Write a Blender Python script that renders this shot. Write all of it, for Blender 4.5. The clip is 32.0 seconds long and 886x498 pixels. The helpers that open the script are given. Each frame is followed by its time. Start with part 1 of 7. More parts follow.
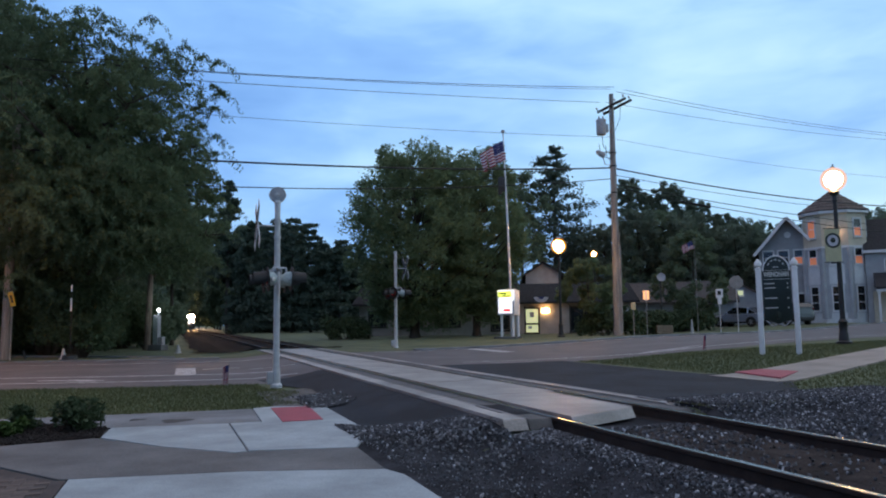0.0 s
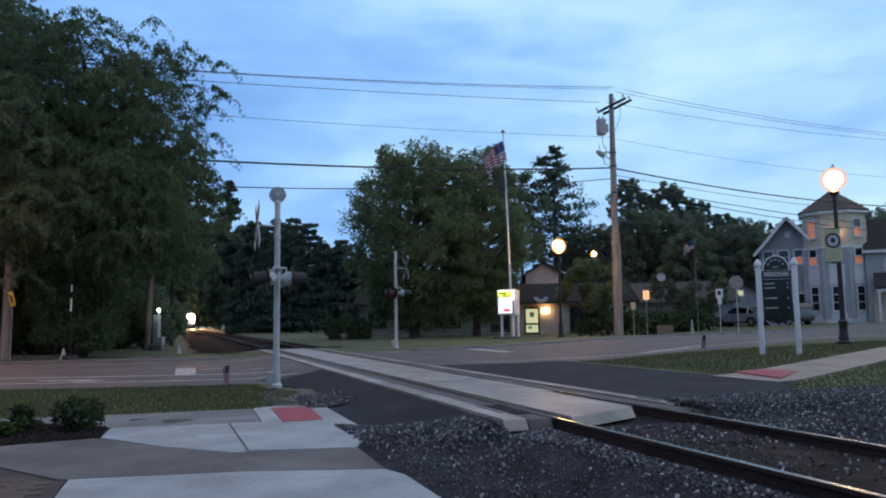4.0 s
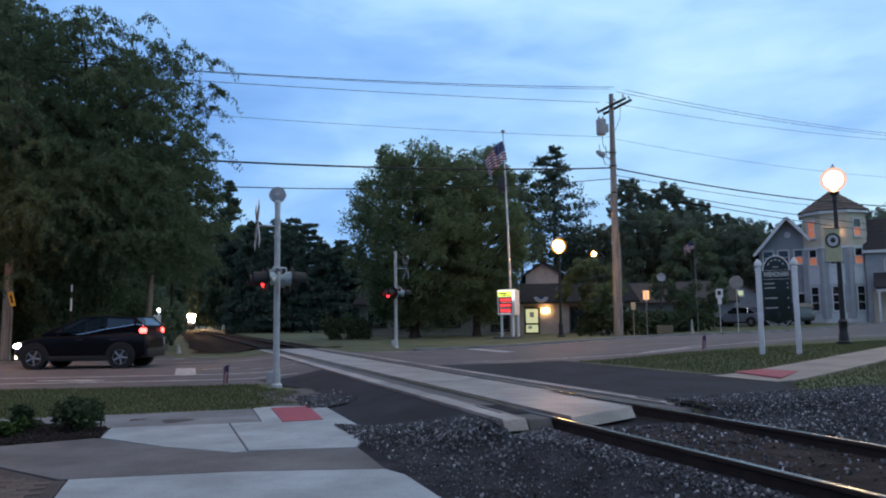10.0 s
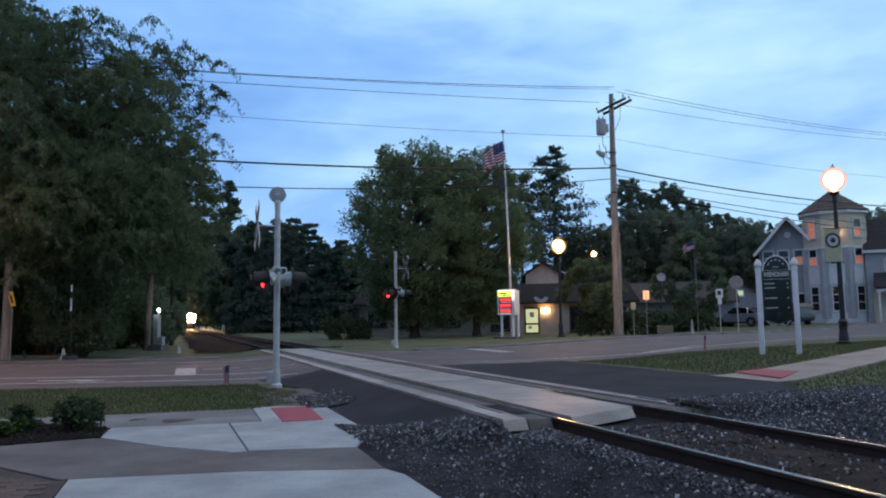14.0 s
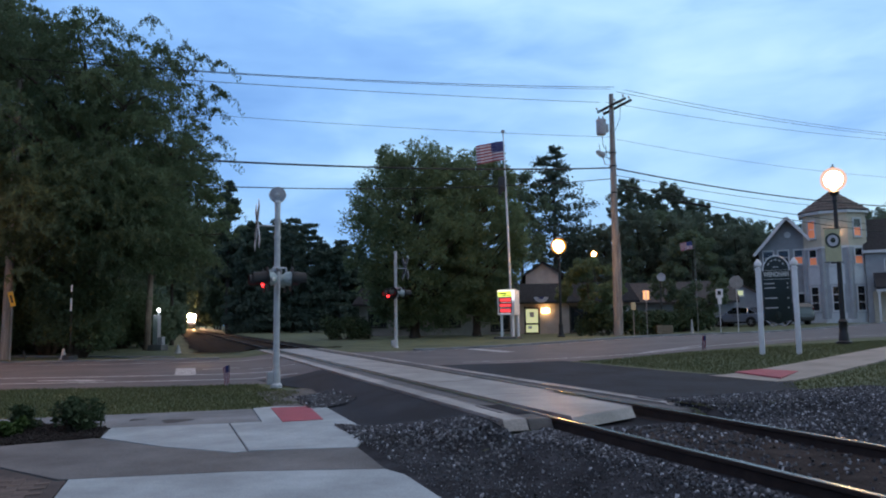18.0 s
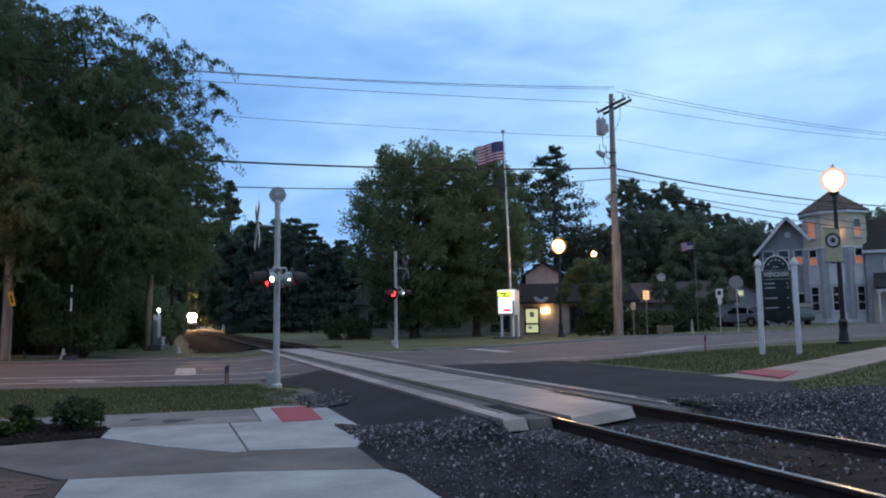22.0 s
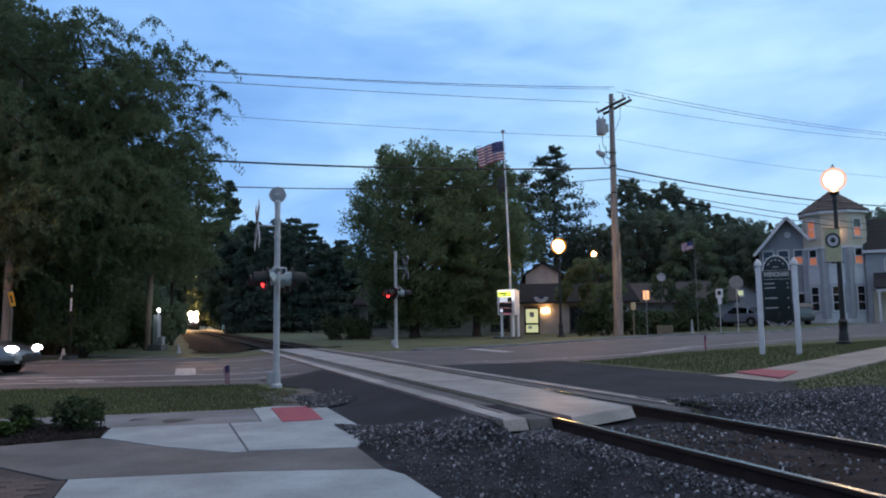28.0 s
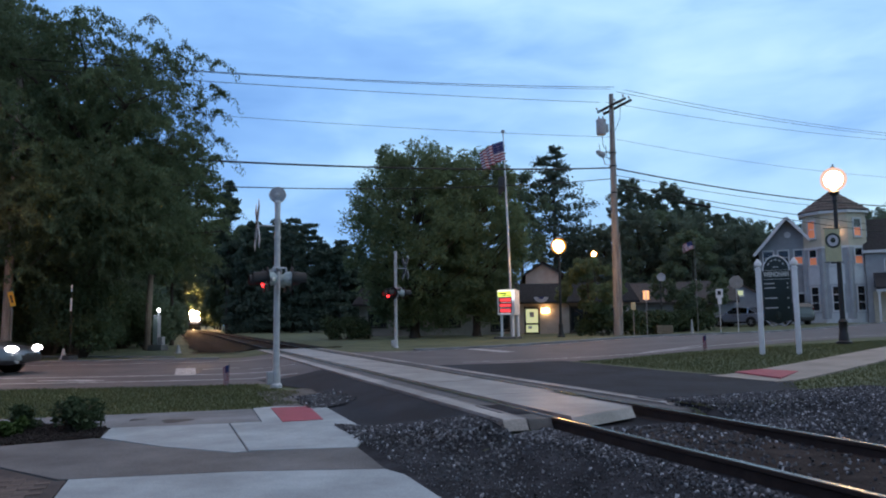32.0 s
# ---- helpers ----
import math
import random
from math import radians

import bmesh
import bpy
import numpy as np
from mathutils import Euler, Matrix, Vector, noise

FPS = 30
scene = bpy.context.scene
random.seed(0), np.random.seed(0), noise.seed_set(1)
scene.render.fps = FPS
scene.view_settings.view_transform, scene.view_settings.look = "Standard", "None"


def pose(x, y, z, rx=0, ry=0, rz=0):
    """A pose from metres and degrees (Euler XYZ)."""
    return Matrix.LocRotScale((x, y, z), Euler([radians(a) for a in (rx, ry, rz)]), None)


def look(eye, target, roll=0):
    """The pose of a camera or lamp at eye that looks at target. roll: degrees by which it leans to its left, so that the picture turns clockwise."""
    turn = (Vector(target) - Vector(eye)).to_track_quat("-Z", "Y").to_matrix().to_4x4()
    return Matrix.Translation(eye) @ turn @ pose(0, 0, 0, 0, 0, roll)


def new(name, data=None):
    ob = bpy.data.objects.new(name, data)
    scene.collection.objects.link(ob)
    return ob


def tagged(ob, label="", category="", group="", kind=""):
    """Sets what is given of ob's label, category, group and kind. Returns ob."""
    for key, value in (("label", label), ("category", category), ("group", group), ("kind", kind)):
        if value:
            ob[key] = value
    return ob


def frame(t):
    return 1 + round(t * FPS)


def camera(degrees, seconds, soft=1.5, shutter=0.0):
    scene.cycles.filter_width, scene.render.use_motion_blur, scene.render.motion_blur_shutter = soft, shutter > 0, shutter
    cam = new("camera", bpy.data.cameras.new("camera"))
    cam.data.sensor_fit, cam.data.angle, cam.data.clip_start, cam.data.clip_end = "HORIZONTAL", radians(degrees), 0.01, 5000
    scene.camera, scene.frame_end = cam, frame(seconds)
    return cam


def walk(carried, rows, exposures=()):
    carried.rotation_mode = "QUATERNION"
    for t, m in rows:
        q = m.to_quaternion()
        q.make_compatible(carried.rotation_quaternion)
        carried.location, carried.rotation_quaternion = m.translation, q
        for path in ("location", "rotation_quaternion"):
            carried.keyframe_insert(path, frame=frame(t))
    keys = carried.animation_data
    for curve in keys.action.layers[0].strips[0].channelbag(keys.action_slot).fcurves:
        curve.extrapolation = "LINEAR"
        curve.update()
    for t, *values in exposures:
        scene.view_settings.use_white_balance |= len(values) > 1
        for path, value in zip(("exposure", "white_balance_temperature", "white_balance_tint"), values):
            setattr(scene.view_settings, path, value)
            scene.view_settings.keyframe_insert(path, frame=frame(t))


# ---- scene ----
# ---- camera ----
cam = camera(62.19, 32.0, soft=2.0)
EYE = (0.0, 0.0, 1.04)
VIEW = look(EYE, (0.0, 10.0, 2.04), -0.8)
walk(cam, [(0.0, VIEW), (32.0, VIEW)], exposures=[(0.0, 0.25), (32.0, 0.25)])

# ---- world and light ----
world = bpy.data.worlds.new("dusk_sky")
scene.world = world
world.use_nodes = True


def dusk_world():
    nt = world.node_tree
    nt.nodes.clear()
    n = nt.nodes.new
    out, bg = n("ShaderNodeOutputWorld"), n("ShaderNodeBackground")
    sky = n("ShaderNodeTexSky")
    sky.sky_type, sky.sun_disc = "NISHITA", False
    sky.sun_elevation, sky.sun_rotation = radians(3), radians(60)
    coord = n("ShaderNodeTexCoord")
    stretch = n("ShaderNodeMapping")
    stretch.inputs["Scale"].default_value = (1.0, 1.0, 3.2)
    big, small = n("ShaderNodeTexNoise"), n("ShaderNodeTexNoise")
    big.inputs["Scale"].default_value, big.inputs["Detail"].default_value = 2.1, 5.0
    small.inputs["Scale"].default_value, small.inputs["Detail"].default_value = 6.5, 6.0
    small.inputs["Distortion"].default_value = 0.6
    sep = n("ShaderNodeSeparateXYZ")
    # the cloud cover is brighter towards the afterglow on the right
    side = n("ShaderNodeMath")
    side.operation = "MULTIPLY_ADD"
    side.inputs[1].default_value, side.inputs[2].default_value = 0.36, 0.0
    mixn = n("ShaderNodeMath")
    mixn.operation = "MULTIPLY_ADD"
    mixn.inputs[1].default_value = 0.35
    add = n("ShaderNodeMath")
    add.operation = "ADD"
    ramp = n("ShaderNodeValToRGB")
    e = ramp.color_ramp.elements
    e[0].position, e[0].color = 0.42, (0.176, 0.375, 0.79, 1)
    e[1].position, e[1].color = 1.02, (0.56, 0.83, 1.0, 1)
    e.new(0.64).color = (0.262, 0.505, 0.93, 1)
    e.new(0.80).color = (0.40, 0.668, 0.99, 1)
    mix = n("ShaderNodeMix")
    mix.data_type = "RGBA"
    mix.inputs["Factor"].default_value = 0.93
    scale = n("ShaderNodeVectorMath")
    scale.operation = "SCALE"
    scale.inputs["Scale"].default_value = 0.1
    link = nt.links.new
    link(coord.outputs["Generated"], stretch.inputs["Vector"])
    link(stretch.outputs["Vector"], big.inputs["Vector"])
    link(stretch.outputs["Vector"], small.inputs["Vector"])
    link(coord.outputs["Generated"], sep.inputs[0])
    link(sep.outputs["X"], side.inputs[0])
    link(small.outputs[0], mixn.inputs[0])
    link(big.outputs[0], mixn.inputs[2])
    link(mixn.outputs[0], add.inputs[0])
    link(side.outputs[0], add.inputs[1])
    link(add.outputs[0], ramp.inputs[0])
    link(sky.outputs[0], scale.inputs[0])
    link(scale.outputs[0], mix.inputs["A"])
    link(ramp.outputs[0], mix.inputs["B"])
    # overhead the cloud is thicker and greyer
    high = n("ShaderNodeMapRange")
    high.interpolation_type = "SMOOTHSTEP"
    high.inputs["From Min"].default_value, high.inputs["From Max"].default_value = 0.41, 0.75
    zen = n("ShaderNodeMix")
    zen.data_type = "RGBA"
    zen.inputs["B"].default_value = (0.485, 0.482, 0.580, 1)
    link(sep.outputs["Z"], high.inputs["Value"])
    link(high.outputs[0], zen.inputs["Factor"])
    link(mix.outputs["Result"], zen.inputs["A"])
    link(zen.outputs["Result"], bg.inputs["Color"])
    bg.inputs["Strength"].default_value = 1.0
    link(bg.outputs[0], out.inputs[0])


dusk_world()
sun = new("afterglow_sun", bpy.data.lights.new("afterglow_sun", "SUN"))
sun.data.energy, sun.data.angle, sun.data.color = 0.25, radians(40), (0.85, 0.92, 1.0)
sun.matrix_basis = look((30, 20, 45), (0, 18, 0))


def lamp_light(x, y, z, power, colour, radius=0.2):
    ob = new("lamp_light", bpy.data.lights.new("lamp_light", "POINT"))
    ob.data.energy, ob.data.color, ob.data.shadow_soft_size = power, colour, radius
    ob.location = (x, y, z)
    return ob



# ---- plan: o runs across the track, s along it, away from the camera ----
TURN = radians(20.0)
ALONG = Vector((-math.sin(TURN), math.cos(TURN), 0))
ACROSS = Vector((math.cos(TURN), math.sin(TURN), 0))
RAIL_1, RAIL_2 = 3.9, 5.4
MID = 4.65


def ease(t):
    t = min(1.0, max(0.0, t))
    return t * t * (3 - 2 * t)


def ground_os(o, s):
    """Height of the ground at o, s; the top of the rails is 0."""
    z = -(0.25 - 0.12 * ease((s - 15) / 7)) * ease((3.6 - o) / 1.5) + 0.5 * ease((o - 27) / 22)
    z += 0.28 * ease((o - 8) / 14) * (1 - 0.8 * ease((s - 29) / 14))
    bed = ease((o - 2.0) / 0.9) * ease((8.6 - o) / 1.2)
    end = 7.3 + (0.5 * ease((o - 3.22) / 0.1) + 1.1 * ease((o - 3.85) / 0.15)) * ease((5.95 - o) / 0.2)
    return z - 0.15 * bed * (ease((end - s) / 0.6) + ease((s - 33) / 2))


def at(o, s, dz=0.0):
    p = ACROSS * o + ALONG * s
    p.z = ground_os(o, s) + dz
    return p


def to_os(x, y):
    return x * ACROSS.x + y * ACROSS.y, x * ALONG.x + y * ALONG.y


def ground(x, y):
    return ground_os(*to_os(x, y))


def bend(o):
    """The street leaves the line square to the track on both sides."""
    left = max(0.0, 2.0 - o)
    right = max(0.0, o - 11.0)
    return 0.27 * left * left / (left + 3.0) + 0.36 * right * right / (right + 10.0)


def street(o, s, dz=0.0):
    return at(o, s + bend(o), dz)


TRACK_ANGLE = 20.0

# ---- mesh helpers ----


class Shape:
    """Gathers vertices and faces of one mesh, with a material slot for each face."""

    def __init__(self):
        self.v, self.f, self.m = [], [], []

    def face(self, pts, slot=0):
        k = len(self.v)
        self.v.extend([tuple(p) for p in pts])
        self.f.append(tuple(range(k, k + len(pts))))
        self.m.append(slot)
        return self

    def grid(self, rows, slot=0, close=False, flip=False):
        k, n = len(self.v), len(rows[0])
        for r in rows:
            self.v.extend([tuple(p) for p in r])
        for i in range(len(rows) - 1):
            for j in range(n if close else n - 1):
                a, b = k + i * n + j, k + i * n + (j + 1) % n
                q = (a, b, b + n, a + n)
                self.f.append(q[::-1] if flip else q)
                self.m.append(slot)
        return self

    def box(self, c, size, slot=0, turn=None):
        x, y, z = (d / 2 for d in size)
        t = turn if turn is not None else Matrix.Identity(3)
        p = [Vector(c) + t @ Vector((sx * x, sy * y, sz * z)) for sz in (-1, 1) for sy in (-1, 1) for sx in (-1, 1)]
        k = len(self.v)
        self.v.extend([tuple(q) for q in p])
        for q in ((0, 2, 3, 1), (4, 5, 7, 6), (0, 1, 5, 4), (2, 6, 7, 3), (0, 4, 6, 2), (1, 3, 7, 5)):
            self.f.append(tuple(k + i for i in q))
            self.m.append(slot)
        return self

    def tube(self, points, radii, n=10, slot=0, caps=True):
        """A tube through points with a radius at each."""
        pts = [Vector(p) for p in points]
        k = len(self.v)
        side = None
        for i, p in enumerate(pts):
            d = (pts[min(i + 1, len(pts) - 1)] - pts[max(i - 1, 0)]).normalized()
            if side is None:
                side = d.orthogonal().normalized()
            side = (side - d * side.dot(d)).normalized()
            up = d.cross(side)
            for j in range(n):
                a = 2 * math.pi * j / n
                self.v.append(tuple(p + (side * math.cos(a) + up * math.sin(a)) * radii[i]))
        for i in range(len(pts) - 1):
            for j in range(n):
                a, b = k + i * n + j, k + i * n + (j + 1) % n
                self.f.append((a, b, b + n, a + n))
                self.m.append(slot)
        if caps:
            self.f.append(tuple(k + j for j in range(n))[::-1])
            self.f.append(tuple(k + (len(pts) - 1) * n + j for j in range(n)))
            self.m.extend([slot, slot])
        return self

    def lathe(self, profile, n=20, slot=0, origin=(0, 0, 0), turn=None):
        """profile: (radius, height) from bottom to top."""
        t = turn if turn is not None else Matrix.Identity(3)
        o = Vector(origin)
        rows = [[o + t @ Vector((max(r, 1e-4) * math.cos(2 * math.pi * j / n), max(r, 1e-4) * math.sin(2 * math.pi * j / n), z)) for j in range(n)] for r, z in profile]
        return self.grid(rows, slot, close=True)

    def prism(self, pts, z0, z1, slot=0):
        """pts: counterclockwise outline of (x, y)."""
        n = len(pts)
        k = len(self.v)
        self.v.extend([(x, y, z0) for x, y in pts] + [(x, y, z1) for x, y in pts])
        self.f.append(tuple(range(k, k + n))[::-1])
        self.f.append(tuple(range(k + n, k + 2 * n)))
        self.m.extend([slot, slot])
        for i in range(n):
            j = (i + 1) % n
            self.f.append((k + i, k + j, k + n + j, k + n + i))
            self.m.append(slot)
        return self

    def mesh(self, name, mats, smooth=35, bevel=0.0):
        me = bpy.data.meshes.new(name)
        me.from_pydata(self.v, [], self.f)
        for m in mats if isinstance(mats, (list, tuple)) else [mats]:
            me.materials.append(m)
        if any(self.m):
            me.polygons.foreach_set("material_index", self.m)
        if bevel:
            bm = bmesh.new()
            bm.from_mesh(me)
            bmesh.ops.remove_doubles(bm, verts=bm.verts, dist=1e-5)
            edges = [e for e in bm.edges if len(e.link_faces) == 2 and e.calc_face_angle(0) > 0.6]
            bmesh.ops.bevel(bm, geom=edges, offset=bevel, segments=2, profile=0.6, affect="EDGES", clamp_overlap=True)
            bm.to_mesh(me)
            bm.free()
        if smooth:
            me.polygons.foreach_set("use_smooth", [True] * len(me.polygons))
            me.set_sharp_from_angle(angle=radians(smooth))
        me.update()
        return me


def part(name, shape, mats, parent=None, label="", smooth=35, bevel=0.0, m=None, kind=""):
    ob = new(name, shape.mesh(name, mats, smooth, bevel) if isinstance(shape, Shape) else shape)
    if parent is not None:
        ob.parent = parent
    if m is not None:
        ob.matrix_basis = m
    return tagged(ob, label=label, kind=kind)


def thing(name, m, label, category, group="", kind=""):
    ob = new(name)
    ob.empty_display_size = 0.2
    ob.matrix_basis = m
    return tagged(ob, label=label, category=category, group=group, kind=kind)


def spot(x, y, z=None, rz=0.0, rx=0.0, ry=0.0):
    return pose(x, y, ground(x, y) if z is None else z, rx, ry, rz)


# ---- materials ----


def mat(name, colour, rough=0.8, metal=0.0, vary=0.25, scale=3.0, fine=40.0, bump=0.3, dist=0.01, spec=0.5, tint=None, random_tint=0.0, stretch=(1, 1, 1), coat=0.0, cut=(0.35, 0.7)):
    """A surface with stains at one scale, grain at another, and fine relief."""
    m = bpy.data.materials.new(name)
    m.use_nodes = True
    nt = m.node_tree
    n, link = nt.nodes.new, nt.links.new
    b = nt.nodes["Principled BSDF"]
    b.inputs["Roughness"].default_value, b.inputs["Metallic"].default_value = rough, metal
    b.inputs["Specular IOR Level"].default_value = spec
    b.inputs["Coat Weight"].default_value = coat
    coord, mp = n("ShaderNodeTexCoord"), n("ShaderNodeMapping")
    mp.inputs["Scale"].default_value = stretch
    link(coord.outputs["Object"], mp.inputs["Vector"])
    a, g = n("ShaderNodeTexNoise"), n("ShaderNodeTexNoise")
    a.inputs["Scale"].default_value, a.inputs["Detail"].default_value, a.inputs["Roughness"].default_value = scale, 5.0, 0.6
    g.inputs["Scale"].default_value, g.inputs["Detail"].default_value = fine, 3.0
    link(mp.outputs[0], a.inputs["Vector"])
    link(mp.outputs[0], g.inputs["Vector"])
    ramp = n("ShaderNodeMapRange")
    ramp.inputs["From Min"].default_value, ramp.inputs["From Max"].default_value = cut
    link(a.outputs[0], ramp.inputs["Value"])
    dark = tuple(c * (1 - vary) for c in colour)
    light = tuple(min(1.0, c * (1 + vary)) for c in (tint or colour))
    mix = n("ShaderNodeMix")
    mix.data_type = "RGBA"
    mix.inputs["A"].default_value, mix.inputs["B"].default_value = (*dark, 1), (*light, 1)
    link(ramp.outputs[0], mix.inputs["Factor"])
    grain = n("ShaderNodeMix")
    grain.data_type, grain.blend_type = "RGBA", "MULTIPLY"
    gr = n("ShaderNodeMapRange")
    gr.inputs["From Min"].default_value, gr.inputs["From Max"].default_value = 0.3, 0.7
    gr.inputs["To Min"].default_value, gr.inputs["To Max"].default_value = 1 - vary, 1 + vary * 0.5
    link(g.outputs[0], gr.inputs["Value"])
    grain.inputs["Factor"].default_value = 0.8
    link(mix.outputs["Result"], grain.inputs["A"])
    link(gr.outputs[0], grain.inputs["B"])
    last = grain.outputs["Result"]
    if random_tint:
        info, hv = n("ShaderNodeObjectInfo"), n("ShaderNodeMapRange")
        hv.inputs["To Min"].default_value, hv.inputs["To Max"].default_value = 1 - random_tint, 1 + random_tint
        link(info.outputs["Random"], hv.inputs["Value"])
        mm = n("ShaderNodeMix")
        mm.data_type, mm.blend_type = "RGBA", "MULTIPLY"
        mm.inputs["Factor"].default_value = 1.0
        link(last, mm.inputs["A"])
        link(hv.outputs[0], mm.inputs["B"])
        last = mm.outputs["Result"]
    link(last, b.inputs["Base Color"])
    if bump:
        bp = n("ShaderNodeBump")
        bp.inputs["Strength"].default_value, bp.inputs["Distance"].default_value = bump, dist
        link(g.outputs[0], bp.inputs["Height"])
        link(bp.outputs[0], b.inputs["Normal"])
    return m


def glow(name, colour, strength):
    m = bpy.data.materials.new(name)
    m.use_nodes = True
    b = m.node_tree.nodes["Principled BSDF"]
    b.inputs["Base Color"].default_value = (*[min(1, c) for c in colour], 1)
    b.inputs["Emission Color"].default_value = (*colour, 1)
    b.inputs["Emission Strength"].default_value = strength
    return m


def glass(name, colour=(0.9, 0.95, 1.0), rough=0.02, ior=1.45):
    m = bpy.data.materials.new(name)
    m.use_nodes = True
    b = m.node_tree.nodes["Principled BSDF"]
    b.inputs["Base Color"].default_value = (*colour, 1)
    b.inputs["Roughness"].default_value = rough
    b.inputs["Transmission Weight"].default_value = 1.0
    b.inputs["IOR"].default_value = ior
    return m


def leaf_mat(name, colour, tint, trans=0.25):
    m = bpy.data.materials.new(name)
    m.use_nodes = True
    nt = m.node_tree
    n, link = nt.nodes.new, nt.links.new
    b = nt.nodes["Principled BSDF"]
    b.inputs["Roughness"].default_value = 0.65
    b.inputs["Specular IOR Level"].default_value = 0.25
    geo, coord, noise_t = n("ShaderNodeNewGeometry"), n("ShaderNodeTexCoord"), n("ShaderNodeTexNoise")
    noise_t.inputs["Scale"].default_value, noise_t.inputs["Detail"].default_value = 0.35, 3.0
    link(coord.outputs["Object"], noise_t.inputs["Vector"])
    half = n("ShaderNodeMath")
    half.operation = "MULTIPLY_ADD"
    half.inputs[1].default_value = 0.45
    link(geo.outputs["Random Per Island"], half.inputs[0])
    rng = n("ShaderNodeMapRange")
    rng.inputs["From Min"].default_value, rng.inputs["From Max"].default_value = 0.35, 0.7
    rng.inputs["To Max"].default_value = 0.55
    link(noise_t.outputs[0], rng.inputs["Value"])
    link(rng.outputs[0], half.inputs[2])
    mix = n("ShaderNodeMix")
    mix.data_type = "RGBA"
    mix.inputs["A"].default_value, mix.inputs["B"].default_value = (*colour, 1), (*tint, 1)
    link(half.outputs[0], mix.inputs["Factor"])
    link(mix.outputs["Result"], b.inputs["Base Color"])
    tr = n("ShaderNodeBsdfTranslucent")
    link(mix.outputs["Result"], tr.inputs["Color"])
    ms = n("ShaderNodeMixShader")
    ms.inputs[0].default_value = trans
    link(b.outputs[0], ms.inputs[1])
    link(tr.outputs[0], ms.inputs[2])
    link(ms.outputs[0], nt.nodes["Material Output"].inputs[0])
    return m


M_GRASS = mat("lawn", (0.070, 0.092, 0.041), 0.9, vary=0.32, scale=0.6, fine=25, bump=0.4, dist=0.015, tint=(0.096, 0.112, 0.052))
M_BLADE = leaf_mat("grass_blade", (0.078, 0.094, 0.040), (0.104, 0.120, 0.052), 0.15)
M_ROAD = mat("road_asphalt", (0.104, 0.094, 0.098), 0.75, vary=0.36, scale=0.7, fine=55, bump=0.35, dist=0.006, stretch=(1, 1, 1), cut=(0.3, 0.75))
M_DARK_ASPHALT = mat("new_asphalt", (0.020, 0.0245, 0.034), 0.9, spec=0.25, vary=0.42, scale=0.9, fine=90, bump=0.5, dist=0.006)
M_CONCRETE = mat("pale_concrete", (0.290, 0.334, 0.362), 0.85, vary=0.22, scale=1.3, fine=60, bump=0.2, dist=0.003, random_tint=0.06)
M_OLD_CONCRETE = mat("grey_concrete", (0.128, 0.130, 0.134), 0.85, vary=0.40, scale=0.8, fine=60, bump=0.25, dist=0.004)
M_WALK = mat("old_pavement", (0.170, 0.184, 0.20), 0.85, vary=0.36, scale=1.1, fine=60, bump=0.25, dist=0.004)
M_PANEL = mat("crossing_concrete", (0.31, 0.287, 0.268), 0.5, vary=0.38, random_tint=0.07, scale=0.9, fine=50, bump=0.2, dist=0.004)
M_PATH = mat("sandy_path", (0.27, 0.245, 0.22), 0.85, vary=0.22, scale=1.1, fine=60, bump=0.25, dist=0.004)
M_DAMP = mat("damp_concrete", (0.040, 0.043, 0.048), 0.8, vary=0.4, scale=6, fine=60, bump=0.2, dist=0.003)
M_RUBBER = mat("crossing_rubber", (0.075, 0.073, 0.074), 0.7, vary=0.25, scale=2, fine=60)
M_RED_PAD = mat("red_tactile", (0.31, 0.052, 0.078), 0.7, vary=0.15, scale=3, fine=60)
M_RAIL = mat("rail_rust", (0.032, 0.022, 0.019), 0.75, metal=0.2, vary=0.4, scale=5, fine=60)
M_RAIL_TOP = mat("rail_head", (0.155, 0.12, 0.098), 0.26, metal=1.0, vary=0.15, scale=6, fine=50, bump=0.05, dist=0.001, stretch=(1, 1, 1))
M_BALLAST = mat("ballast", (0.036, 0.038, 0.045), 0.98, spec=0.08, vary=0.45, scale=2.2, fine=22, bump=0.6, dist=0.012)
# darker copy of the ballast: the far bed's shade is put into its colour
M_FAR_BED = mat("shaded_far_ballast", (0.018, 0.018, 0.020), 0.98, spec=0.03, vary=0.5, scale=1.5, fine=14, bump=0.8, dist=0.03)
M_TRACK_DIRT = mat("brown_track_dirt", (0.044, 0.035, 0.033), 0.98, spec=0.1, vary=0.5, scale=3.0, fine=34, bump=0.8, dist=0.016)
M_STONE = mat("ballast_stone", (0.20, 0.205, 0.22), 0.9, vary=0.4, scale=9, fine=40, bump=0.4, random_tint=0.3)
M_GRAVEL_DIRT = mat("gravelly_dirt", (0.10, 0.098, 0.096), 0.95, vary=0.45, scale=4, fine=35, bump=0.8, dist=0.015)
M_SLEEPER = mat("tarred_sleeper", (0.055, 0.045, 0.038), 0.9, vary=0.4, scale=6, fine=50)
M_MULCH = mat("bark_mulch", (0.022, 0.015, 0.013), 0.95, vary=0.5, scale=18, fine=60, bump=1.0, dist=0.03)
M_BRICKISH = mat("brick_apron", (0.050, 0.041, 0.040), 0.85, vary=0.3, scale=5, fine=40)
M_PAVER = mat("brown_paver", (0.105, 0.082, 0.074), 0.88, vary=0.3, scale=7, fine=60, bump=0.3, dist=0.003, random_tint=0.22)
M_SIGN_BACK = mat("bare_sign_back", (0.27, 0.255, 0.245), 0.6, metal=0.2, vary=0.15)
M_PAINT = mat("road_paint", (0.44, 0.44, 0.45), 0.7, vary=0.5, scale=5, fine=30, bump=0.1)
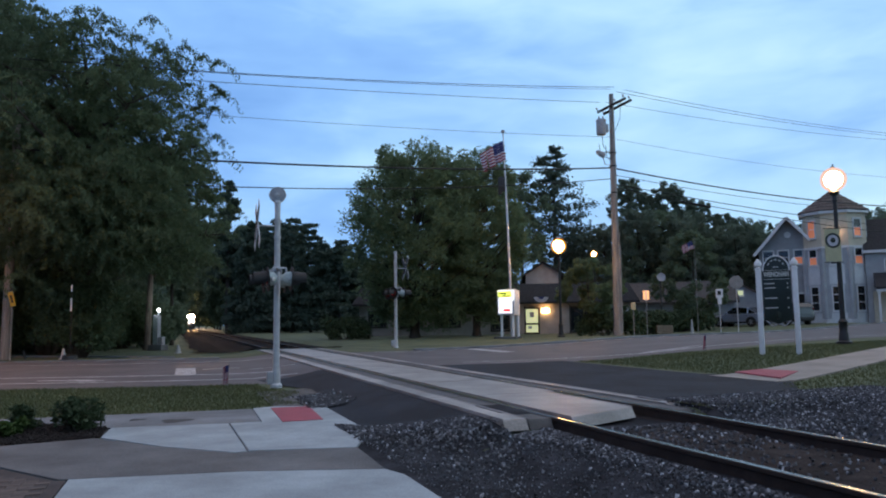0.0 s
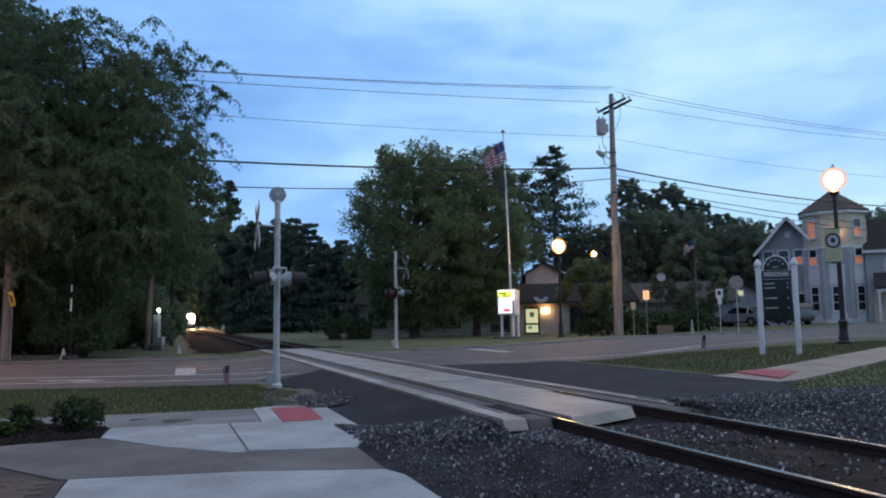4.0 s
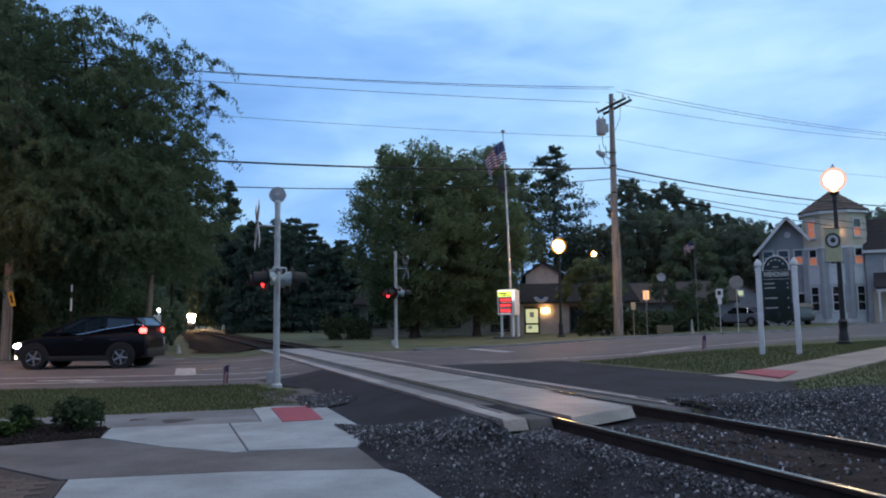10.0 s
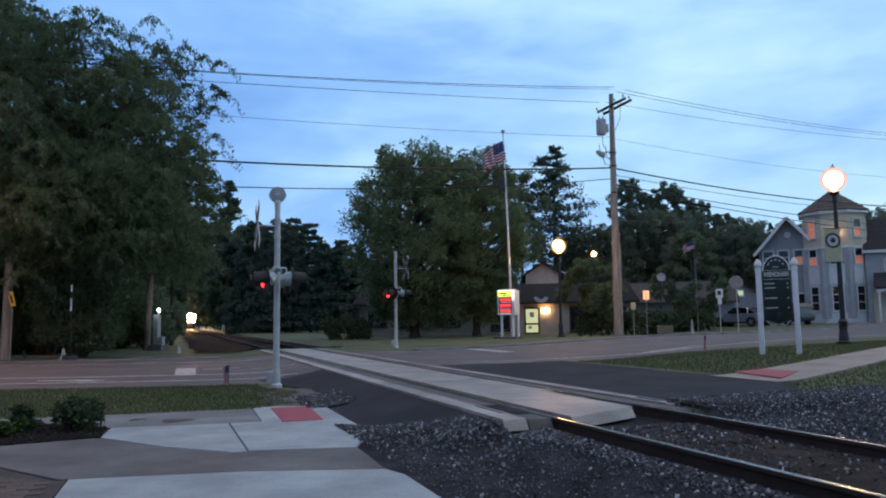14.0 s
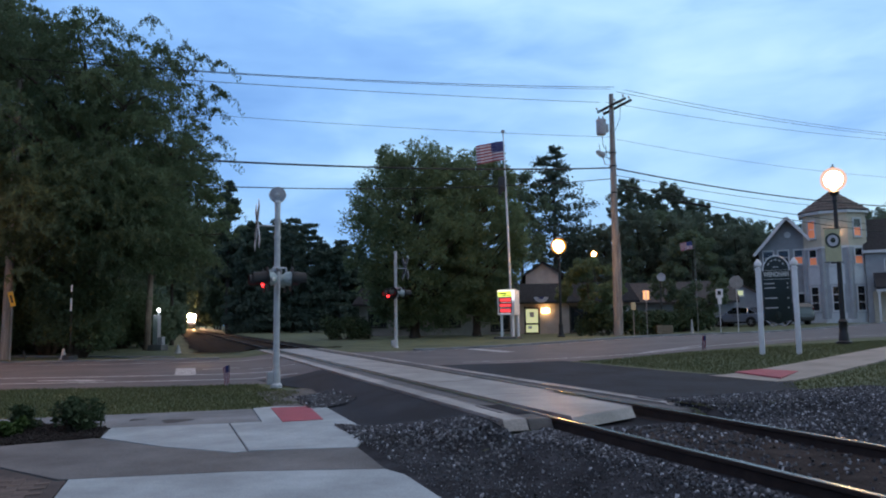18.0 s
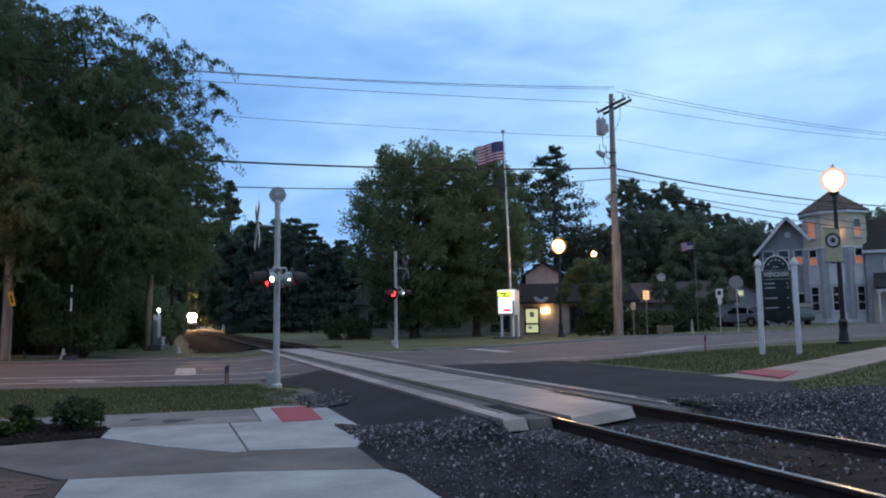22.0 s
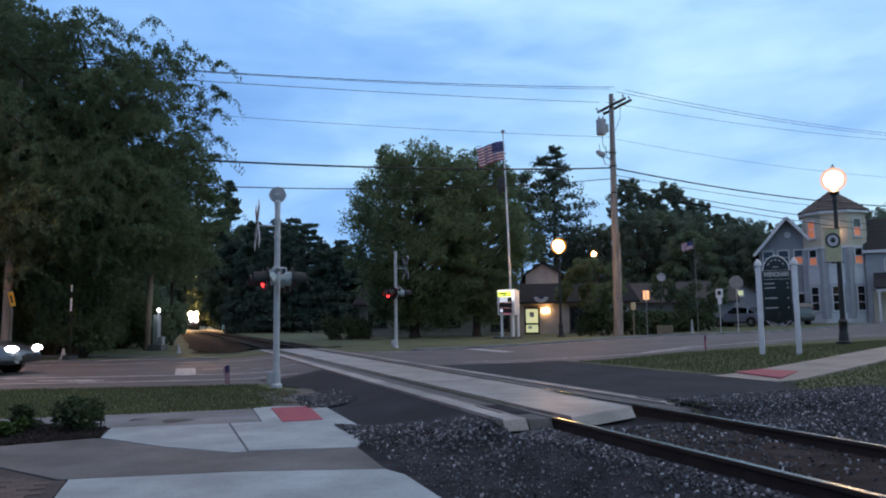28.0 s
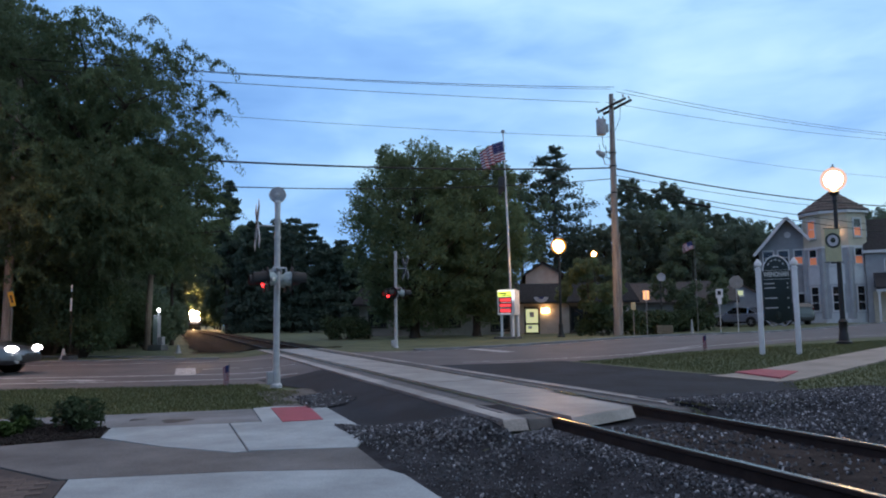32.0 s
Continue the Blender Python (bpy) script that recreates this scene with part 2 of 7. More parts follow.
M_ALU = mat("dull_aluminium", (0.55, 0.56, 0.58), 0.45, metal=0.65, vary=0.1, scale=6, fine=40, bump=0.05)
M_SILVER = mat("silver_paint", (0.50, 0.51, 0.53), 0.5, metal=0.2, vary=0.14, scale=5, fine=30, bump=0.05)
M_BLACK = mat("black_paint", (0.014, 0.014, 0.016), 0.5, vary=0.25, scale=6, fine=40, bump=0.05)
M_WHITE = mat("white_paint", (0.72, 0.73, 0.75), 0.55, vary=0.08, scale=5, fine=40, bump=0.05)
M_DARK_GREEN = mat("sign_green", (0.012, 0.022, 0.018), 0.5, vary=0.2, scale=5, fine=40, bump=0.03)
M_POLE = mat("weathered_pole", (0.25, 0.238, 0.228), 0.9, vary=0.3, scale=4, fine=30, bump=0.4, dist=0.008, stretch=(3, 3, 0.25))
M_BARK = mat("bark", (0.062, 0.050, 0.040), 0.95, vary=0.4, scale=5, fine=25, bump=0.8, dist=0.03, stretch=(2, 2, 0.4))
M_WIRE = mat("black_wire", (0.012, 0.012, 0.014), 0.6, vary=0.1)
M_YELLOW = mat("yellow_sign", (0.62, 0.36, 0.03), 0.5, vary=0.1)
M_RED = mat("red_cloth", (0.27, 0.04, 0.065), 0.8, vary=0.15)
M_BLUE = mat("blue_cloth", (0.025, 0.035, 0.14), 0.8, vary=0.15)
M_CLOTH = mat("white_cloth", (0.52, 0.50, 0.56), 0.8, vary=0.1)
M_PALE_BARK = mat("pale_bark", (0.17, 0.14, 0.115), 0.95, vary=0.35, scale=5, fine=25, bump=0.6, dist=0.02, stretch=(2, 2, 0.4))
L_LOCUST = leaf_mat("feathery_leaf", (0.074, 0.108, 0.064), (0.135, 0.185, 0.095), 0.5)
L_MAPLE = leaf_mat("maple_leaf", (0.125, 0.172, 0.098), (0.220, 0.278, 0.148), 0.68)
L_PINE = leaf_mat("pine_needle", (0.055, 0.080, 0.060), (0.095, 0.128, 0.092), 0.3)
# distance haze is mixed into this paler, bluer leaf colour
L_HAZED = leaf_mat("hazed_woodland_leaf", (0.105, 0.142, 0.108), (0.185, 0.228, 0.160), 0.5)
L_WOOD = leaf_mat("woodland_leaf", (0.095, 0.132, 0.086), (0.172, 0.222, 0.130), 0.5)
L_SHRUB = leaf_mat("shrub_leaf", (0.03, 0.052, 0.026), (0.075, 0.105, 0.05), 0.25)
G_SODIUM = glow("sodium_bulb", (1.0, 0.60, 0.28), 150.0)
G_SODIUM_DEEP = glow("amber_bulb", (1.0, 0.46, 0.13), 260.0)


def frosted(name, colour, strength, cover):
    """Thin frosted globe round a lamp: partly clear, partly emissive to paint in the halo."""
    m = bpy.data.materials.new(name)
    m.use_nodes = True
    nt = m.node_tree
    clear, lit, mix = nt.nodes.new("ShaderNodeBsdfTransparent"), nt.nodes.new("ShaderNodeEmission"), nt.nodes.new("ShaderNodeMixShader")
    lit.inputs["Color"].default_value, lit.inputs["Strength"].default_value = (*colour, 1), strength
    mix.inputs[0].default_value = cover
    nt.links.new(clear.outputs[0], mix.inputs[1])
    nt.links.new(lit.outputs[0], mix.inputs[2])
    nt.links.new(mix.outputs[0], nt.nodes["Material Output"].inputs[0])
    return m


# globe colour and emission carry the warm glare seen round each lamp
F_SODIUM = frosted("frosted_globe_halo", (1.0, 0.50, 0.28), 1.0, 0.5)
F_AMBER = frosted("amber_globe_halo", (1.0, 0.40, 0.09), 1.1, 0.5)

# ---- ground and street ----


def spaced(stops):
    """Coordinates from (start, end, step) pieces."""
    out = []
    for a, b, d in stops:
        n = max(1, round((b - a) / d))
        out += [a + (b - a) * i / n for i in range(n)]
    return out + [stops[-1][1]]


def sheet(shape, o_list, s_list, place, dz, slot=0):
    shape.grid([[place(o, s, dz) for o in o_list] for s in s_list], slot)
    return shape


def build_ground():
    os_ = spaced([(-3000, -300, 900), (-300, -40, 40), (-40, -6, 3), (-6, 0.75, 0.5), (0.75, 6.35, 0.2), (6.35, 12, 0.4), (12, 40, 1.5), (40, 120, 10), (120, 300, 60), (300, 3000, 900)])
    ss = spaced([(-3000, -300, 900), (-300, -20, 40), (-20, 2, 2), (2, 40, 0.5), (40, 120, 8), (120, 400, 40), (400, 4000, 900)])
    g = part("ground", sheet(Shape(), os_, ss, at, -0.014), M_GRASS, smooth=60)
    tagged(g, "grassy ground with lawns and verges", "ground", kind="structure")


build_ground()


def near_verge(o):
    """How far the near verge reaches into the street beyond the track."""
    return 0.9 * ease((o - 9.5) / 4.5)


def build_street():
    sh = Shape()
    sheet(sh, spaced([(-90, -20, 5), (-20, 0.75, 0.75), (0.75, 3.25, 0.2)]), spaced([(16.6, 27.6, 1.1)]), street, 0.0)
    sheet(sh, spaced([(5.95, 12, 0.4), (12, 22, 0.75), (22, 110, 4)]), spaced([(16.6, 26.6, 1.0)]), lambda o, s, dz: street(o, s + near_verge(o) * (26.6 - s) / 10.0, dz), 0.0)
    tagged(part("road", sh, M_ROAD, smooth=60), "worn grey asphalt street with faded white lines", "road", kind="structure")
    # the newer, darker asphalt of the foot crossing beside the track
    sh = Shape()
    rows = []
    for s in spaced([(0.0, 1.0, 0.125), (1.0, 9.2, 0.4)]):
        # the near edge runs askew from the slab's corner to the panel's end
        s = s + 8.2 if s > 1.0 else s
        lo = 1.6 if s < 11.4 else min(2.5, 2.3 + (s - 11.4) * 0.07)
        if s > 14.5:
            lo = 2.5 - (s - 14.5) * 0.25
        if s <= 1.0:
            oo = [2.05 + (3.27 - 2.05) * i / 6 for i in range(7)]
            rows.append([at(o, (8.95 - (o - 2.25) * 1.15) * (1 - s) + 9.2 * s, 0.005) for o in oo])
            continue
        rows.append([at(lo + (3.27 - lo) * i / 6, s, 0.005) for i in range(7)])
    sh.grid(rows)
    rows = []
    for s in spaced([(8.0, 17.0, 0.3)]):
        hi = 8.15 + (s - 8.0) * 0.9 if s < 10 else (9.95 - (s - 10.0) * 0.4 if s < 11.6 else 9.31 + 0.02 * (s - 11.6))
        rows.append([at(5.93 + (hi - 5.93) * i / 9, s + (0.10 * math.sin(i * 1.7) + 0.05 * math.sin(i * 4.1) if s < 8.01 else 0.0), 0.005) for i in range(10)])
    sh.grid(rows)
    worn = Shape()
    sheet(worn, spaced([(1.5, 2.7, 0.2)]), spaced([(11.0, 14.9, 0.4)]), at, 0.0)
    tagged(part("worn_verge", worn, M_GRAVEL_DIRT, smooth=60), "bare gravelly dirt at the corner of the verge", "verge", kind="structure")
    tagged(part("foot_crossing", sh, M_DARK_ASPHALT, smooth=60), "dark newer asphalt beside the rails", "pavement", kind="structure")


build_street()


def paint_line(o0, s0, o1, s1, width, mats=None, name="road_marking", label="faded white painted road line"):
    n = max(2, int(abs(o1 - o0) / 1.0) + 2)
    sh = Shape()
    rows = [[], []]
    for i in range(n):
        t = i / (n - 1)
        o, s = o0 + (o1 - o0) * t, s0 + (s1 - s0) * t
        rows[0].append(street(o, s - width / 2, 0.009))
        rows[1].append(street(o, s + width / 2, 0.009))
    sh.grid(rows)
    return tagged(part(name, sh, mats or M_PAINT, smooth=60), label, "road marking", kind="structure")


paint_line(-60, 19.1, 2.5, 19.2, 0.15)
paint_line(-60, 17.5, 2.75, 17.8, 0.15)
paint_line(-60, 26.4, 3.0, 24.9, 0.15)
paint_line(0.72, 20.9, 1.7, 21.15, 0.16)
paint_line(1.9, 20.6, 3.1, 20.4, 0.12)


def stop_bar(o0, o1, s0, s1):
    sh = Shape()
    sh.grid([[street(o0, s0, 0.010), street(o1, s0, 0.010)], [street(o0 + 0.05, s1, 0.010), street(o1 + 0.05, s1, 0.010)]])
    return tagged(part("stop_bar", sh, M_PAINT, smooth=60), "broad white painted stop bar across the lane", "road marking", kind="structure")


stop_bar(0.0, 0.5, 19.1, 21.6)
stop_bar(10.2, 10.7, 22.4, 26.0)
paint_line(-2.95, 18.36, -1.5, 18.22, 0.20)
paint_line(-2.3, 18.32, -1.7, 18.2, 0.42)
paint_line(7.0, 17.85, 12.6, 17.95, 0.13)
paint_line(12.6, 17.95, 16.0, 18.7, 0.13)
paint_line(16.0, 18.7, 100, 18.8, 0.13)
paint_line(7.3, 17.05, 8.6, 17.08, 0.11)
paint_line(13.2, 18.5, 16.4, 19.35, 0.12)
paint_line(12.8, 18.2, 15.2, 18.85, 0.16)
paint_line(6.8, 26.0, 100, 26.0, 0.14)


def kerb(points, rise=0.11, label="low pale concrete kerb"):
    sh = Shape()
    rows = []
    for p, q in points:
        a, b = Vector(p), Vector(q)
        rows.append([a + Vector((0, 0, -0.05)), a + Vector((0, 0, rise - 0.02)), a + (b - a) * 0.15 + Vector((0, 0, rise)), b + Vector((0, 0, rise)), b + Vector((0, 0, -0.05))])
    sh.grid(rows)
    return tagged(part("kerb", sh, M_WALK, smooth=30), label, "kerb", kind="structure")


kerb([(street(o, 27.62), street(o, 27.80)) for o in spaced([(-60, -20, 5), (-20, 1.5, 1)])], 0.045)
kerb([(street(o, 26.62), street(o, 26.80)) for o in spaced([(8.5, 26, 1), (26, 100, 5)])], 0.07)



def far_edging():
    """A narrow strip of worn paving behind the verge across the street."""
    sh = Shape()
    rows = []
    for o in spaced([(-40, -12, 3), (-12, 0.0, 0.8)]):
        s = 29.6 - o * 0.62
        rows.append([street(o, s, -0.03), street(o, s, 0.03), street(o, s + 0.5, 0.03), street(o, s + 0.5, -0.03)])
    sh.grid(rows)
    tagged(part("pavement_edging", sh, M_WALK, smooth=30), "narrow worn strip of paving behind the verge", "pavement", kind="structure")


far_edging()

# ---- the track ----


def build_track():
    track = thing("railway_track", pose(0, 0, 0), "single railway track with polished worn rails", "railway track")
    for o in (RAIL_1, RAIL_2):
        sh = Shape()
        rows = []
        for s in spaced([(-40, 60, 5), (60, 400, 40), (400, 1500, 275)]):
            prof = ((-0.07, -0.165), (-0.07, -0.15), (-0.012, -0.13), (-0.012, -0.045), (-0.036, -0.032), (-0.036, -0.006), (-0.030, 0.0), (0.030, 0.0), (0.036, -0.006), (0.036, -0.032), (0.012, -0.045), (0.012, -0.13), (0.07, -0.15), (0.07, -0.165))
            rows.append([ACROSS * (o + a) + ALONG * s + Vector((0, 0, z)) for a, z in prof])
        sh.grid(rows)
        n = len(prof) - 1
        sh.m = [1 if k % n == 6 else 0 for k in range(len(sh.f))]
        part("rail", sh, [M_RAIL, M_RAIL_TOP], track, smooth=30)
    sleeper = Shape().box((0, 0, 0), (2.6, 0.23, 0.16)).mesh("sleeper", M_SLEEPER, bevel=0.012)
    for s in list(np.arange(-8, 7, 0.55)) + list(np.arange(33.4, 60, 0.55)):
        part("sleeper", sleeper, None, track, m=Matrix.Translation(ACROSS * MID + ALONG * float(s) + Vector((0, 0, -0.235))) @ pose(0, 0, 0, 0, 0, TRACK_ANGLE + random.uniform(-1, 1)))
    # ballast bed, near and far
    for s0, s1, step in ((-30, 7.15, 0.3), (33.2, 420, 1.5)):
        sh = Shape()
        sheet(sh, spaced([(1.5 if s0 < 0 else 0.8, 8.6 if s0 < 0 else 7.2, 0.2)]), spaced([(s0, s1, step)]), lambda o, s, dz: at(o + (0.9 * noise.noise((s * 0.35, 3.0, 0)) if o < 1.3 and s > 30 else 0.0), s + (0.8 * noise.noise((o * 1.3, 0, 5.0)) if s < 33.5 and s > 30 else 0.0), dz + 0.02 * noise.noise((o * 2.1, s * 2.1, 0)) if o > 1.98 or s > 30 else 0.008), 0.026)
        if s0 < 0:
            dirt = Shape()
            sheet(dirt, spaced([(RAIL_1 + 0.02, RAIL_2 - 0.02, 0.13)]), spaced([(-20, 6.75, 0.25)]), lambda o, s, dz: at(o, s, dz + 0.03 * noise.noise((o * 2.3, s * 1.9, 4.0))), 0.052)
            tagged(part("track_dirt", dirt, M_TRACK_DIRT, smooth=60), "brown cinder dirt between the rails", "dirt", kind="structure")
            sheet(sh, spaced([(3.05, 5.95, 0.1)]), spaced([(6.9, 8.6, 0.1)]), at, 0.003)
            sheet(sh, spaced([(1.7, 3.28, 0.2)]), spaced([(7.15, 9.1, 0.15)]), at, 0.001)
        tagged(part("ballast_bed", sh, M_BALLAST if s0 < 0 else M_FAR_BED, smooth=60), "dark crushed stone ballast under the rails", "ballast", kind="structure")
    return track


build_track()


def build_crossing():
    c = thing("level_crossing", pose(0, 0, 0), "concrete crossing panels set between and beside the rails", "level crossing")
    s0, s1 = 7.3, 32.4

    def strip(name, o0, o1, mats, z, a, b, cut0=0.0, cut1=0.0, label="", skew=0.0):
        """One panel; its near end may slope down, and run askew."""
        sh = Shape()
        k = [[ACROSS * o + ALONG * s + Vector((0, 0, zz)) for s, zz in [(a + d - cut0 * 0.6, -0.11), (a + d, z), (b, z), (b + cut1, -0.14)]] for o, d in ((o0, 0.0), (o1, skew))]
        sh.grid([k[1], k[0]])
        sh.face([k[0][0], k[0][1], k[0][2], k[0][3]][::-1])
        sh.face([k[1][0], k[1][1], k[1][2], k[1][3]])
        return part(name, sh, mats, c, label, smooth=0, bevel=0.012)

    n = 10
    L = (s1 - s0) / n
    for i in range(n):
        a, b = s0 + i * L + (0.012 if i else -0.2), s0 + (i + 1) * L - 0.012
        strip("gauge_panel", RAIL_1 + 0.12, RAIL_2 - (0.24 if i == 0 else 0.12), M_PANEL, 0.004, a, b, 0.14 if i == 0 else 0, 0.4 if i == n - 1 else 0, skew=0.55 if i == 0 else 0)
        strip("field_panel", RAIL_1 - 0.62, RAIL_1 - 0.34, M_PANEL, 0.0, a + (0.15 if i == 0 else 0), b, 0.12 if i == 0 else 0)
        strip("field_panel", RAIL_2 + 0.32, RAIL_2 + 0.52, M_PANEL, 0.0, a + (0.65 if i == 0 else 0), b, 0.12 if i == 0 else 0)
        strip("rubber_panel", RAIL_1 - 0.325, RAIL_1 - 0.045, M_RUBBER, -0.012, a + (0.15 if i == 0 else 0), b, 0.12 if i == 0 else 0, label="dark rubber filler")
        strip("rubber_panel", RAIL_2 + 0.045, RAIL_2 + 0.305, M_RUBBER, -0.012, a + (0.15 if i == 0 else 0), b, 0.12 if i == 0 else 0, label="dark rubber filler")
    return c


build_crossing()

# ---- pavements by the camera ----


def slab(name, pts, mats, label, top=0.02, thick=0.12, category="pavement", bevel=0.008, level=None):
    """A flat-sided slab whose top follows the ground; pts: (o, s), counterclockwise from above."""
    sh = Shape()
    n = len(pts)
    upper, lower = [at(o, s, top) for o, s in pts], [at(o, s, top - thick) for o, s in pts]
    if level is not None:
        for p, q in zip(upper, lower):
            p.z, q.z = level, level - thick
    sh.v = [tuple(p) for p in lower + upper]
    sh.f = [tuple(range(n))[::-1], tuple(range(n, 2 * n))] + [(i, (i + 1) % n, n + (i + 1) % n, n + i) for i in range(n)]
    sh.m = [0] * len(sh.f)
    return tagged(part(name, sh, mats, smooth=0, bevel=bevel), label, category, kind="structure")


slab("pavement_front", [(-0.92, 2.0), (1.85, 2.0), (1.85, 6.1), (1.76, 6.40), (0.55, 6.80), (-0.82, 7.05)], M_CONCRETE, "pale smooth concrete slab of the footpath")
slab("pavement_middle", [(-2.45, 9.15), (-1.5, 7.94), (-0.90, 7.09), (-0.82, 7.07), (0.55, 6.82), (1.76, 6.42), (1.80, 7.62), (0.70, 7.82), (0.58, 7.80), (-0.12, 8.50), (-0.84, 9.50), (-2.45, 9.17)], M_OLD_CONCRETE, "darker grey concrete strip of the footpath")
slab("pavement_slab_left", [(-0.79, 9.53), (-0.10, 8.53), (0.58, 7.835), (0.712, 7.855), (0.678, 10.14), (-0.74, 10.38)], M_CONCRETE, "pale concrete paving slab")
slab("pavement_slab_right", [(0.73, 7.84), (1.78, 7.60), (2.18, 8.60), (2.20, 11.58), (1.43, 11.84), (1.14, 11.72), (1.10, 10.06), (0.695, 10.10)], M_CONCRETE, "pale concrete paving slab with a ramp", level=-0.224)
slab("pavement_left", [(-8, 12.4), (-2.24, 11.77), (-0.74, 10.40), (0.68, 10.16), (1.09, 10.09), (1.13, 11.74), (-8, 12.62)], M_WALK, "older stained grey footpath beside the lawn", top=0.015)
slab("brick_apron", [(-6.0, 2.0), (-0.935, 2.0), (-0.835, 7.03), (-0.92, 7.07), (-1.5, 7.91), (-2.46, 9.13), (-4.5, 8.76), (-6, 8.7)], M_BRICKISH, "brown paved apron at the corner", top=0.012)
slab("tactile_pad", [(1.345, 9.91), (1.875, 9.91), (1.965, 11.56), (1.395, 11.60)], M_RED_PAD, "red tactile warning pad on the ramp", thick=0.03, bevel=0.002, level=-0.217)
slab("tactile_pad_far", [(9.50, 9.74), (10.89, 10.72), (10.76, 11.53), (9.85, 11.2)], M_RED_PAD, "red tactile warning pad beyond the track", thick=0.06, bevel=0.002, level=0.052)


def stain(o, s, w, d, seed):
    rng = random.Random(seed)
    sh = Shape()
    ring = []
    for k in range(22):
        a = 2 * math.pi * k / 22
        r = 1 + 0.35 * math.sin(3 * a + seed) * rng.uniform(0.4, 1)
        ring.append(at(o + w * r * math.cos(a), s + d * r * math.sin(a), 0.0175))
    sh.face(ring)
    tagged(part("damp_stain", sh, M_DAMP, smooth=0), "dark damp stain on the old footpath", "stain", kind="structure")


stain(0.03, 10.75, 0.20, 0.20, 1)
stain(-0.47, 11.12, 0.11, 0.12, 2)


def pavers():
    """Brown pavers laid over the corner apron."""
    apron = bpy.data.objects["brick_apron"]
    brick = Shape().box((0, 0, 0), (0.205, 0.098, 0.03)).mesh("paver", M_PAVER, smooth=0, bevel=0.005)
    rng = random.Random(17)
    count = 0
    for j in range(22):
        for i in range(14):
            o, s = -1.05 - 0.21 * i - (0.105 if j % 2 else 0.0), 5.35 + 0.103 * j
            if s > 6.98 + 1.283 * max(0.0, -0.92 - o) - 0.05 or count >= 290:
                continue
            part("paver", brick, None, apron, m=Matrix.Translation(at(o, s, 0.004 + rng.uniform(-0.002, 0.003))) @ pose(0, 0, 0, rng.uniform(-0.6, 0.6), rng.uniform(-0.6, 0.6), TRACK_ANGLE + rng.uniform(-1.2, 1.2)))
            count += 1


pavers()


def far_path():
    sh = Shape()
    rows = []
    for o in spaced([(9.1, 40, 0.45)]):
        s0 = 9.42 + max(0.0, o - 9.45) * 0.453
        s1 = max(11.0, 11.58 + (o - 10.8) * 0.424)
        lean = 0.35 * (o - 9.1) if o < 10 else 0.3
        rows.append([at(o, s0, -0.10), at(o, s0, 0.016)] + [at(o, s0 + (s1 - s0) * k / 4, 0.016) for k in range(1, 5)] + [at(o, s1, -0.10)])
    sh.grid(rows)
    tagged(part("pavement_far", sh, M_PATH, smooth=30), "pale footpath across the lawn", "pavement", kind="structure")


far_path()
slab("planting_bed", [(-4.5, 8.80), (-0.83, 9.54), (-0.76, 10.37), (-2.24, 11.74), (-4.5, 11.94)], M_MULCH, "dark mulched planting bed", top=0.008, category="flower bed")

# ---- trees ----


def leaf_cloud(name, pts, size, mats, parent=None, droop=0.0, label="", aspect=1.6, rng=None):
    """Leaves: one small quad at each point, turned at random, hanging where droop is near 1."""
    rng = rng or np.random.default_rng(len(pts))
    n = len(pts)
    a = rng.normal(size=(n, 3))
    a[:, 2] = a[:, 2] * (1 - droop) - droop * 2.2
    a /= np.linalg.norm(a, axis=1)[:, None]
    b = np.cross(a, rng.normal(size=(n, 3)))
    b /= np.linalg.norm(b, axis=1)[:, None]
    w = (size * rng.uniform(0.6, 1.35, n))[:, None]
    la, lb = a * w * aspect * 0.5, b * w * 0.5
    v = np.stack([pts - la, pts + lb * 0.9, pts + la, pts - lb * 0.9], 1).reshape(-1, 3)
    me = bpy.data.meshes.new(name)
    me.vertices.add(4 * n)
    me.vertices.foreach_set("co", v.astype(np.float32).ravel())
    me.loops.add(4 * n)
    me.loops.foreach_set("vertex_index", np.arange(4 * n, dtype=np.int32))
    me.polygons.add(n)
    me.polygons.foreach_set("loop_start", np.arange(0, 4 * n, 4, dtype=np.int32))
    me.materials.append(mats)
    me.update(calc_edges=True)
    ob = new(name, me)
    if parent is not None:
        ob.parent = parent
    return tagged(ob, label=label)


def clump_points(centres, radii, per, rng, flat=0.75):
    out = []
    for c, r in zip(centres, radii):
        d = rng.normal(size=(per, 3))
        d /= np.linalg.norm(d, axis=1)[:, None]
        d *= (rng.uniform(0.15, 1.0, per) ** 0.5)[:, None] * r
        d[:, 2] *= flat
        out.append(c + d)
    return np.concatenate(out)


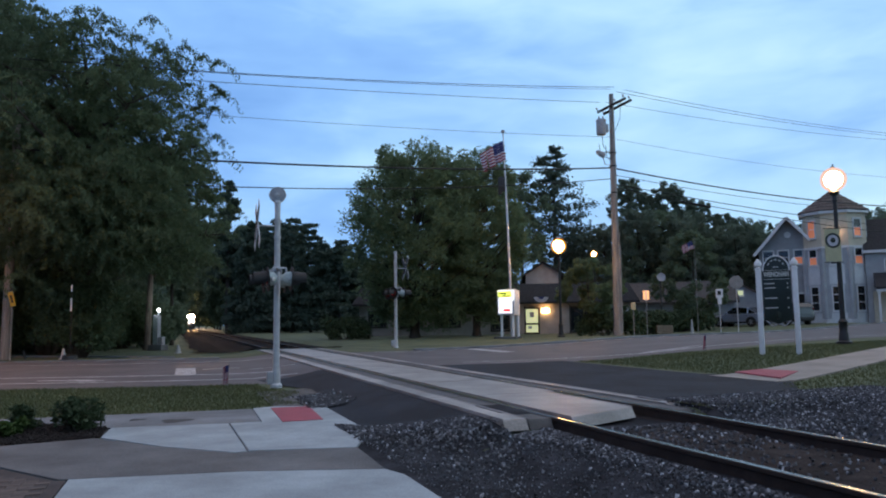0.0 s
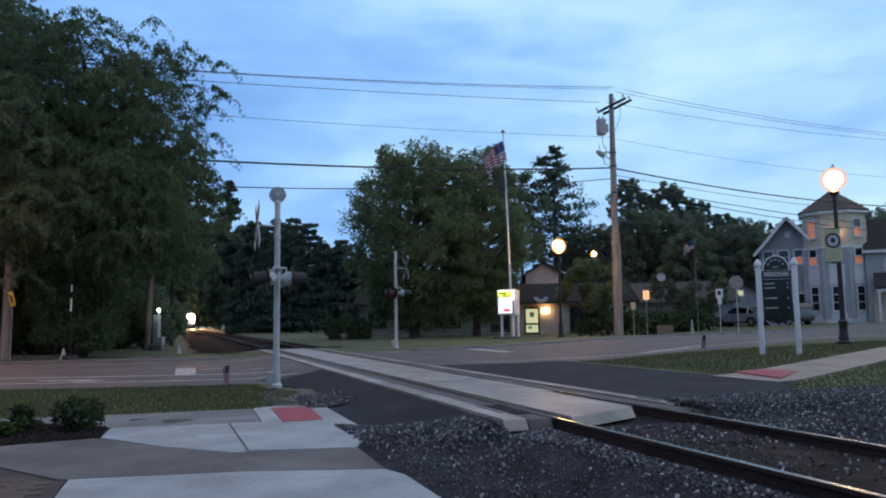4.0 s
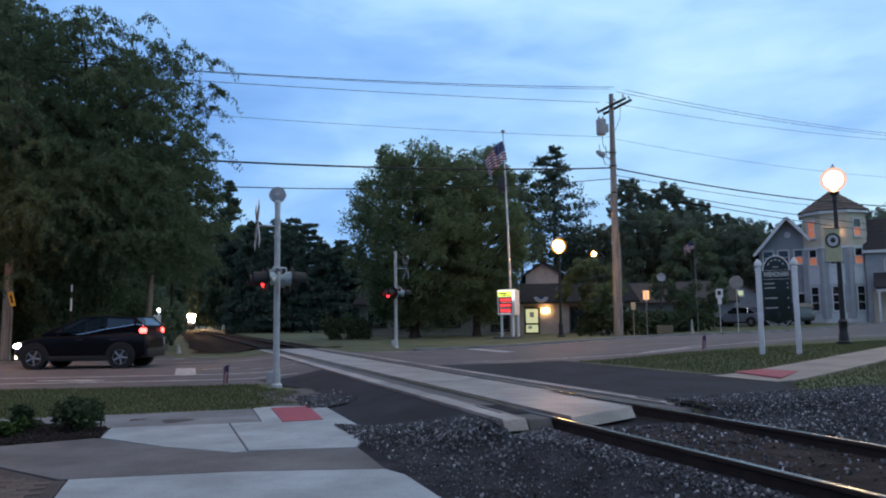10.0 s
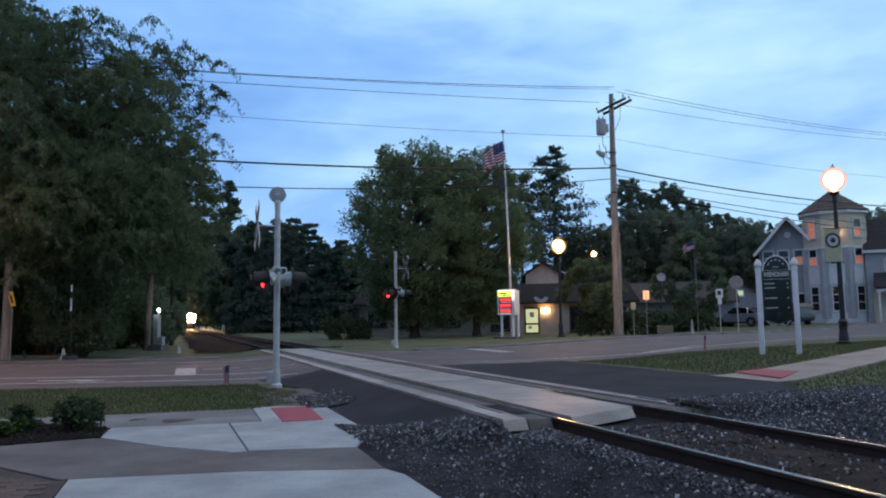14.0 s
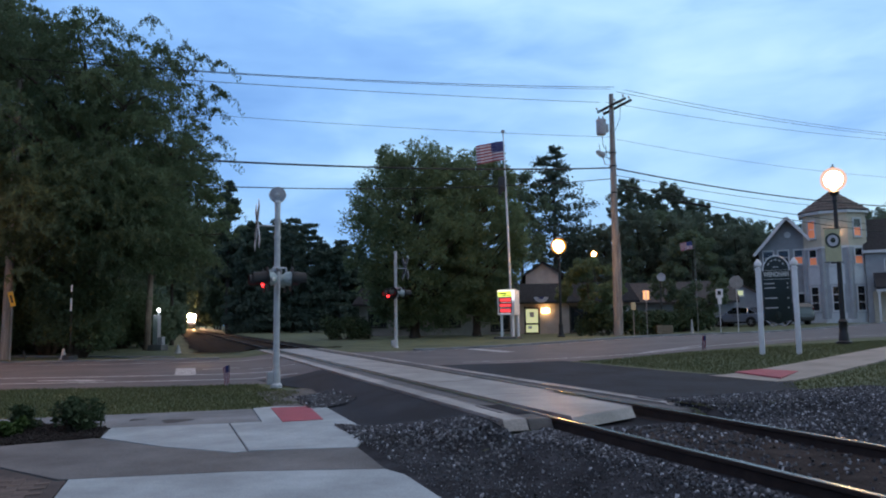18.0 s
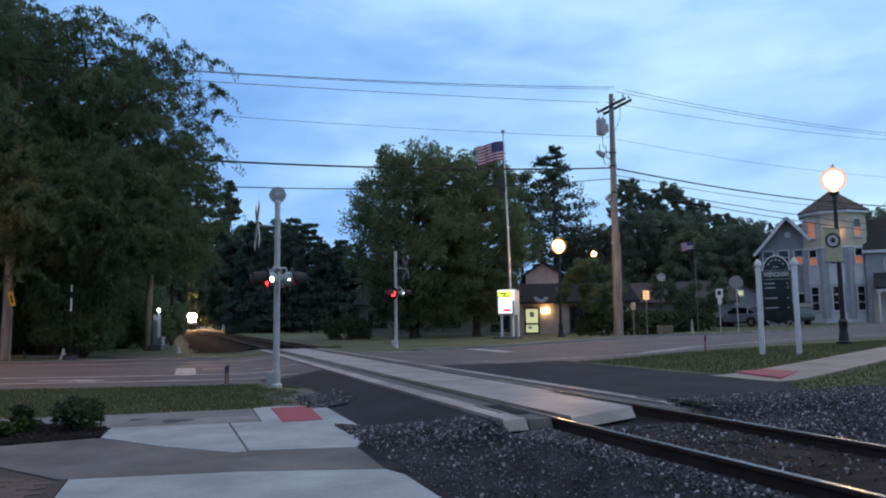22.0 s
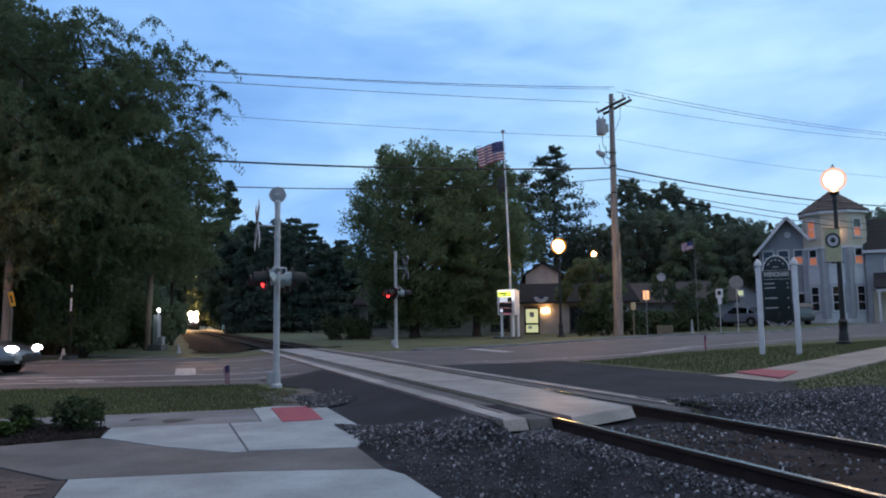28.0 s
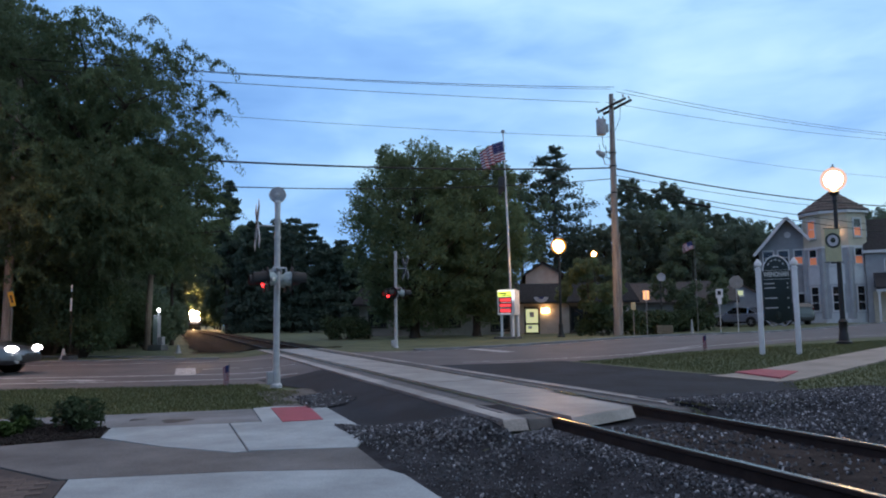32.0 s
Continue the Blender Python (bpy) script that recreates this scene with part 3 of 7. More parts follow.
def broadleaf(name, x, y, height, radius, base, label, seed, leaf=0.22, clumps=110, per=130, mats=None, trunk=0.28, lift=0.0, squash=1.0, top=0.75, group="", z=None, loose=1.0, square=2.2, bark=None, lobes=0):
    """Trunk, limbs and a ragged crown of leaf clumps between base and height."""
    rng = np.random.default_rng(seed)
    t = thing(name, spot(x, y, z), label, "tree", group)
    sh = Shape()
    mid = (height + base) / 2
    lean = rng.normal(size=2) * 0.02 * height
    top_p = (lean[0], lean[1], height * 0.82)
    sh.tube([(0, 0, -0.3), (0.02, 0, 0.4), (lean[0] * 0.3, lean[1] * 0.3, height * 0.35), (lean[0] * 0.7, lean[1] * 0.7, height * 0.6), top_p], [trunk * 1.5, trunk, trunk * 0.8, trunk * 0.45, trunk * 0.1], 9)
    part("trunk", sh, bark or M_BARK, t)
    cs, rs = [], []
    ph = rng.uniform(0, 6.28, 6)
    heads = []
    for i in range(lobes):
        # leaders of the crown: upright lobes at uneven heights, with gaps between them
        u = -0.96 + 1.88 * (i + 0.5) / lobes
        a = 2 * math.pi * i * 0.381966 + rng.uniform(-0.4, 0.4)
        reach = (1 - abs(u) ** square) ** 0.5 * (1 - (1 - top) * max(0, u))
        rr = radius * reach * rng.uniform(0.12, 1.0) ** 0.5 * 0.9
        heads.append((np.array([rr * math.cos(a), rr * math.sin(a), mid + u * (height - base) / 2 * rng.uniform(0.9, 1.0)]), radius * rng.uniform(0.12, 0.25)))
    for i in range(clumps):
        if lobes:
            c0, lr = heads[(i * 7 + i // lobes) % lobes]
            d = rng.normal(size=3)
            d /= np.linalg.norm(d)
            d *= lr * rng.uniform(0.3, 1.0) ** 0.4
            d[2] *= 1.25
            c = c0 + d
            c[2] = min(max(c[2], base), height)
            cs.append(c)
            rs.append(lr * rng.uniform(0.4, 0.85))
            if i % 12 == 0:
                p0 = Vector((lean[0] * 0.5, lean[1] * 0.5, max(height * 0.2, c[2] - 0.6 * radius)))
                part("limb", Shape().tube([p0, p0.lerp(Vector(c), 0.5) + Vector((0, 0, -0.05 * radius)), Vector(c)], [trunk * 0.3, trunk * 0.17, 0.02], 6), M_BARK, t)
            continue
        u = rng.uniform(-1, 1)
        a = rng.uniform(0, 2 * math.pi)
        prof = (1 - abs(u) ** square) ** 0.5 if u > 0 else (1 - abs(u) ** 3.5) ** 0.5
        prof *= 1 - (1 - top) * max(0, u)
        wob = 1 + 0.16 * math.sin(3 * a + ph[0] + 2 * u) + 0.12 * math.sin(5 * a + ph[1] - 3 * u) + 0.1 * math.sin(4 * u + ph[2])
        rr = radius * prof * wob * rng.uniform(0.35, 1.0) ** 0.45
        c = np.array([rr * math.cos(a), rr * math.sin(a) * squash, mid + u * (height - base) / 2 * 0.94])
        cs.append(c)
        rs.append(radius * rng.uniform(0.15, 0.30) * loose)
        if i % 5 == 0:
            zz = max(height * 0.2, c[2] - rr * 0.7)
            k = min(0.95, zz / (height * 0.82))
            p0 = Vector((lean[0] * k, lean[1] * k, zz))
            e = Vector(c)
            m = p0.lerp(e, 0.5) + Vector((0, 0, -0.05 * radius))
            part("limb", Shape().tube([p0, m, e], [trunk * 0.3, trunk * 0.17, 0.02], 6), M_BARK, t)
    leaf_cloud("crown", clump_points(cs, rs, per, rng), leaf, mats or L_MAPLE, t, rng=rng)
    return t


def conifer(name, x, y, height, radius, base, label, seed, mats=None, per=26, tiers=18, leaf=0.34, z=None, group="", taper=0.75):
    rng = np.random.default_rng(seed)
    t = thing(name, spot(x, y, z), label, "tree", group)
    part("trunk", Shape().tube([(0, 0, -0.3), (0, 0, height * 0.5), (0.05, 0, height)], [0.03 * height * 0.6, 0.012 * height, 0.02], 8), M_BARK, t)
    sh = Shape()
    pts = []
    for i in range(tiers):
        u = i / (tiers - 1)
        zz = base + (height - base) * u
        for k in range(rng.integers(5, 8)):
            a = rng.uniform(0, 6.28)
            ln = radius * (1.03 - u) ** taper * rng.uniform(0.55, 1.1) + 0.15
            drop = rng.uniform(-0.15, 0.22) * ln
            tip = np.array([ln * math.cos(a), ln * math.sin(a), zz + drop])
            root = np.array([0, 0, zz])
            sh.tube([root, (root + tip) / 2 + np.array([0, 0, 0.06 * ln]), tip], [0.05, 0.03, 0.01], 4)
            n = int(per * (0.5 + ln / radius))
            f = rng.uniform(0.15, 1.05, n)[:, None]
            spread = rng.normal(size=(n, 3)) * np.array([0.16, 0.16, 0.11]) * (0.5 + 0.35 * ln)
            pts.append(root + (tip - root) * f + spread + np.array([0, 0, 0.05 * ln]))
    part("branchwork", sh, M_BARK, t, kind="stuff")
    leaf_cloud("crown", np.concatenate(pts), leaf, mats or L_PINE, t, rng=rng, aspect=2.2)
    return t


def shrub(name, x, y, w, h, label, seed, mats=None, leaf=0.09, clumps=14, per=110, depth=None, z=None, group="", category="shrub", aspect=1.6):
    rng = np.random.default_rng(seed)
    t = thing(name, spot(x, y, z), label, category, group)
    cs, rs = [], []
    sh = Shape()
    for i in range(clumps):
        c = np.array([rng.uniform(-0.5, 0.5) * w, rng.uniform(-0.5, 0.5) * (depth or w), h * rng.uniform(0.2, 0.82)])
        cs.append(c)
        rs.append(rng.uniform(0.22, 0.36) * min(w, h * 1.3))
        sh.tube([(c[0] * 0.25, c[1] * 0.25, -0.05), (c[0] * 0.6, c[1] * 0.6, c[2] * 0.5), c], [0.018, 0.012, 0.005], 5)
    part("stem", sh, M_BARK, t, kind="stuff")
    leaf_cloud("foliage", clump_points(cs, rs, per, rng), leaf, mats or L_SHRUB, t, rng=rng, aspect=aspect)
    return t


def weeping_tree(x, y, height, seed):
    """The big tree with feathery hanging sprays; its boughs swing in the wind."""
    rng = np.random.default_rng(seed)
    t = thing("locust_tree", spot(x, y), "large dark green tree with feathery drooping branches", "tree")
    sh = Shape()
    sh.tube([(0, 0, -0.3), (0, 0, 1), (0.15, 0, 3.2), (0.1, 0.1, 6.5), (0.3, 0, height * 0.8)], [0.26, 0.20, 0.18, 0.14, 0.05], 10)
    part("trunk", sh, M_BARK, t)
    boughs = []
    for i in range(27):
        a = 2 * math.pi * i * 0.381966 + 0.4
        u = min(1.0, i / 16)
        z0 = 2.2 + u * (height * 0.62)
        reach = (6.9 - 2.9 * u ** 1.6) * rng.uniform(0.85, 1.1) * (0.75 if math.cos(a) > 0.2 else 1.0)
        rise = (0.30 + 0.5 * u) * reach
        if i > 16:
            # low boughs that hang towards the street
            a = -1.95 + 0.17 * (i - 17) + 0.1 * (i % 2)
            z0, reach, rise = 4.6 + 0.5 * (i % 4), 3.0 + 0.5 * (i % 3), 0.3
        b = new("bough")
        b.parent = t
        tip = Vector((reach * math.cos(a), reach * math.sin(a), rise))
        limb = Shape()
        limb.tube([(0, 0, 0), tip * 0.45 + Vector((0, 0, 0.12 * reach)), tip], [0.13, 0.07, 0.015], 6)
        pts = []
        for k in range(40):
            f = rng.uniform(0.18, 1.08)
            c = np.array(tip) * f + rng.normal(size=3) * np.array([0.95, 0.95, 0.75])
            c[2] += 0.25 * reach * f * (1 - f)
            if c[0] > 4.9:
                continue
            if k % 4 == 0:
                limb.tube([tip * min(f, 1) * 0.9, Vector(c)], [0.025, 0.008], 4)
            # a spray: leaflets along an arching twig that hangs at its end
            for q in range(5):
                d = rng.normal(size=3)
                d[2] = abs(d[2]) * 0.3
                d /= np.linalg.norm(d)
                ln = rng.uniform(0.6, 1.25)
                w = np.linspace(0.0, 1.0, 44)[:, None]
                twig = c + d * ln * w - np.array([0, 0, 1.0]) * ln * 0.85 * w ** 2
                pts.append(twig + rng.normal(size=(44, 3)) * 0.06)
        limb_ob = part("limb", limb, M_BARK, b)
        leaf_cloud("spray", np.concatenate(pts), 0.060, L_LOCUST, b, droop=0.55, aspect=2.7, rng=rng)
        b.location = (0.1, 0, z0 + (1.3 if math.cos(a) > 0.1 and z0 < 5 and i < 17 else 0.0))
        boughs.append((b, rng.uniform(0, 6.28), a))
    return t, boughs


LOCUST, BOUGHS = weeping_tree(-14.5, 29.5, 13.5, 5)
broadleaf("shade_tree", -21.6, 30.0, 18.6, 5.3, 2.5, "tall dark broadleaf tree beyond the street", 11, leaf=0.15, clumps=260, per=280, mats=L_WOOD)
broadleaf("shade_tree", -18.6, 35.5, 12, 4.4, 1.5, "dark broadleaf tree beside the track", 12, leaf=0.2, clumps=120, per=130, mats=L_WOOD)
broadleaf("maple_tree", -2.0, 50.0, 13.0, 4.9, 0.8, "broad green maple on the lawn", 24, leaf=0.125, clumps=1250, per=58, trunk=0.33, top=0.85, square=3.2, lobes=150, group="maples on the lawn")
broadleaf("maple_tree", 2.3, 52.5, 13.7, 4.0, 1.0, "broad green maple on the lawn", 25, leaf=0.125, clumps=1000, per=58, trunk=0.28, top=0.85, square=3.2, lobes=125, group="maples on the lawn")
conifer("pine_tree", -32.3, 110, 22.5, 4.6, 7.0, "tall dark ragged pine beside the track", 31, leaf=0.5, per=34, z=0)
for i, (x, y, h, r) in enumerate([(-27.5, 106, 15.5, 5), (-24, 112, 16, 5), (-10.5, 94, 9.8, 3.6), (-45, 100, 18, 6), (-7, 92, 8.7, 3.5), (-31, 125, 17, 5), (-43, 84, 15, 5)]):
    conifer("pine_tree", x, y, h, r, 0.4, "dark pine in the woods behind the track", 40 + i, group="pines behind the track", leaf=0.4, per=70, z=0, taper=0.5)
for i, (x, y, h, r) in enumerate([(-23.2, 100, 15.0, 3.6), (-19.8, 96, 14.6, 3.4), (-17.0, 94, 13.6, 2.8), (-14.8, 92, 10.8, 2.6), (-12.8, 91, 11.0, 3.0), (-21.5, 106, 14.8, 3.6)]):
    conifer("pine_tree", x, y, h, r * 1.15, 0.6, "broad dark pine in the woods behind the track", 140 + i, per=75, tiers=17, leaf=0.26, taper=0.42, group="pines behind the track", z=0)
conifer("spruce_tree", 12.3, 80, 19.4, 6.6, 2.0, "tall dark spruce with drooping ragged branches", 63, tiers=22, per=95, leaf=0.19, taper=0.5)
broadleaf("woodland_tree", 7.6, 70, 15.6, 2.6, 4.0, "thin ragged tree beside the tall spruce", 64, clumps=70, per=150, leaf=0.18, mats=L_WOOD, trunk=0.2)
broadleaf("woodland_tree", 3.0, 72, 12.5, 3.5, 2.0, "dark tree behind the shop", 62, mats=L_WOOD, clumps=90, per=130, leaf=0.27)
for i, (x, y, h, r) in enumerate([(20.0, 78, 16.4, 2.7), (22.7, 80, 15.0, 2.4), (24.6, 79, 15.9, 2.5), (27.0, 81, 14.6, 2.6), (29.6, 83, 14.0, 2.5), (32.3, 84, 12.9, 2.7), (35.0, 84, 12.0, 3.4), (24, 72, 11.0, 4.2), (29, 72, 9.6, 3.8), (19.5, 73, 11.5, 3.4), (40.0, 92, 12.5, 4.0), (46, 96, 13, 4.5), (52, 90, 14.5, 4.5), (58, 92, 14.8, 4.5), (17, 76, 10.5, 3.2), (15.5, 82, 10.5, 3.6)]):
    broadleaf("woodland_tree", x, y, h, r, 0.8, "dark green tree behind the houses", 70 + i, mats=L_HAZED, clumps=420, per=95, leaf=0.13, trunk=0.2, square=2.8, lobes=75, group="trees behind the houses")
for i, (o, s, h, r) in enumerate([(10.5, 120, 17, 4.6), (10.2, 150, 19, 4.8), (10.0, 182, 20, 4.8), (10.5, 220, 22, 5), (-3.5, 125, 17, 4.6), (-3.2, 155, 18, 4.6), (-3.0, 185, 20, 4.6), (-2.0, 225, 21, 4.6), (6.0, 300, 26, 6), (2.0, 306, 26, 6), (11.0, 296, 24, 6), (-4, 300, 24, 6), (-9, 170, 20, 6), (16, 170, 20, 6), (-1.6, 188, 28, 4.9), (-2.2, 216, 30, 5), (10.4, 202, 29, 4.9), (4.6, 292, 34, 7), (9, 315, 34, 7)]):
    q = at(o, s)
    broadleaf("woodland_tree", q.x, q.y, h, r, 7.5 if 0 < o < 9 and s < 250 else 0.6, "dark tree of the wood along the track", 110 + i, mats=L_WOOD, clumps=110, per=120, leaf=0.5, trunk=0.25, group="wood along the track")

# ---- more materials ----
M_BLADE_BACK = mat("bare_blade_back", (0.09, 0.095, 0.10), 0.6, metal=0.3, vary=0.2)
M_ROOF_GREY = mat("grey_roof", (0.055, 0.050, 0.050), 0.9, vary=0.3, scale=4, fine=30, bump=0.4)
M_TARGET = mat("signal_black", (0.010, 0.010, 0.011), 0.6, vary=0.2)
M_HOUSING = mat("signal_grey", (0.36, 0.37, 0.40), 0.5, vary=0.15, scale=8)
M_MINT = mat("pale_green_casting", (0.36, 0.44, 0.45), 0.5, vary=0.2, scale=8, fine=40, bump=0.05)
M_LENS_RED = mat("red_lens", (0.10, 0.004, 0.006), 0.2, vary=0.1)
G_RED = glow("lit_red_lens", (1.0, 0.03, 0.035), 4.5)
G_DOT = glow("lit_side_lens", (1.0, 0.93, 0.95), 9.0)
M_SIDING = mat("grey_siding", (0.37, 0.375, 0.385), 0.8, vary=0.1, scale=1.5, fine=30, bump=0.15)
M_SIDING_DARK = mat("dark_grey_siding", (0.29, 0.295, 0.305), 0.8, vary=0.12, scale=1.5, fine=30, bump=0.15)
M_CREAM = mat("cream_siding", (0.56, 0.49, 0.37), 0.8, vary=0.1, scale=1.5, fine=30, bump=0.15)
M_SHINGLE = mat("brown_shingle", (0.105, 0.080, 0.068), 0.9, vary=0.35, scale=6, fine=30, bump=0.5, random_tint=0.12)
M_SHINGLE_DARK = mat("dark_shingle", (0.030, 0.028, 0.030), 0.9, vary=0.35, scale=6, fine=30, bump=0.5)
M_TRIM = mat("white_trim", (0.62, 0.62, 0.62), 0.6, vary=0.08)
M_PLASTER = mat("pale_render", (0.40, 0.36, 0.32), 0.85, vary=0.15, scale=1.2, fine=30, bump=0.2)
M_TIMBER = mat("dark_timber", (0.03, 0.025, 0.022), 0.8, vary=0.25)
M_GLASS_DARK = mat("night_window", (0.016, 0.018, 0.022), 0.08, vary=0.1, bump=0.0, spec=0.6)
G_WARM = glow("lit_window_warm", (1.0, 0.32, 0.15), 0.14)
G_YELLOW = glow("lit_doorway", (1.0, 0.72, 0.28), 0.7)
G_DOOR = glow("lit_door_pane", (0.75, 0.80, 0.45), 0.5)
M_BOARD = mat("sign_board", (0.010, 0.020, 0.018), 0.45, vary=0.15, bump=0.02)
M_LETTER = mat("pale_lettering", (0.50, 0.50, 0.47), 0.6, vary=0.1)
M_BANNER = mat("yellow_banner", (0.46, 0.44, 0.29), 0.8, vary=0.1)
M_CONE = mat("pale_marker", (0.40, 0.38, 0.37), 0.7, vary=0.15)
M_WOOD_TAN = mat("tan_planter", (0.26, 0.20, 0.14), 0.85, vary=0.25, scale=5, stretch=(1, 1, 4))
PAINT_BLACK = mat("car_paint_black", (0.006, 0.0055, 0.009), 0.30, vary=0.1, bump=0.0, coat=0.06, spec=0.14)
PAINT_SILVER = mat("car_paint_grey", (0.10, 0.105, 0.12), 0.28, metal=0.4, vary=0.08, bump=0.0, coat=1.0)
PAINT_BLUE = mat("car_paint_blue", (0.24, 0.28, 0.36), 0.28, metal=0.4, vary=0.08, bump=0.0, coat=1.0)
PAINT_DARK = mat("car_paint_charcoal", (0.03, 0.032, 0.038), 0.28, metal=0.3, vary=0.08, bump=0.0, coat=1.0)
M_TYRE = mat("tyre_rubber", (0.014, 0.014, 0.015), 0.85, vary=0.2, fine=60)
M_RIM = mat("alloy_rim", (0.34, 0.34, 0.36), 0.35, metal=0.9, vary=0.1)
M_PLASTIC = mat("black_plastic", (0.012, 0.012, 0.013), 0.6, vary=0.2)
M_CHROME = mat("chrome_trim", (0.7, 0.7, 0.72), 0.15, metal=1.0, vary=0.05, bump=0.0)
C_GLASS = glass("tinted_car_glass", (0.10, 0.115, 0.13), ior=1.25)
G_HEAD = glow("lit_headlamp", (1.0, 0.94, 0.95), 22.0)
G_FOG = glow("lit_fog_lamp", (1.0, 0.72, 0.5), 9.0)
G_TAIL = glow("lit_tail_lamp", (1.0, 0.08, 0.07), 7.0)
M_TAIL = mat("red_lamp_glass", (0.22, 0.01, 0.012), 0.2, vary=0.1, bump=0.0)
M_LAMP_GLASS = mat("clear_lamp_glass", (0.45, 0.46, 0.48), 0.15, vary=0.1, bump=0.0)
G_TRAIN = glow("locomotive_headlight", (1.0, 0.58, 0.28), 5000.0)
M_LOCO = mat("locomotive_blue", (0.02, 0.035, 0.075), 0.5, vary=0.2)


def disc_turn(direction):
    """A turn that brings the z axis to the direction."""
    return Vector(direction).to_track_quat("Z", "Y").to_matrix()


# ---- crossing signals ----
FLASHERS = []


def crossing_signal(x, y, height, bell, label, front, arm_z, buck_z):
    """A mast with crossbuck and two pairs of flashing lamps. front: +1 when its own traffic comes from the far side (+o)."""
    t = thing("crossing_signal", spot(x, y, None, TRACK_ANGLE), label, "crossing signal", "crossing signals")
    part("mast", Shape().tube([(0, 0, 0.25), (0, 0, height)], [0.066, 0.060], 16), M_SILVER, t)
    base = Shape()
    base.lathe([(0.12, 0.0), (0.12, 0.06), (0.085, 0.10), (0.082, 0.34), (0.075, 0.36), (0.075, 0.40)], 14)
    part("base_casting", base, M_SILVER, t)
    part("junction_box", Shape().box((-0.13, 0.02, 0.20), (0.12, 0.16, 0.26)), M_HOUSING, t, bevel=0.015)
    for zz in (height - 0.42, height - 0.75, arm_z - 0.75):
        part("mast_band", Shape().lathe([(0.07, -0.02), (0.078, -0.02), (0.078, 0.02), (0.07, 0.02)], 14, origin=(0, 0, zz)), M_SILVER, t)
    if bell:
        b = Shape()
        turn = disc_turn((-0.25, -1.0, 0.0))
        b.lathe([(0.0, -0.06), (0.10, -0.055), (0.165, -0.02), (0.175, 0.015), (0.17, 0.03), (0.155, 0.032), (0.148, 0.018), (0.12, 0.026), (0.05, 0.034), (0.0, 0.036)], 22, origin=(0, 0, height + 0.15), turn=turn)
        ob = part("bell", b, M_HOUSING, t)
        part("bell_boss", Shape().lathe([(0.05, 0.0), (0.045, 0.03), (0.0, 0.035)], 12, origin=Vector((0, 0, height + 0.15)) + turn @ Vector((0, 0, 0.033)), turn=turn), M_SILVER, ob)
        for sx in (-1, 1):
            part("bell_lug", Shape().box((sx * 0.165, 0.02, height + 0.15), (0.03, 0.04, 0.05)), M_HOUSING, ob)
        part("bell_neck", Shape().tube([(0, 0, height - 0.03), (0, 0, height + 0.03)], [0.075, 0.06], 14), M_SILVER, t)
    else:
        part("mast_cap", Shape().lathe([(0.075, 0.0), (0.075, 0.03), (0.03, 0.07), (0.0, 0.075)], 14, origin=(0, 0, height)), M_SILVER, t)
    # crossbuck, facing the street
    bx = front * 0.42
    for k, a in enumerate((45, -45)):
        blade = Shape().box((0, 0, 0), (0.012, 0.23, 1.22))
        blade.m[4 if front > 0 else 5] = 1
        o = part("crossbuck_blade", blade, [M_WHITE, M_BLADE_BACK], t, "white crossbuck blade", smooth=0, m=pose(bx + 0.014 * k, 0, buck_z, a))
        part("lettering", Shape().box((front * 0.0075, 0, 0), (0.002, 0.13, 0.95)), M_BLACK, o, smooth=0)
    part("crossbuck_bracket", Shape().tube([(0, 0, buck_z), (bx, 0, buck_z)], [0.018, 0.018], 8), M_SILVER, t)
    # crossarm along the track, a lamp unit facing each way at each end
    part("crossarm", Shape().tube([(0, -0.42, arm_z + 0.22), (0, 0.42, arm_z + 0.22)], [0.028, 0.028], 10), M_SILVER, t)
    part("arm_clamp", Shape().box((0, 0, arm_z + 0.22), (0.18, 0.16, 0.09)), M_HOUSING, t, bevel=0.01)
    for side in (-1, 1):
        for sy in (-1, 1):
            d = Vector((side, (-0.03 if bell else -0.55) if side < 0 else 0.0, -0.06)).normalized()
            turn = disc_turn(d)
            c = Vector((side * 0.15, sy * 0.40, arm_z))
            u = Shape().lathe([(0.0, -0.10), (0.06, -0.10), (0.12, -0.05), (0.145, 0.02), (0.15, 0.08)], 18, origin=c, turn=turn)
            unit = part("flasher_unit", u, M_MINT, t)
            part("hanger", Shape().tube([(side * 0.02, sy * 0.40, arm_z + 0.22), (side * 0.13, sy * 0.40, arm_z + 0.22), (side * 0.14, sy * 0.40, arm_z + 0.08)], [0.022, 0.022, 0.022], 8), M_SILVER, unit)
            part("target_disc", Shape().lathe([(0.14, 0.075), (0.25, 0.075), (0.255, 0.085), (0.25, 0.095), (0.14, 0.095)], 26, origin=c, turn=turn), M_TARGET, unit)
            rows = []
            n = 14
            for dz in (0.09, 0.38):
                rows.append([c + turn @ Vector((0, 0, dz)) + (Vector((0, 1, 0)) * math.cos(math.pi * (i / (n - 1) * 1.24 - 0.12)) + Vector((0, 0, 1)) * math.sin(math.pi * (i / (n - 1) * 1.24 - 0.12))) * (0.158 if dz < 0.2 else 0.15) for i in range(n)])
            hood = Shape().grid(rows)
            inner = [[p - (p - c).normalized() * 0.006 for p in r] for r in rows]
            hood.grid(inner, flip=True)
            part("hood", hood, M_TARGET, unit)
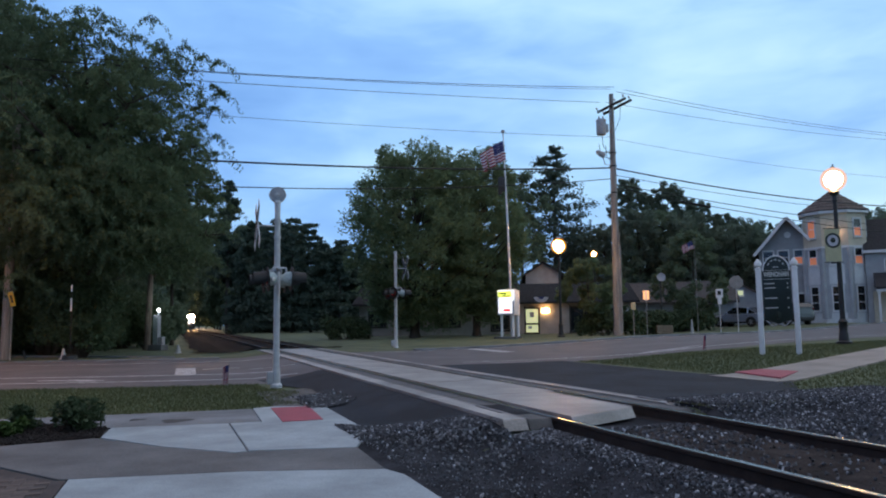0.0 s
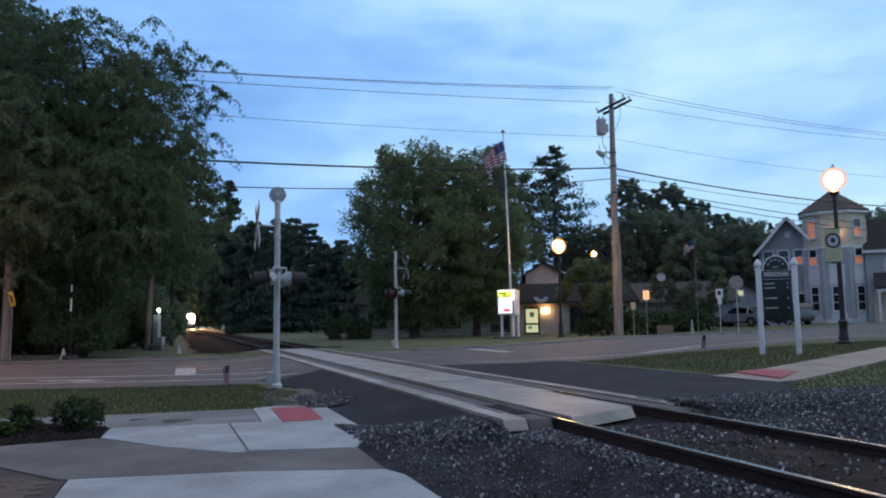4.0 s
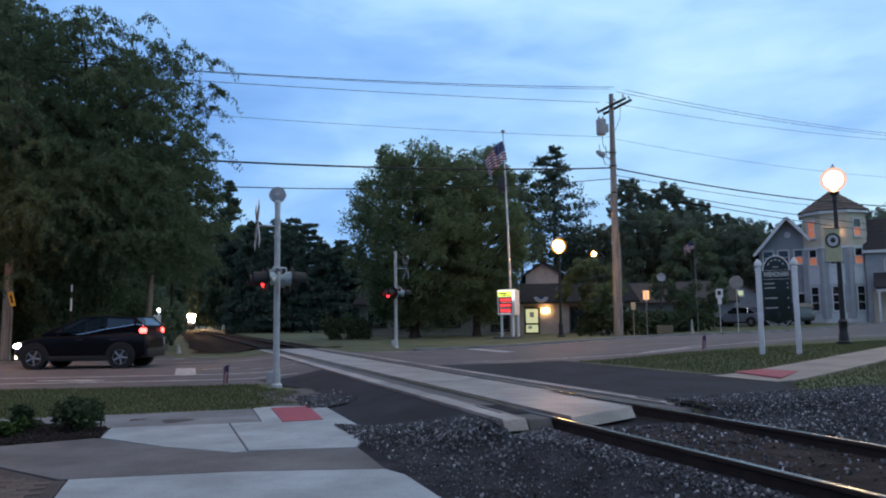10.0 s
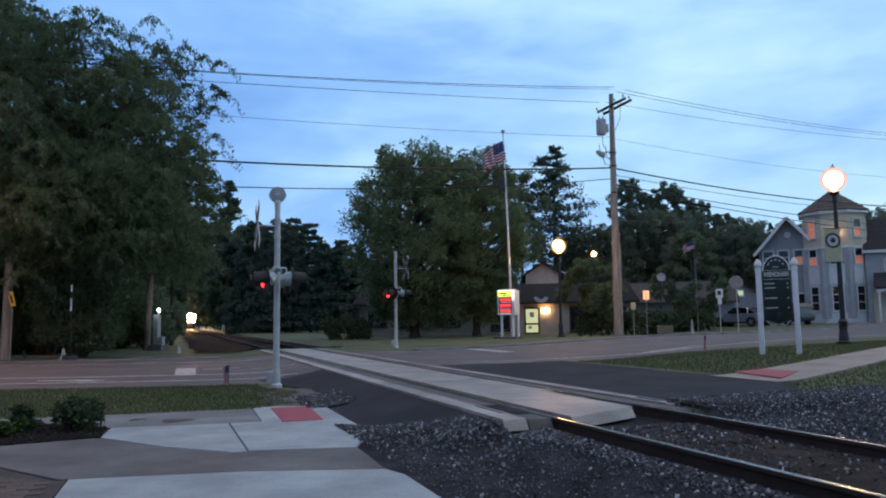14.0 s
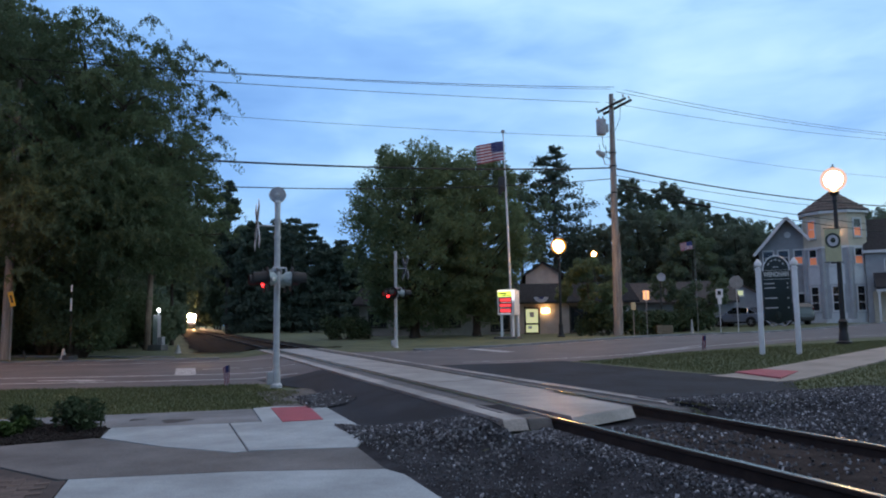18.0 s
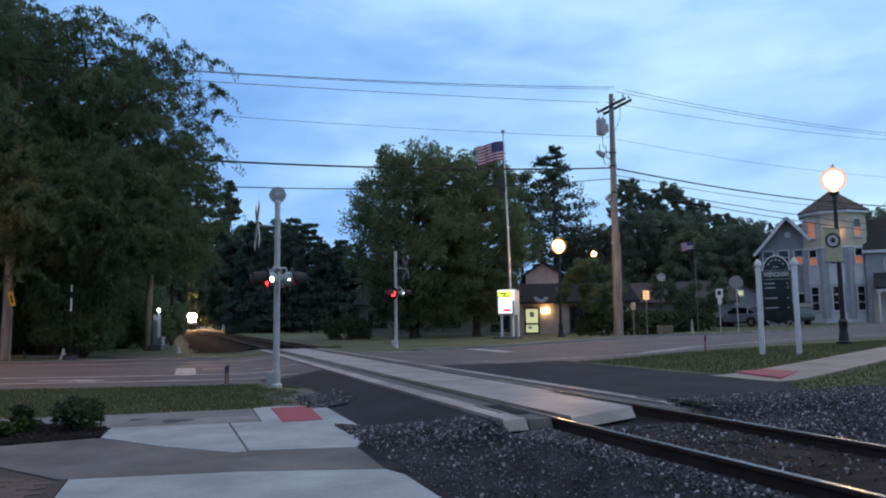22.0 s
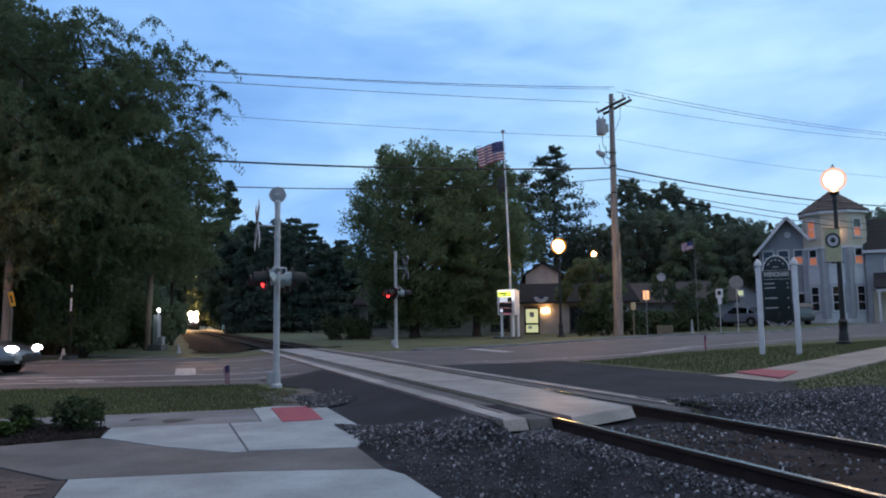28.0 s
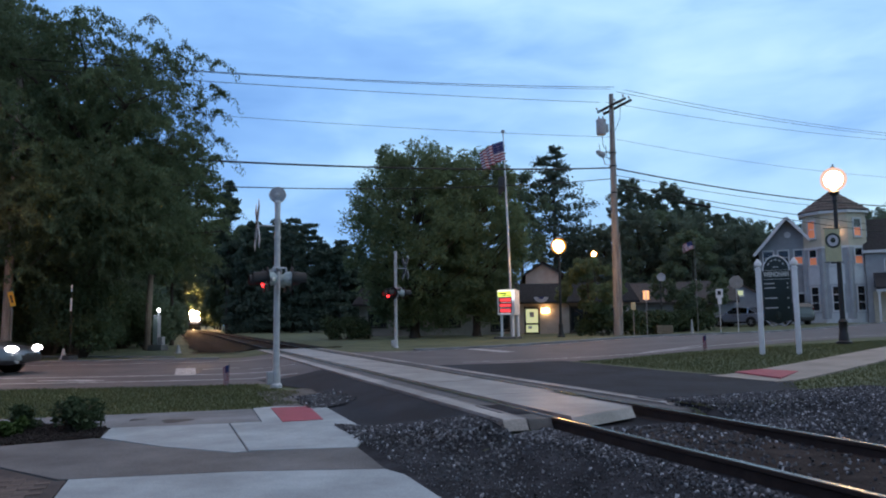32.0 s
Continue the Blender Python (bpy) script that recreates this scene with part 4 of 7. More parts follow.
            # the lens turns its lit or its dark half outwards
            ln = part("lens", Shape().lathe([(0.145, -0.02), (0.143, 0.02), (0.11, 0.05), (0.06, 0.062), (0.0, 0.065)], 18).lathe([(0.0, -0.065), (0.06, -0.062), (0.11, -0.05), (0.143, -0.02), (0.145, 0.02)], 18, slot=1), [G_RED, M_LENS_RED], t, "red flasher lens", m=Matrix.Translation(c + d * 0.07) @ turn.to_4x4())
            phase = 0 if sy < 0 else 1
            FLASHERS.append((ln, c + d * 0.07, turn, phase if side * front > 0 else phase))
            if sy < 0 and (bell or side > 0):
                big_dot = 1.0 if side < 0 else 0.42
                # small side lens in the housing, seen by the train crew
                dc = c + Vector((side * 0.02, -0.138, -0.02))
                t2 = disc_turn((0.0, -1.0, 0.0))
                dot = part("side_lens", Shape().lathe([(0.05 * big_dot, 0.0), (0.035 * big_dot, 0.03 * big_dot), (0.0, 0.045 * big_dot)], 12).lathe([(0.0, -0.045 * big_dot), (0.035 * big_dot, -0.03 * big_dot), (0.05 * big_dot, 0.0)], 12, slot=1), [G_DOT, M_HOUSING], t, "small clear side lens", m=Matrix.Translation(dc) @ t2.to_4x4())
                FLASHERS.append((dot, dc, t2, 0))
    return t


crossing_signal(-3.47, 15.3, 3.86, True, "silver crossing mast with bell, crossbuck and hooded flashers on the verge", -1, 2.22, 3.35)
crossing_signal(-2.02, 31.0, 4.0, False, "silver crossing mast with crossbuck and hooded flashers across the street", 1, 2.28, 3.35)


# ---- lamp posts ----


def post_lamp(x, y, height, globe, mats, label):
    t = thing("street_lamp", spot(x, y), label, "street lamp", "post-top street lamps")
    b = Shape().lathe([(0.22, 0), (0.22, 0.07), (0.15, 0.10), (0.13, 0.30), (0.11, 0.36), (0.12, 0.62), (0.14, 0.66), (0.09, 0.74)], 16)
    part("base", b, M_BLACK, t)
    h = height - globe
    part("post", Shape().tube([(0, 0, 0.7), (0, 0, h * 0.6), (0, 0, h - 0.25)], [0.075, 0.065, 0.055], 14), M_BLACK, t)
    part("collar", Shape().lathe([(0.055, -0.28), (0.09, -0.26), (0.07, -0.20), (0.07, -0.1), (0.13, -0.06), (0.15, 0.0), (0.11, 0.03)], 16, origin=(0, 0, h - 0.02)), M_BLACK, t)
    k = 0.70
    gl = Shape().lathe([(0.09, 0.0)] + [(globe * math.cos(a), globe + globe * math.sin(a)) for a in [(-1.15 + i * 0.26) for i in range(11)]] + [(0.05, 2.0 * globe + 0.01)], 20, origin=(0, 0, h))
    part("globe", gl, F_SODIUM if mats is G_SODIUM else F_AMBER, t, "frosted globe with the lamp's halo painted in")
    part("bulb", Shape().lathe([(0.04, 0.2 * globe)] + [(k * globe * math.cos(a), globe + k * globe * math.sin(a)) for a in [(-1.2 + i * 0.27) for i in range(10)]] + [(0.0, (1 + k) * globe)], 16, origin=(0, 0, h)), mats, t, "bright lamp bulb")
    part("finial", Shape().lathe([(0.06, 0), (0.05, 0.03), (0.02, 0.05), (0.025, 0.09), (0.0, 0.12)], 10, origin=(0, 0, h + 2 * globe)), M_BLACK, t)
    return t


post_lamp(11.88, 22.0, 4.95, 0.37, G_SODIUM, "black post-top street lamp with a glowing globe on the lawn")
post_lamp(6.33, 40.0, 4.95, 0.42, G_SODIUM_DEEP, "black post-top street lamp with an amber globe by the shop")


def bracket_lamp(x, y, z, label):
    t = thing("street_lamp", spot(x, y), label, "street lamp", "post-top street lamps")
    h = z - ground(x, y)
    part("base", Shape().lathe([(0.2, 0), (0.2, 0.1), (0.12, 0.5), (0.08, 0.6)], 12), M_BLACK, t)
    part("post", Shape().tube([(0, 0, 0.5), (0, 0, h)], [0.07, 0.05], 10), M_BLACK, t)
    part("globe", Shape().lathe([(0.05, 0.0)] + [(0.3 * math.cos(a), 0.3 + 0.3 * math.sin(a)) for a in [(-1.2 + i * 0.3) for i in range(9)]] + [(0.0, 0.61)], 14, origin=(0, 0, h - 0.3)), F_AMBER, t, "frosted globe with the lamp's halo painted in")
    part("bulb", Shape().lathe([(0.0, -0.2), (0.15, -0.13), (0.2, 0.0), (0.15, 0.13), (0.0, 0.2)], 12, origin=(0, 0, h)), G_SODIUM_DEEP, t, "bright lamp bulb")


bracket_lamp(12.78, 62.0, 6.63, "far amber street lamp among the trees")

# ---- utility pole and wires ----
POLE = (10.12, 43.0)


def utility_pole(x, y, height, label, dressed):
    t = thing("utility_pole", spot(x, y), label, "utility pole", "utility poles")
    part("pole", Shape().tube([(0, 0, -0.3), (0.05, 0, height * 0.5), (0.1, 0, height)], [0.25, 0.20, 0.13] if dressed else [0.17, 0.15, 0.12], 14), M_POLE, t)
    if not dressed:
        return t
    for k, (zz, yy) in enumerate(((height - 0.75, -0.2), (height - 0.62, 0.2))):
        arm = part("crossarm", Shape().box((0, 0, 0), (1.85, 0.11, 0.14)), M_TIMBER, t, "dark weathered crossarm", bevel=0.012, m=pose(0.05 + 0.45 * k, yy, zz - 0.12 * k, 0, -24, -14))
        for xx in (-0.85, 0.30, 0.85):
            part("insulator", Shape().lathe([(0.02, 0), (0.02, 0.08), (0.06, 0.10), (0.04, 0.14), (0.06, 0.17), (0.03, 0.24), (0.0, 0.25)], 10), M_HOUSING, arm, m=pose(xx, 0, 0.06))
    tr = Shape().lathe([(0.0, 0), (0.27, 0.0), (0.29, 0.06), (0.29, 0.80), (0.31, 0.82), (0.28, 0.92), (0.0, 0.95)], 20, origin=(-0.58, -0.1, height - 2.5))
    tr_ob = part("transformer", tr, M_HOUSING, t, "grey pole transformer can")
    for a in (-0.12, 0.12):
        part("bushing", Shape().lathe([(0.04, 0), (0.04, 0.1), (0.06, 0.12), (0.03, 0.2), (0.0, 0.22)], 8, origin=(-0.58 + a, -0.1, height - 1.57)), M_HOUSING, tr_ob)
    part("bracket", Shape().box((-0.24, -0.05, height - 2.1), (0.2, 0.1, 0.5)), M_HOUSING, t, bevel=0.01)
    part("lamp_arm", Shape().tube([(-0.1, 0, height - 4.35), (-0.42, -0.1, height - 4.3), (-0.55, -0.15, height - 3.9)], [0.025, 0.025, 0.025], 8), M_SILVER, t)
    head = Shape().lathe([(0.03, -0.35), (0.10, -0.3), (0.15, -0.05), (0.15, 0.12), (0.10, 0.26), (0.0, 0.28)], 14, turn=disc_turn((-0.75, -0.3, 0.55)))
    part("lamp_head", head, M_HOUSING, t, "unlit grey floodlight head", m=pose(-0.72, -0.2, height - 3.68))
    for zz in (height - 4.4, height - 6.0, height - 3.6):
        part("pole_band", Shape().lathe([(0.19, -0.04), (0.215, -0.04), (0.215, 0.04), (0.19, 0.04)], 14, origin=(0.07, 0, zz)), M_BLACK, t)
    part("conduit", Shape().tube([(0.2, -0.16, 0), (0.22, -0.16, 6.0)], [0.05, 0.05], 8), M_POLE, t)
    for k, (dx, za, zb) in enumerate(((-0.75, -3.05, -4.0), (-0.55, -2.55, -3.7), (-0.35, -3.15, -4.2))):
        part("jumper_wire", Shape().tube([(dx, -0.1, height + za), (dx * 0.9, -0.16, height + (za + zb) / 2 - 0.15), (dx * 0.5, -0.2, height + zb + 0.1), (-0.05, -0.2, height + zb + 0.3 * k)], [0.016] * 4, 6), M_WIRE, t)
    part("drop_wire", Shape().tube([(0.62, -0.1, height - 0.35), (0.55, -0.15, height - 1.5), (0.22, -0.2, height - 2.3)], [0.014] * 3, 6), M_WIRE, t)
    part("cut_out", Shape().tube([(-0.62, -0.2, height - 3.55), (-0.40, -0.2, height - 3.75)], [0.05, 0.05], 8), M_HOUSING, t)
    part("secondary_bracket", Shape().box((-0.16, 0, height - 3.55), (0.5, 0.06, 0.06)), M_POLE, t)
    part("pole_tag", Shape().box((-0.02, -0.235, 2.6), (0.16, 0.02, 0.8)), M_POLE, t)
    return t


utility_pole(POLE[0], POLE[1], 14.4, "tall weathered wooden utility pole with transformer and crossarms", True)
utility_pole(-16.8, 28.3, 11.5, "weathered wooden utility pole half hidden by trees", False)
utility_pole(10.85, 45.5, 5.6, "second shorter wooden pole behind the first", False)


def wire(a, b, sag, r, label="black overhead cable strung between poles"):
    a, b = Vector(a), Vector(b)
    pts = []
    for i in range(25):
        u = i / 24
        p = a.lerp(b, u)
        p.z -= 4 * sag * u * (1 - u)
        pts.append(p)
    sh = Shape().tube(pts, [r] * 25, 6)
    return tagged(part("overhead_wire", sh, M_WIRE), label, "cable", group="overhead cables")


PL = (-16.0, 27.0)
PR = (45.0, 62.0)
for az, bz, sag, r, dx in ((14.98, 11.24, 0.25, 0.016, 0.3), (14.86, 11.22, 0.24, 0.012, 0.1), (14.05, 10.85, 0.12, 0.014, -0.6), (11.92, 9.64, 0.2, 0.010, 0), (10.05, 7.75, 0.35, 0.042, 0), (9.4, 6.7, 0.55, 0.022, 0)):
    wire((POLE[0] + dx, POLE[1], az), (PL[0], PL[1], bz), sag, r)
for az, bz, sag, r, dx in ((14.8, 16.1, 0.5, 0.014, 0.9), (14.7, 15.9, 0.5, 0.014, 0.4), (14.05, 15.7, 0.5, 0.012, -0.2), (11.85, 12.5, 0.6, 0.010, 0), (10.05, 10.1, 0.7, 0.040, 0), (9.65, 9.7, 0.7, 0.016, 0), (9.1, 7.9, 0.4, 0.024, 0), (8.9, 7.4, 0.5, 0.024, 0)):
    wire((POLE[0] + dx, POLE[1], az), (PR[0], PR[1], bz), sag, r)
part("splice_case", Shape().tube([(15.2, 46.0, 8.42), (17.4, 47.3, 8.28)], [0.09, 0.09], 8), M_WIRE)
tagged(bpy.data.objects["splice_case"], "black cable splice case hanging on a cable", "cable splice")

# ---- flags ----
FLAGS = []


def flag_cloth(parent, w, h, n, stripes=13):
    """A flag in n upright rigid strips, hinged one on the next; w away from the pole along x."""
    segs = []
    prev = parent
    for i in range(n):
        x1 = w / n
        hh = h / stripes
        canton = (i + 0.5) / n < 0.42
        rows = [[(0, 0, -hh * k), (x1 * 1.01, 0, -hh * k)] for k in range(stripes + 1)]
        sh = Shape().grid(rows)
        sh.m = [2 if canton and k < 7 else k % 2 for k in range(stripes)]
        ob = part("flag_strip", sh, [M_RED, M_CLOTH, M_BLUE], parent, smooth=0)
        if canton and w > 1:
            stars = Shape()
            for r in range(4):
                for c in range(2):
                    stars.box((x1 * (0.28 + 0.45 * c), 0, -hh * (0.9 + 1.65 * r)), (hh * 0.34, 0.009, hh * 0.34))
            part("stars", stars, M_CLOTH, ob, smooth=0, kind="stuff")
        segs.append(ob)
    return segs, w / n


def flagpole(x, y, height):
    t = thing("flagpole", spot(x, y, None, 0), "tall white flagpole with a gold ball", "flagpole")
    part("pole", Shape().tube([(0, 0, -0.1), (-0.12, 0, height * 0.5), (-0.29, 0, height)], [0.085, 0.07, 0.035], 12), M_ALU, t)
    part("base_collar", Shape().lathe([(0.2, 0), (0.2, 0.05), (0.1, 0.12), (0.09, 0.3)], 14), M_ALU, t)
    part("ball", Shape().lathe([(0.11 * math.cos(a), 0.11 * math.sin(a)) for a in [(-1.57 + i * 0.314) for i in range(11)]], 12, origin=(-0.29, 0, height + 0.16)), M_POLE, t)
    part("truck", Shape().lathe([(0.03, 0), (0.06, 0.02), (0.06, 0.07), (0.02, 0.09)], 10, origin=(-0.29, 0, height - 0.02)), M_ALU, t)
    return t


flagpole(3.97, 43.0, 12.1)
big = thing("flag", pose(3.66, 42.95, 11.75), "large striped flag with a starred blue canton flying from the pole", "flag")
FLAGS.append((big, *flag_cloth(big, 1.75, 1.15, 7), 0.0, 1.0))
low = thing("pennant", pose(3.74, 42.95, 9.6), "small dark flag hanging slack below the large one", "flag")
part("cloth", Shape().box((-0.2, 0, -0.45), (0.4, 0.02, 0.9)).box((-0.3, 0.03, -0.62), (0.25, 0.02, 0.9)), M_BLACK, low, bevel=0.005)
far_flag = thing("flag", pose(17.05, 50.0, 6.35), "small pale flag flying before the far trees", "flag")
FLAGS.append((far_flag, *flag_cloth(far_flag, 0.85, 0.55, 4), 1.3, 0.8))
tp = thing("flagpole", spot(17.2, 50.0), "thin far flagpole before the trees", "flagpole")
part("pole", Shape().tube([(0, 0, 0), (0, 0, 6.5)], [0.022, 0.016], 8), M_POLE, tp)


def stick_flag(x, y, label):
    t = thing("stick_flag", spot(x, y), label, "small flag", "small flags on sticks")
    part("stick", Shape().tube([(0, 0, -0.05), (0.03, 0, 0.52)], [0.008, 0.006], 6), M_POLE, t)
    # slack cloth: the stripes hang down in folds, the canton at the top
    cols, deep = 9, 8
    rows = [[(-(0.014 * k - 0.008) * (1 - 0.25 * j / deep), 0.018 * math.sin(k * 1.9), -0.006 * k - 0.38 * j / deep) for k in range(cols + 1)] for j in range(deep + 1)]
    sh = Shape().grid(rows)
    sh.m = [2 if j < 3 and k < 6 else k % 2 for j in range(deep) for k in range(cols)]
    f = part("cloth", sh, [M_RED, M_CLOTH, M_BLUE], t, "striped cloth hanging slack", smooth=40, m=pose(0.03, 0, 0.47))
    return t, f


STICKS = [stick_flag(-4.53, 15.5, "small striped flag on a stick in the grass"), stick_flag(7.4, 21.0, "small striped flag on a stick by the lawn edge")]


# ---- roadside message sign ----


def message_sign():
    t = thing("message_sign", spot(3.5, 41.0, None, -35) @ Matrix.Scale(0.93, 4), "white roadside sign with a lit yellow panel and message screen", "roadside sign")
    part("plinth", Shape().box((0, 0.1, 0.06), (1.5, 0.9, 0.12)), M_OLD_CONCRETE, t, bevel=0.02)
    for xx in (-0.42, 0.36):
        part("leg", Shape().box((xx, 0.1, 0.8), (0.10, 0.16, 1.5)), M_WHITE, t, bevel=0.015)
    part("rear_leg", Shape().box((0.52, 0.42, 0.8), (0.12, 0.12, 1.5)), M_WHITE, t, bevel=0.015)
    sh = Shape()
    # cabinet as four walls round the screen
    part("cabinet_back", Shape().box((0.0, 0.50, 2.15), (1.16, 0.06, 1.42)), M_WHITE, t, bevel=0.02)
    part("cabinet_side", Shape().box((-0.55, 0.2, 2.15), (0.06, 0.6, 1.42)), M_WHITE, t, bevel=0.01)
    part("cabinet_side", Shape().box((0.50, 0.2, 2.15), (0.16, 0.6, 1.42)), M_WHITE, t, bevel=0.02)
    part("cabinet_top", Shape().tube([(-0.56, 0.2, 2.68), (0.5, 0.2, 2.68)], [0.27, 0.27], 18), M_WHITE, t)
    part("cabinet_floor", Shape().box((0, 0.2, 1.44), (1.16, 0.6, 0.06)), M_WHITE, t, bevel=0.01)
    part("name_panel", Shape().box((-0.06, -0.10, 2.66), (0.92, 0.03, 0.32)), glow("name_panel_light", (0.75, 0.85, 0.12), 1.3), t, "lit yellow-green name panel")
    part("name_mark", Shape().box((-0.18, -0.118, 2.68), (0.5, 0.006, 0.09)).box((0.05, -0.118, 2.57), (0.6, 0.006, 0.05)), M_DARK_GREEN, t, smooth=0)
    part("panel_frame", Shape().box((-0.06, -0.09, 2.84), (1.04, 0.05, 0.05)), glow("white_panel_light", (1.0, 1.0, 1.0), 1.2), t, bevel=0.01)
    part("end_cap", Shape().box((0.50, -0.08, 2.55), (0.17, 0.06, 0.6)), glow("white_cap_light", (0.9, 0.93, 1.0), 0.9), t, bevel=0.02)
    # the LED message screen, imitated by three made-up slats of three turning faces each
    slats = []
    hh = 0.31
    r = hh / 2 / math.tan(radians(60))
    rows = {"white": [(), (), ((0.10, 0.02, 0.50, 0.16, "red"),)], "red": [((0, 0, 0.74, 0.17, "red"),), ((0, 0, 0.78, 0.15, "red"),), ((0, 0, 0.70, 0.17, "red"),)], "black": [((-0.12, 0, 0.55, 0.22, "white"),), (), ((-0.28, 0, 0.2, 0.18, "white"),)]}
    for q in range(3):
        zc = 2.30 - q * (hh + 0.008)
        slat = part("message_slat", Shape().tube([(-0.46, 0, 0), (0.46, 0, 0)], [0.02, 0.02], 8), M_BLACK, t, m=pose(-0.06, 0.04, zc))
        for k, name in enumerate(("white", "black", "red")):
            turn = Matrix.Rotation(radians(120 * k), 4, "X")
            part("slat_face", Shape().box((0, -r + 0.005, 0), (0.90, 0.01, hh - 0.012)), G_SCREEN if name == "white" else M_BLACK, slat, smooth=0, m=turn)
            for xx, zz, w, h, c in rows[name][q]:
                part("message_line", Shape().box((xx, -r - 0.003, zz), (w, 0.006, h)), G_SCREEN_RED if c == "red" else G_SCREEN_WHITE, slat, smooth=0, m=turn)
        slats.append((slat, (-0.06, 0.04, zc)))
    return t, slats


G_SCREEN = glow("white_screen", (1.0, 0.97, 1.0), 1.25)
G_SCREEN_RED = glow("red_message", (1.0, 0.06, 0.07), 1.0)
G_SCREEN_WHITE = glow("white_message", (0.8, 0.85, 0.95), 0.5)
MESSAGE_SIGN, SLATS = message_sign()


# ---- the town sign ----


def town_sign():
    a, b = Vector((8.15, 19.0, 0)), Vector((8.90, 18.6, 0))
    rz = math.degrees(math.atan2(b.y - a.y, b.x - a.x))
    mid = (a + b) / 2
    t = thing("town_sign", spot(mid.x, mid.y, None, rz), "dark green town sign with arched top between white posts", "town sign")
    w = (b - a).length / 2
    for sx in (-1, 1):
        p = part("post", Shape().box((sx * w, 0, 1.06), (0.125, 0.125, 2.2)), M_WHITE, t, "white turned-top post", bevel=0.012)
        part("post_cap", Shape().lathe([(0.085, 0.0), (0.085, 0.03), (0.05, 0.05), (0.05, 0.07), (0.09, 0.10), (0.095, 0.15), (0.06, 0.22), (0.02, 0.27), (0.0, 0.29)], 14, origin=(sx * w, 0, 2.16)), M_WHITE, p)
    bw, z0, z1, zt = 0.335, 0.86, 2.10, 2.46
    prof = [(-bw, z0), (-bw * 0.55, z0 - 0.02), (0, z0 - 0.10), (bw * 0.55, z0 - 0.02), (bw, z0), (bw, z1)]
    n = 12
    arch = [(bw * 0.88 * math.cos(math.pi * i / n), z1 + 0.02 + (zt - z1) * math.sin(math.pi * i / n)) for i in range(n + 1)]
    outline = prof + arch + [(-bw, z1)]
    sh = Shape()
    k = len(outline)
    sh.v = [(x, -0.03, z) for x, z in outline] + [(x, 0.03, z) for x, z in outline]
    sh.f = [tuple(range(k)), tuple(range(k, 2 * k))[::-1]] + [(i, k + i, k + (i + 1) % k, (i + 1) % k) for i in range(k)]
    sh.m = [0] * len(sh.f)
    board = part("board", sh, M_BOARD, t, bevel=0.004)
    rim = Shape()
    pts = [Vector((x, -0.02, z)) for x, z in [(bw * 0.93 * math.cos(math.pi * i / 16), z1 + 0.02 + (zt + 0.02 - z1) * math.sin(math.pi * i / 16)) for i in range(17)]]
    part("arch_rim", rim.tube(pts, [0.016] * 17, 8), M_WHITE, t)
    pts = [Vector((-bw + 2 * bw * i / 16, -0.01, z0 - 0.02 - 0.13 * math.sin(math.pi * i / 16) ** 2 + 0.05 * math.cos(4 * math.pi * i / 16))) for i in range(17)]
    part("scroll", Shape().tube(pts, [0.018] * 17, 8), M_HOUSING, t)

    def text(body, x, z, size):
        cu = bpy.data.curves.new("lettering", "FONT")
        cu.body, cu.size, cu.align_x, cu.align_y, cu.extrude = body, size, "CENTER", "CENTER", 0.003
        cu.materials.append(M_LETTER)
        ob = new("lettering", cu)
        ob.parent = board
        ob.matrix_basis = pose(x, -0.034, z, 90)
        return ob

    name_ob = text("WENONAH", 0, 2.02, 0.155)
    name_ob.scale = (0.72, 1.05, 1)
    name_ob.data.offset = 0.008
    part("rule", Shape().box((0, -0.033, 1.90), (0.60, 0.004, 0.012)), M_LETTER, board, smooth=0)
    part("rule", Shape().box((0, -0.033, 2.13), (0.60, 0.004, 0.010)), M_LETTER, board, smooth=0)
    for i in range(5):
        a = math.pi * (0.2 + 0.15 * i)
        part("word_bar", Shape().box((0, 0, 0), (0.06, 0.004, 0.028)), M_LETTER, board, smooth=0, m=pose(0.21 * math.cos(a), -0.033, 2.14 + 0.26 * math.sin(a), 0, -(math.degrees(a) - 90)))
    part("word_bar", Shape().box((0, -0.033, 2.21), (0.13, 0.004, 0.022)), M_LETTER, board, smooth=0)
    for z, w1, w2 in ((1.79, 0.24, 0.05), (1.68, 0.26, 0.06), (1.42, 0.29, 0.06), (1.17, 0.30, 0.06)):
        part("word_bar", Shape().box((-0.29 + w1 / 2, -0.033, z), (w1, 0.004, 0.028)), M_LETTER, board, smooth=0)
        part("arrow_mark", Shape().box((0.25, -0.033, z), (w2 * 0.6, 0.004, 0.035)), M_LETTER, board, smooth=0)
    part("crest", Shape().lathe([(0.0, -0.09), (0.07, -0.07), (0.09, 0.02), (0.06, 0.10), (0.0, 0.11)], 4, origin=(0, -0.01, 0.97)), M_DARK_GREEN, board)
    return t


town_sign()

# ---- buildings ----


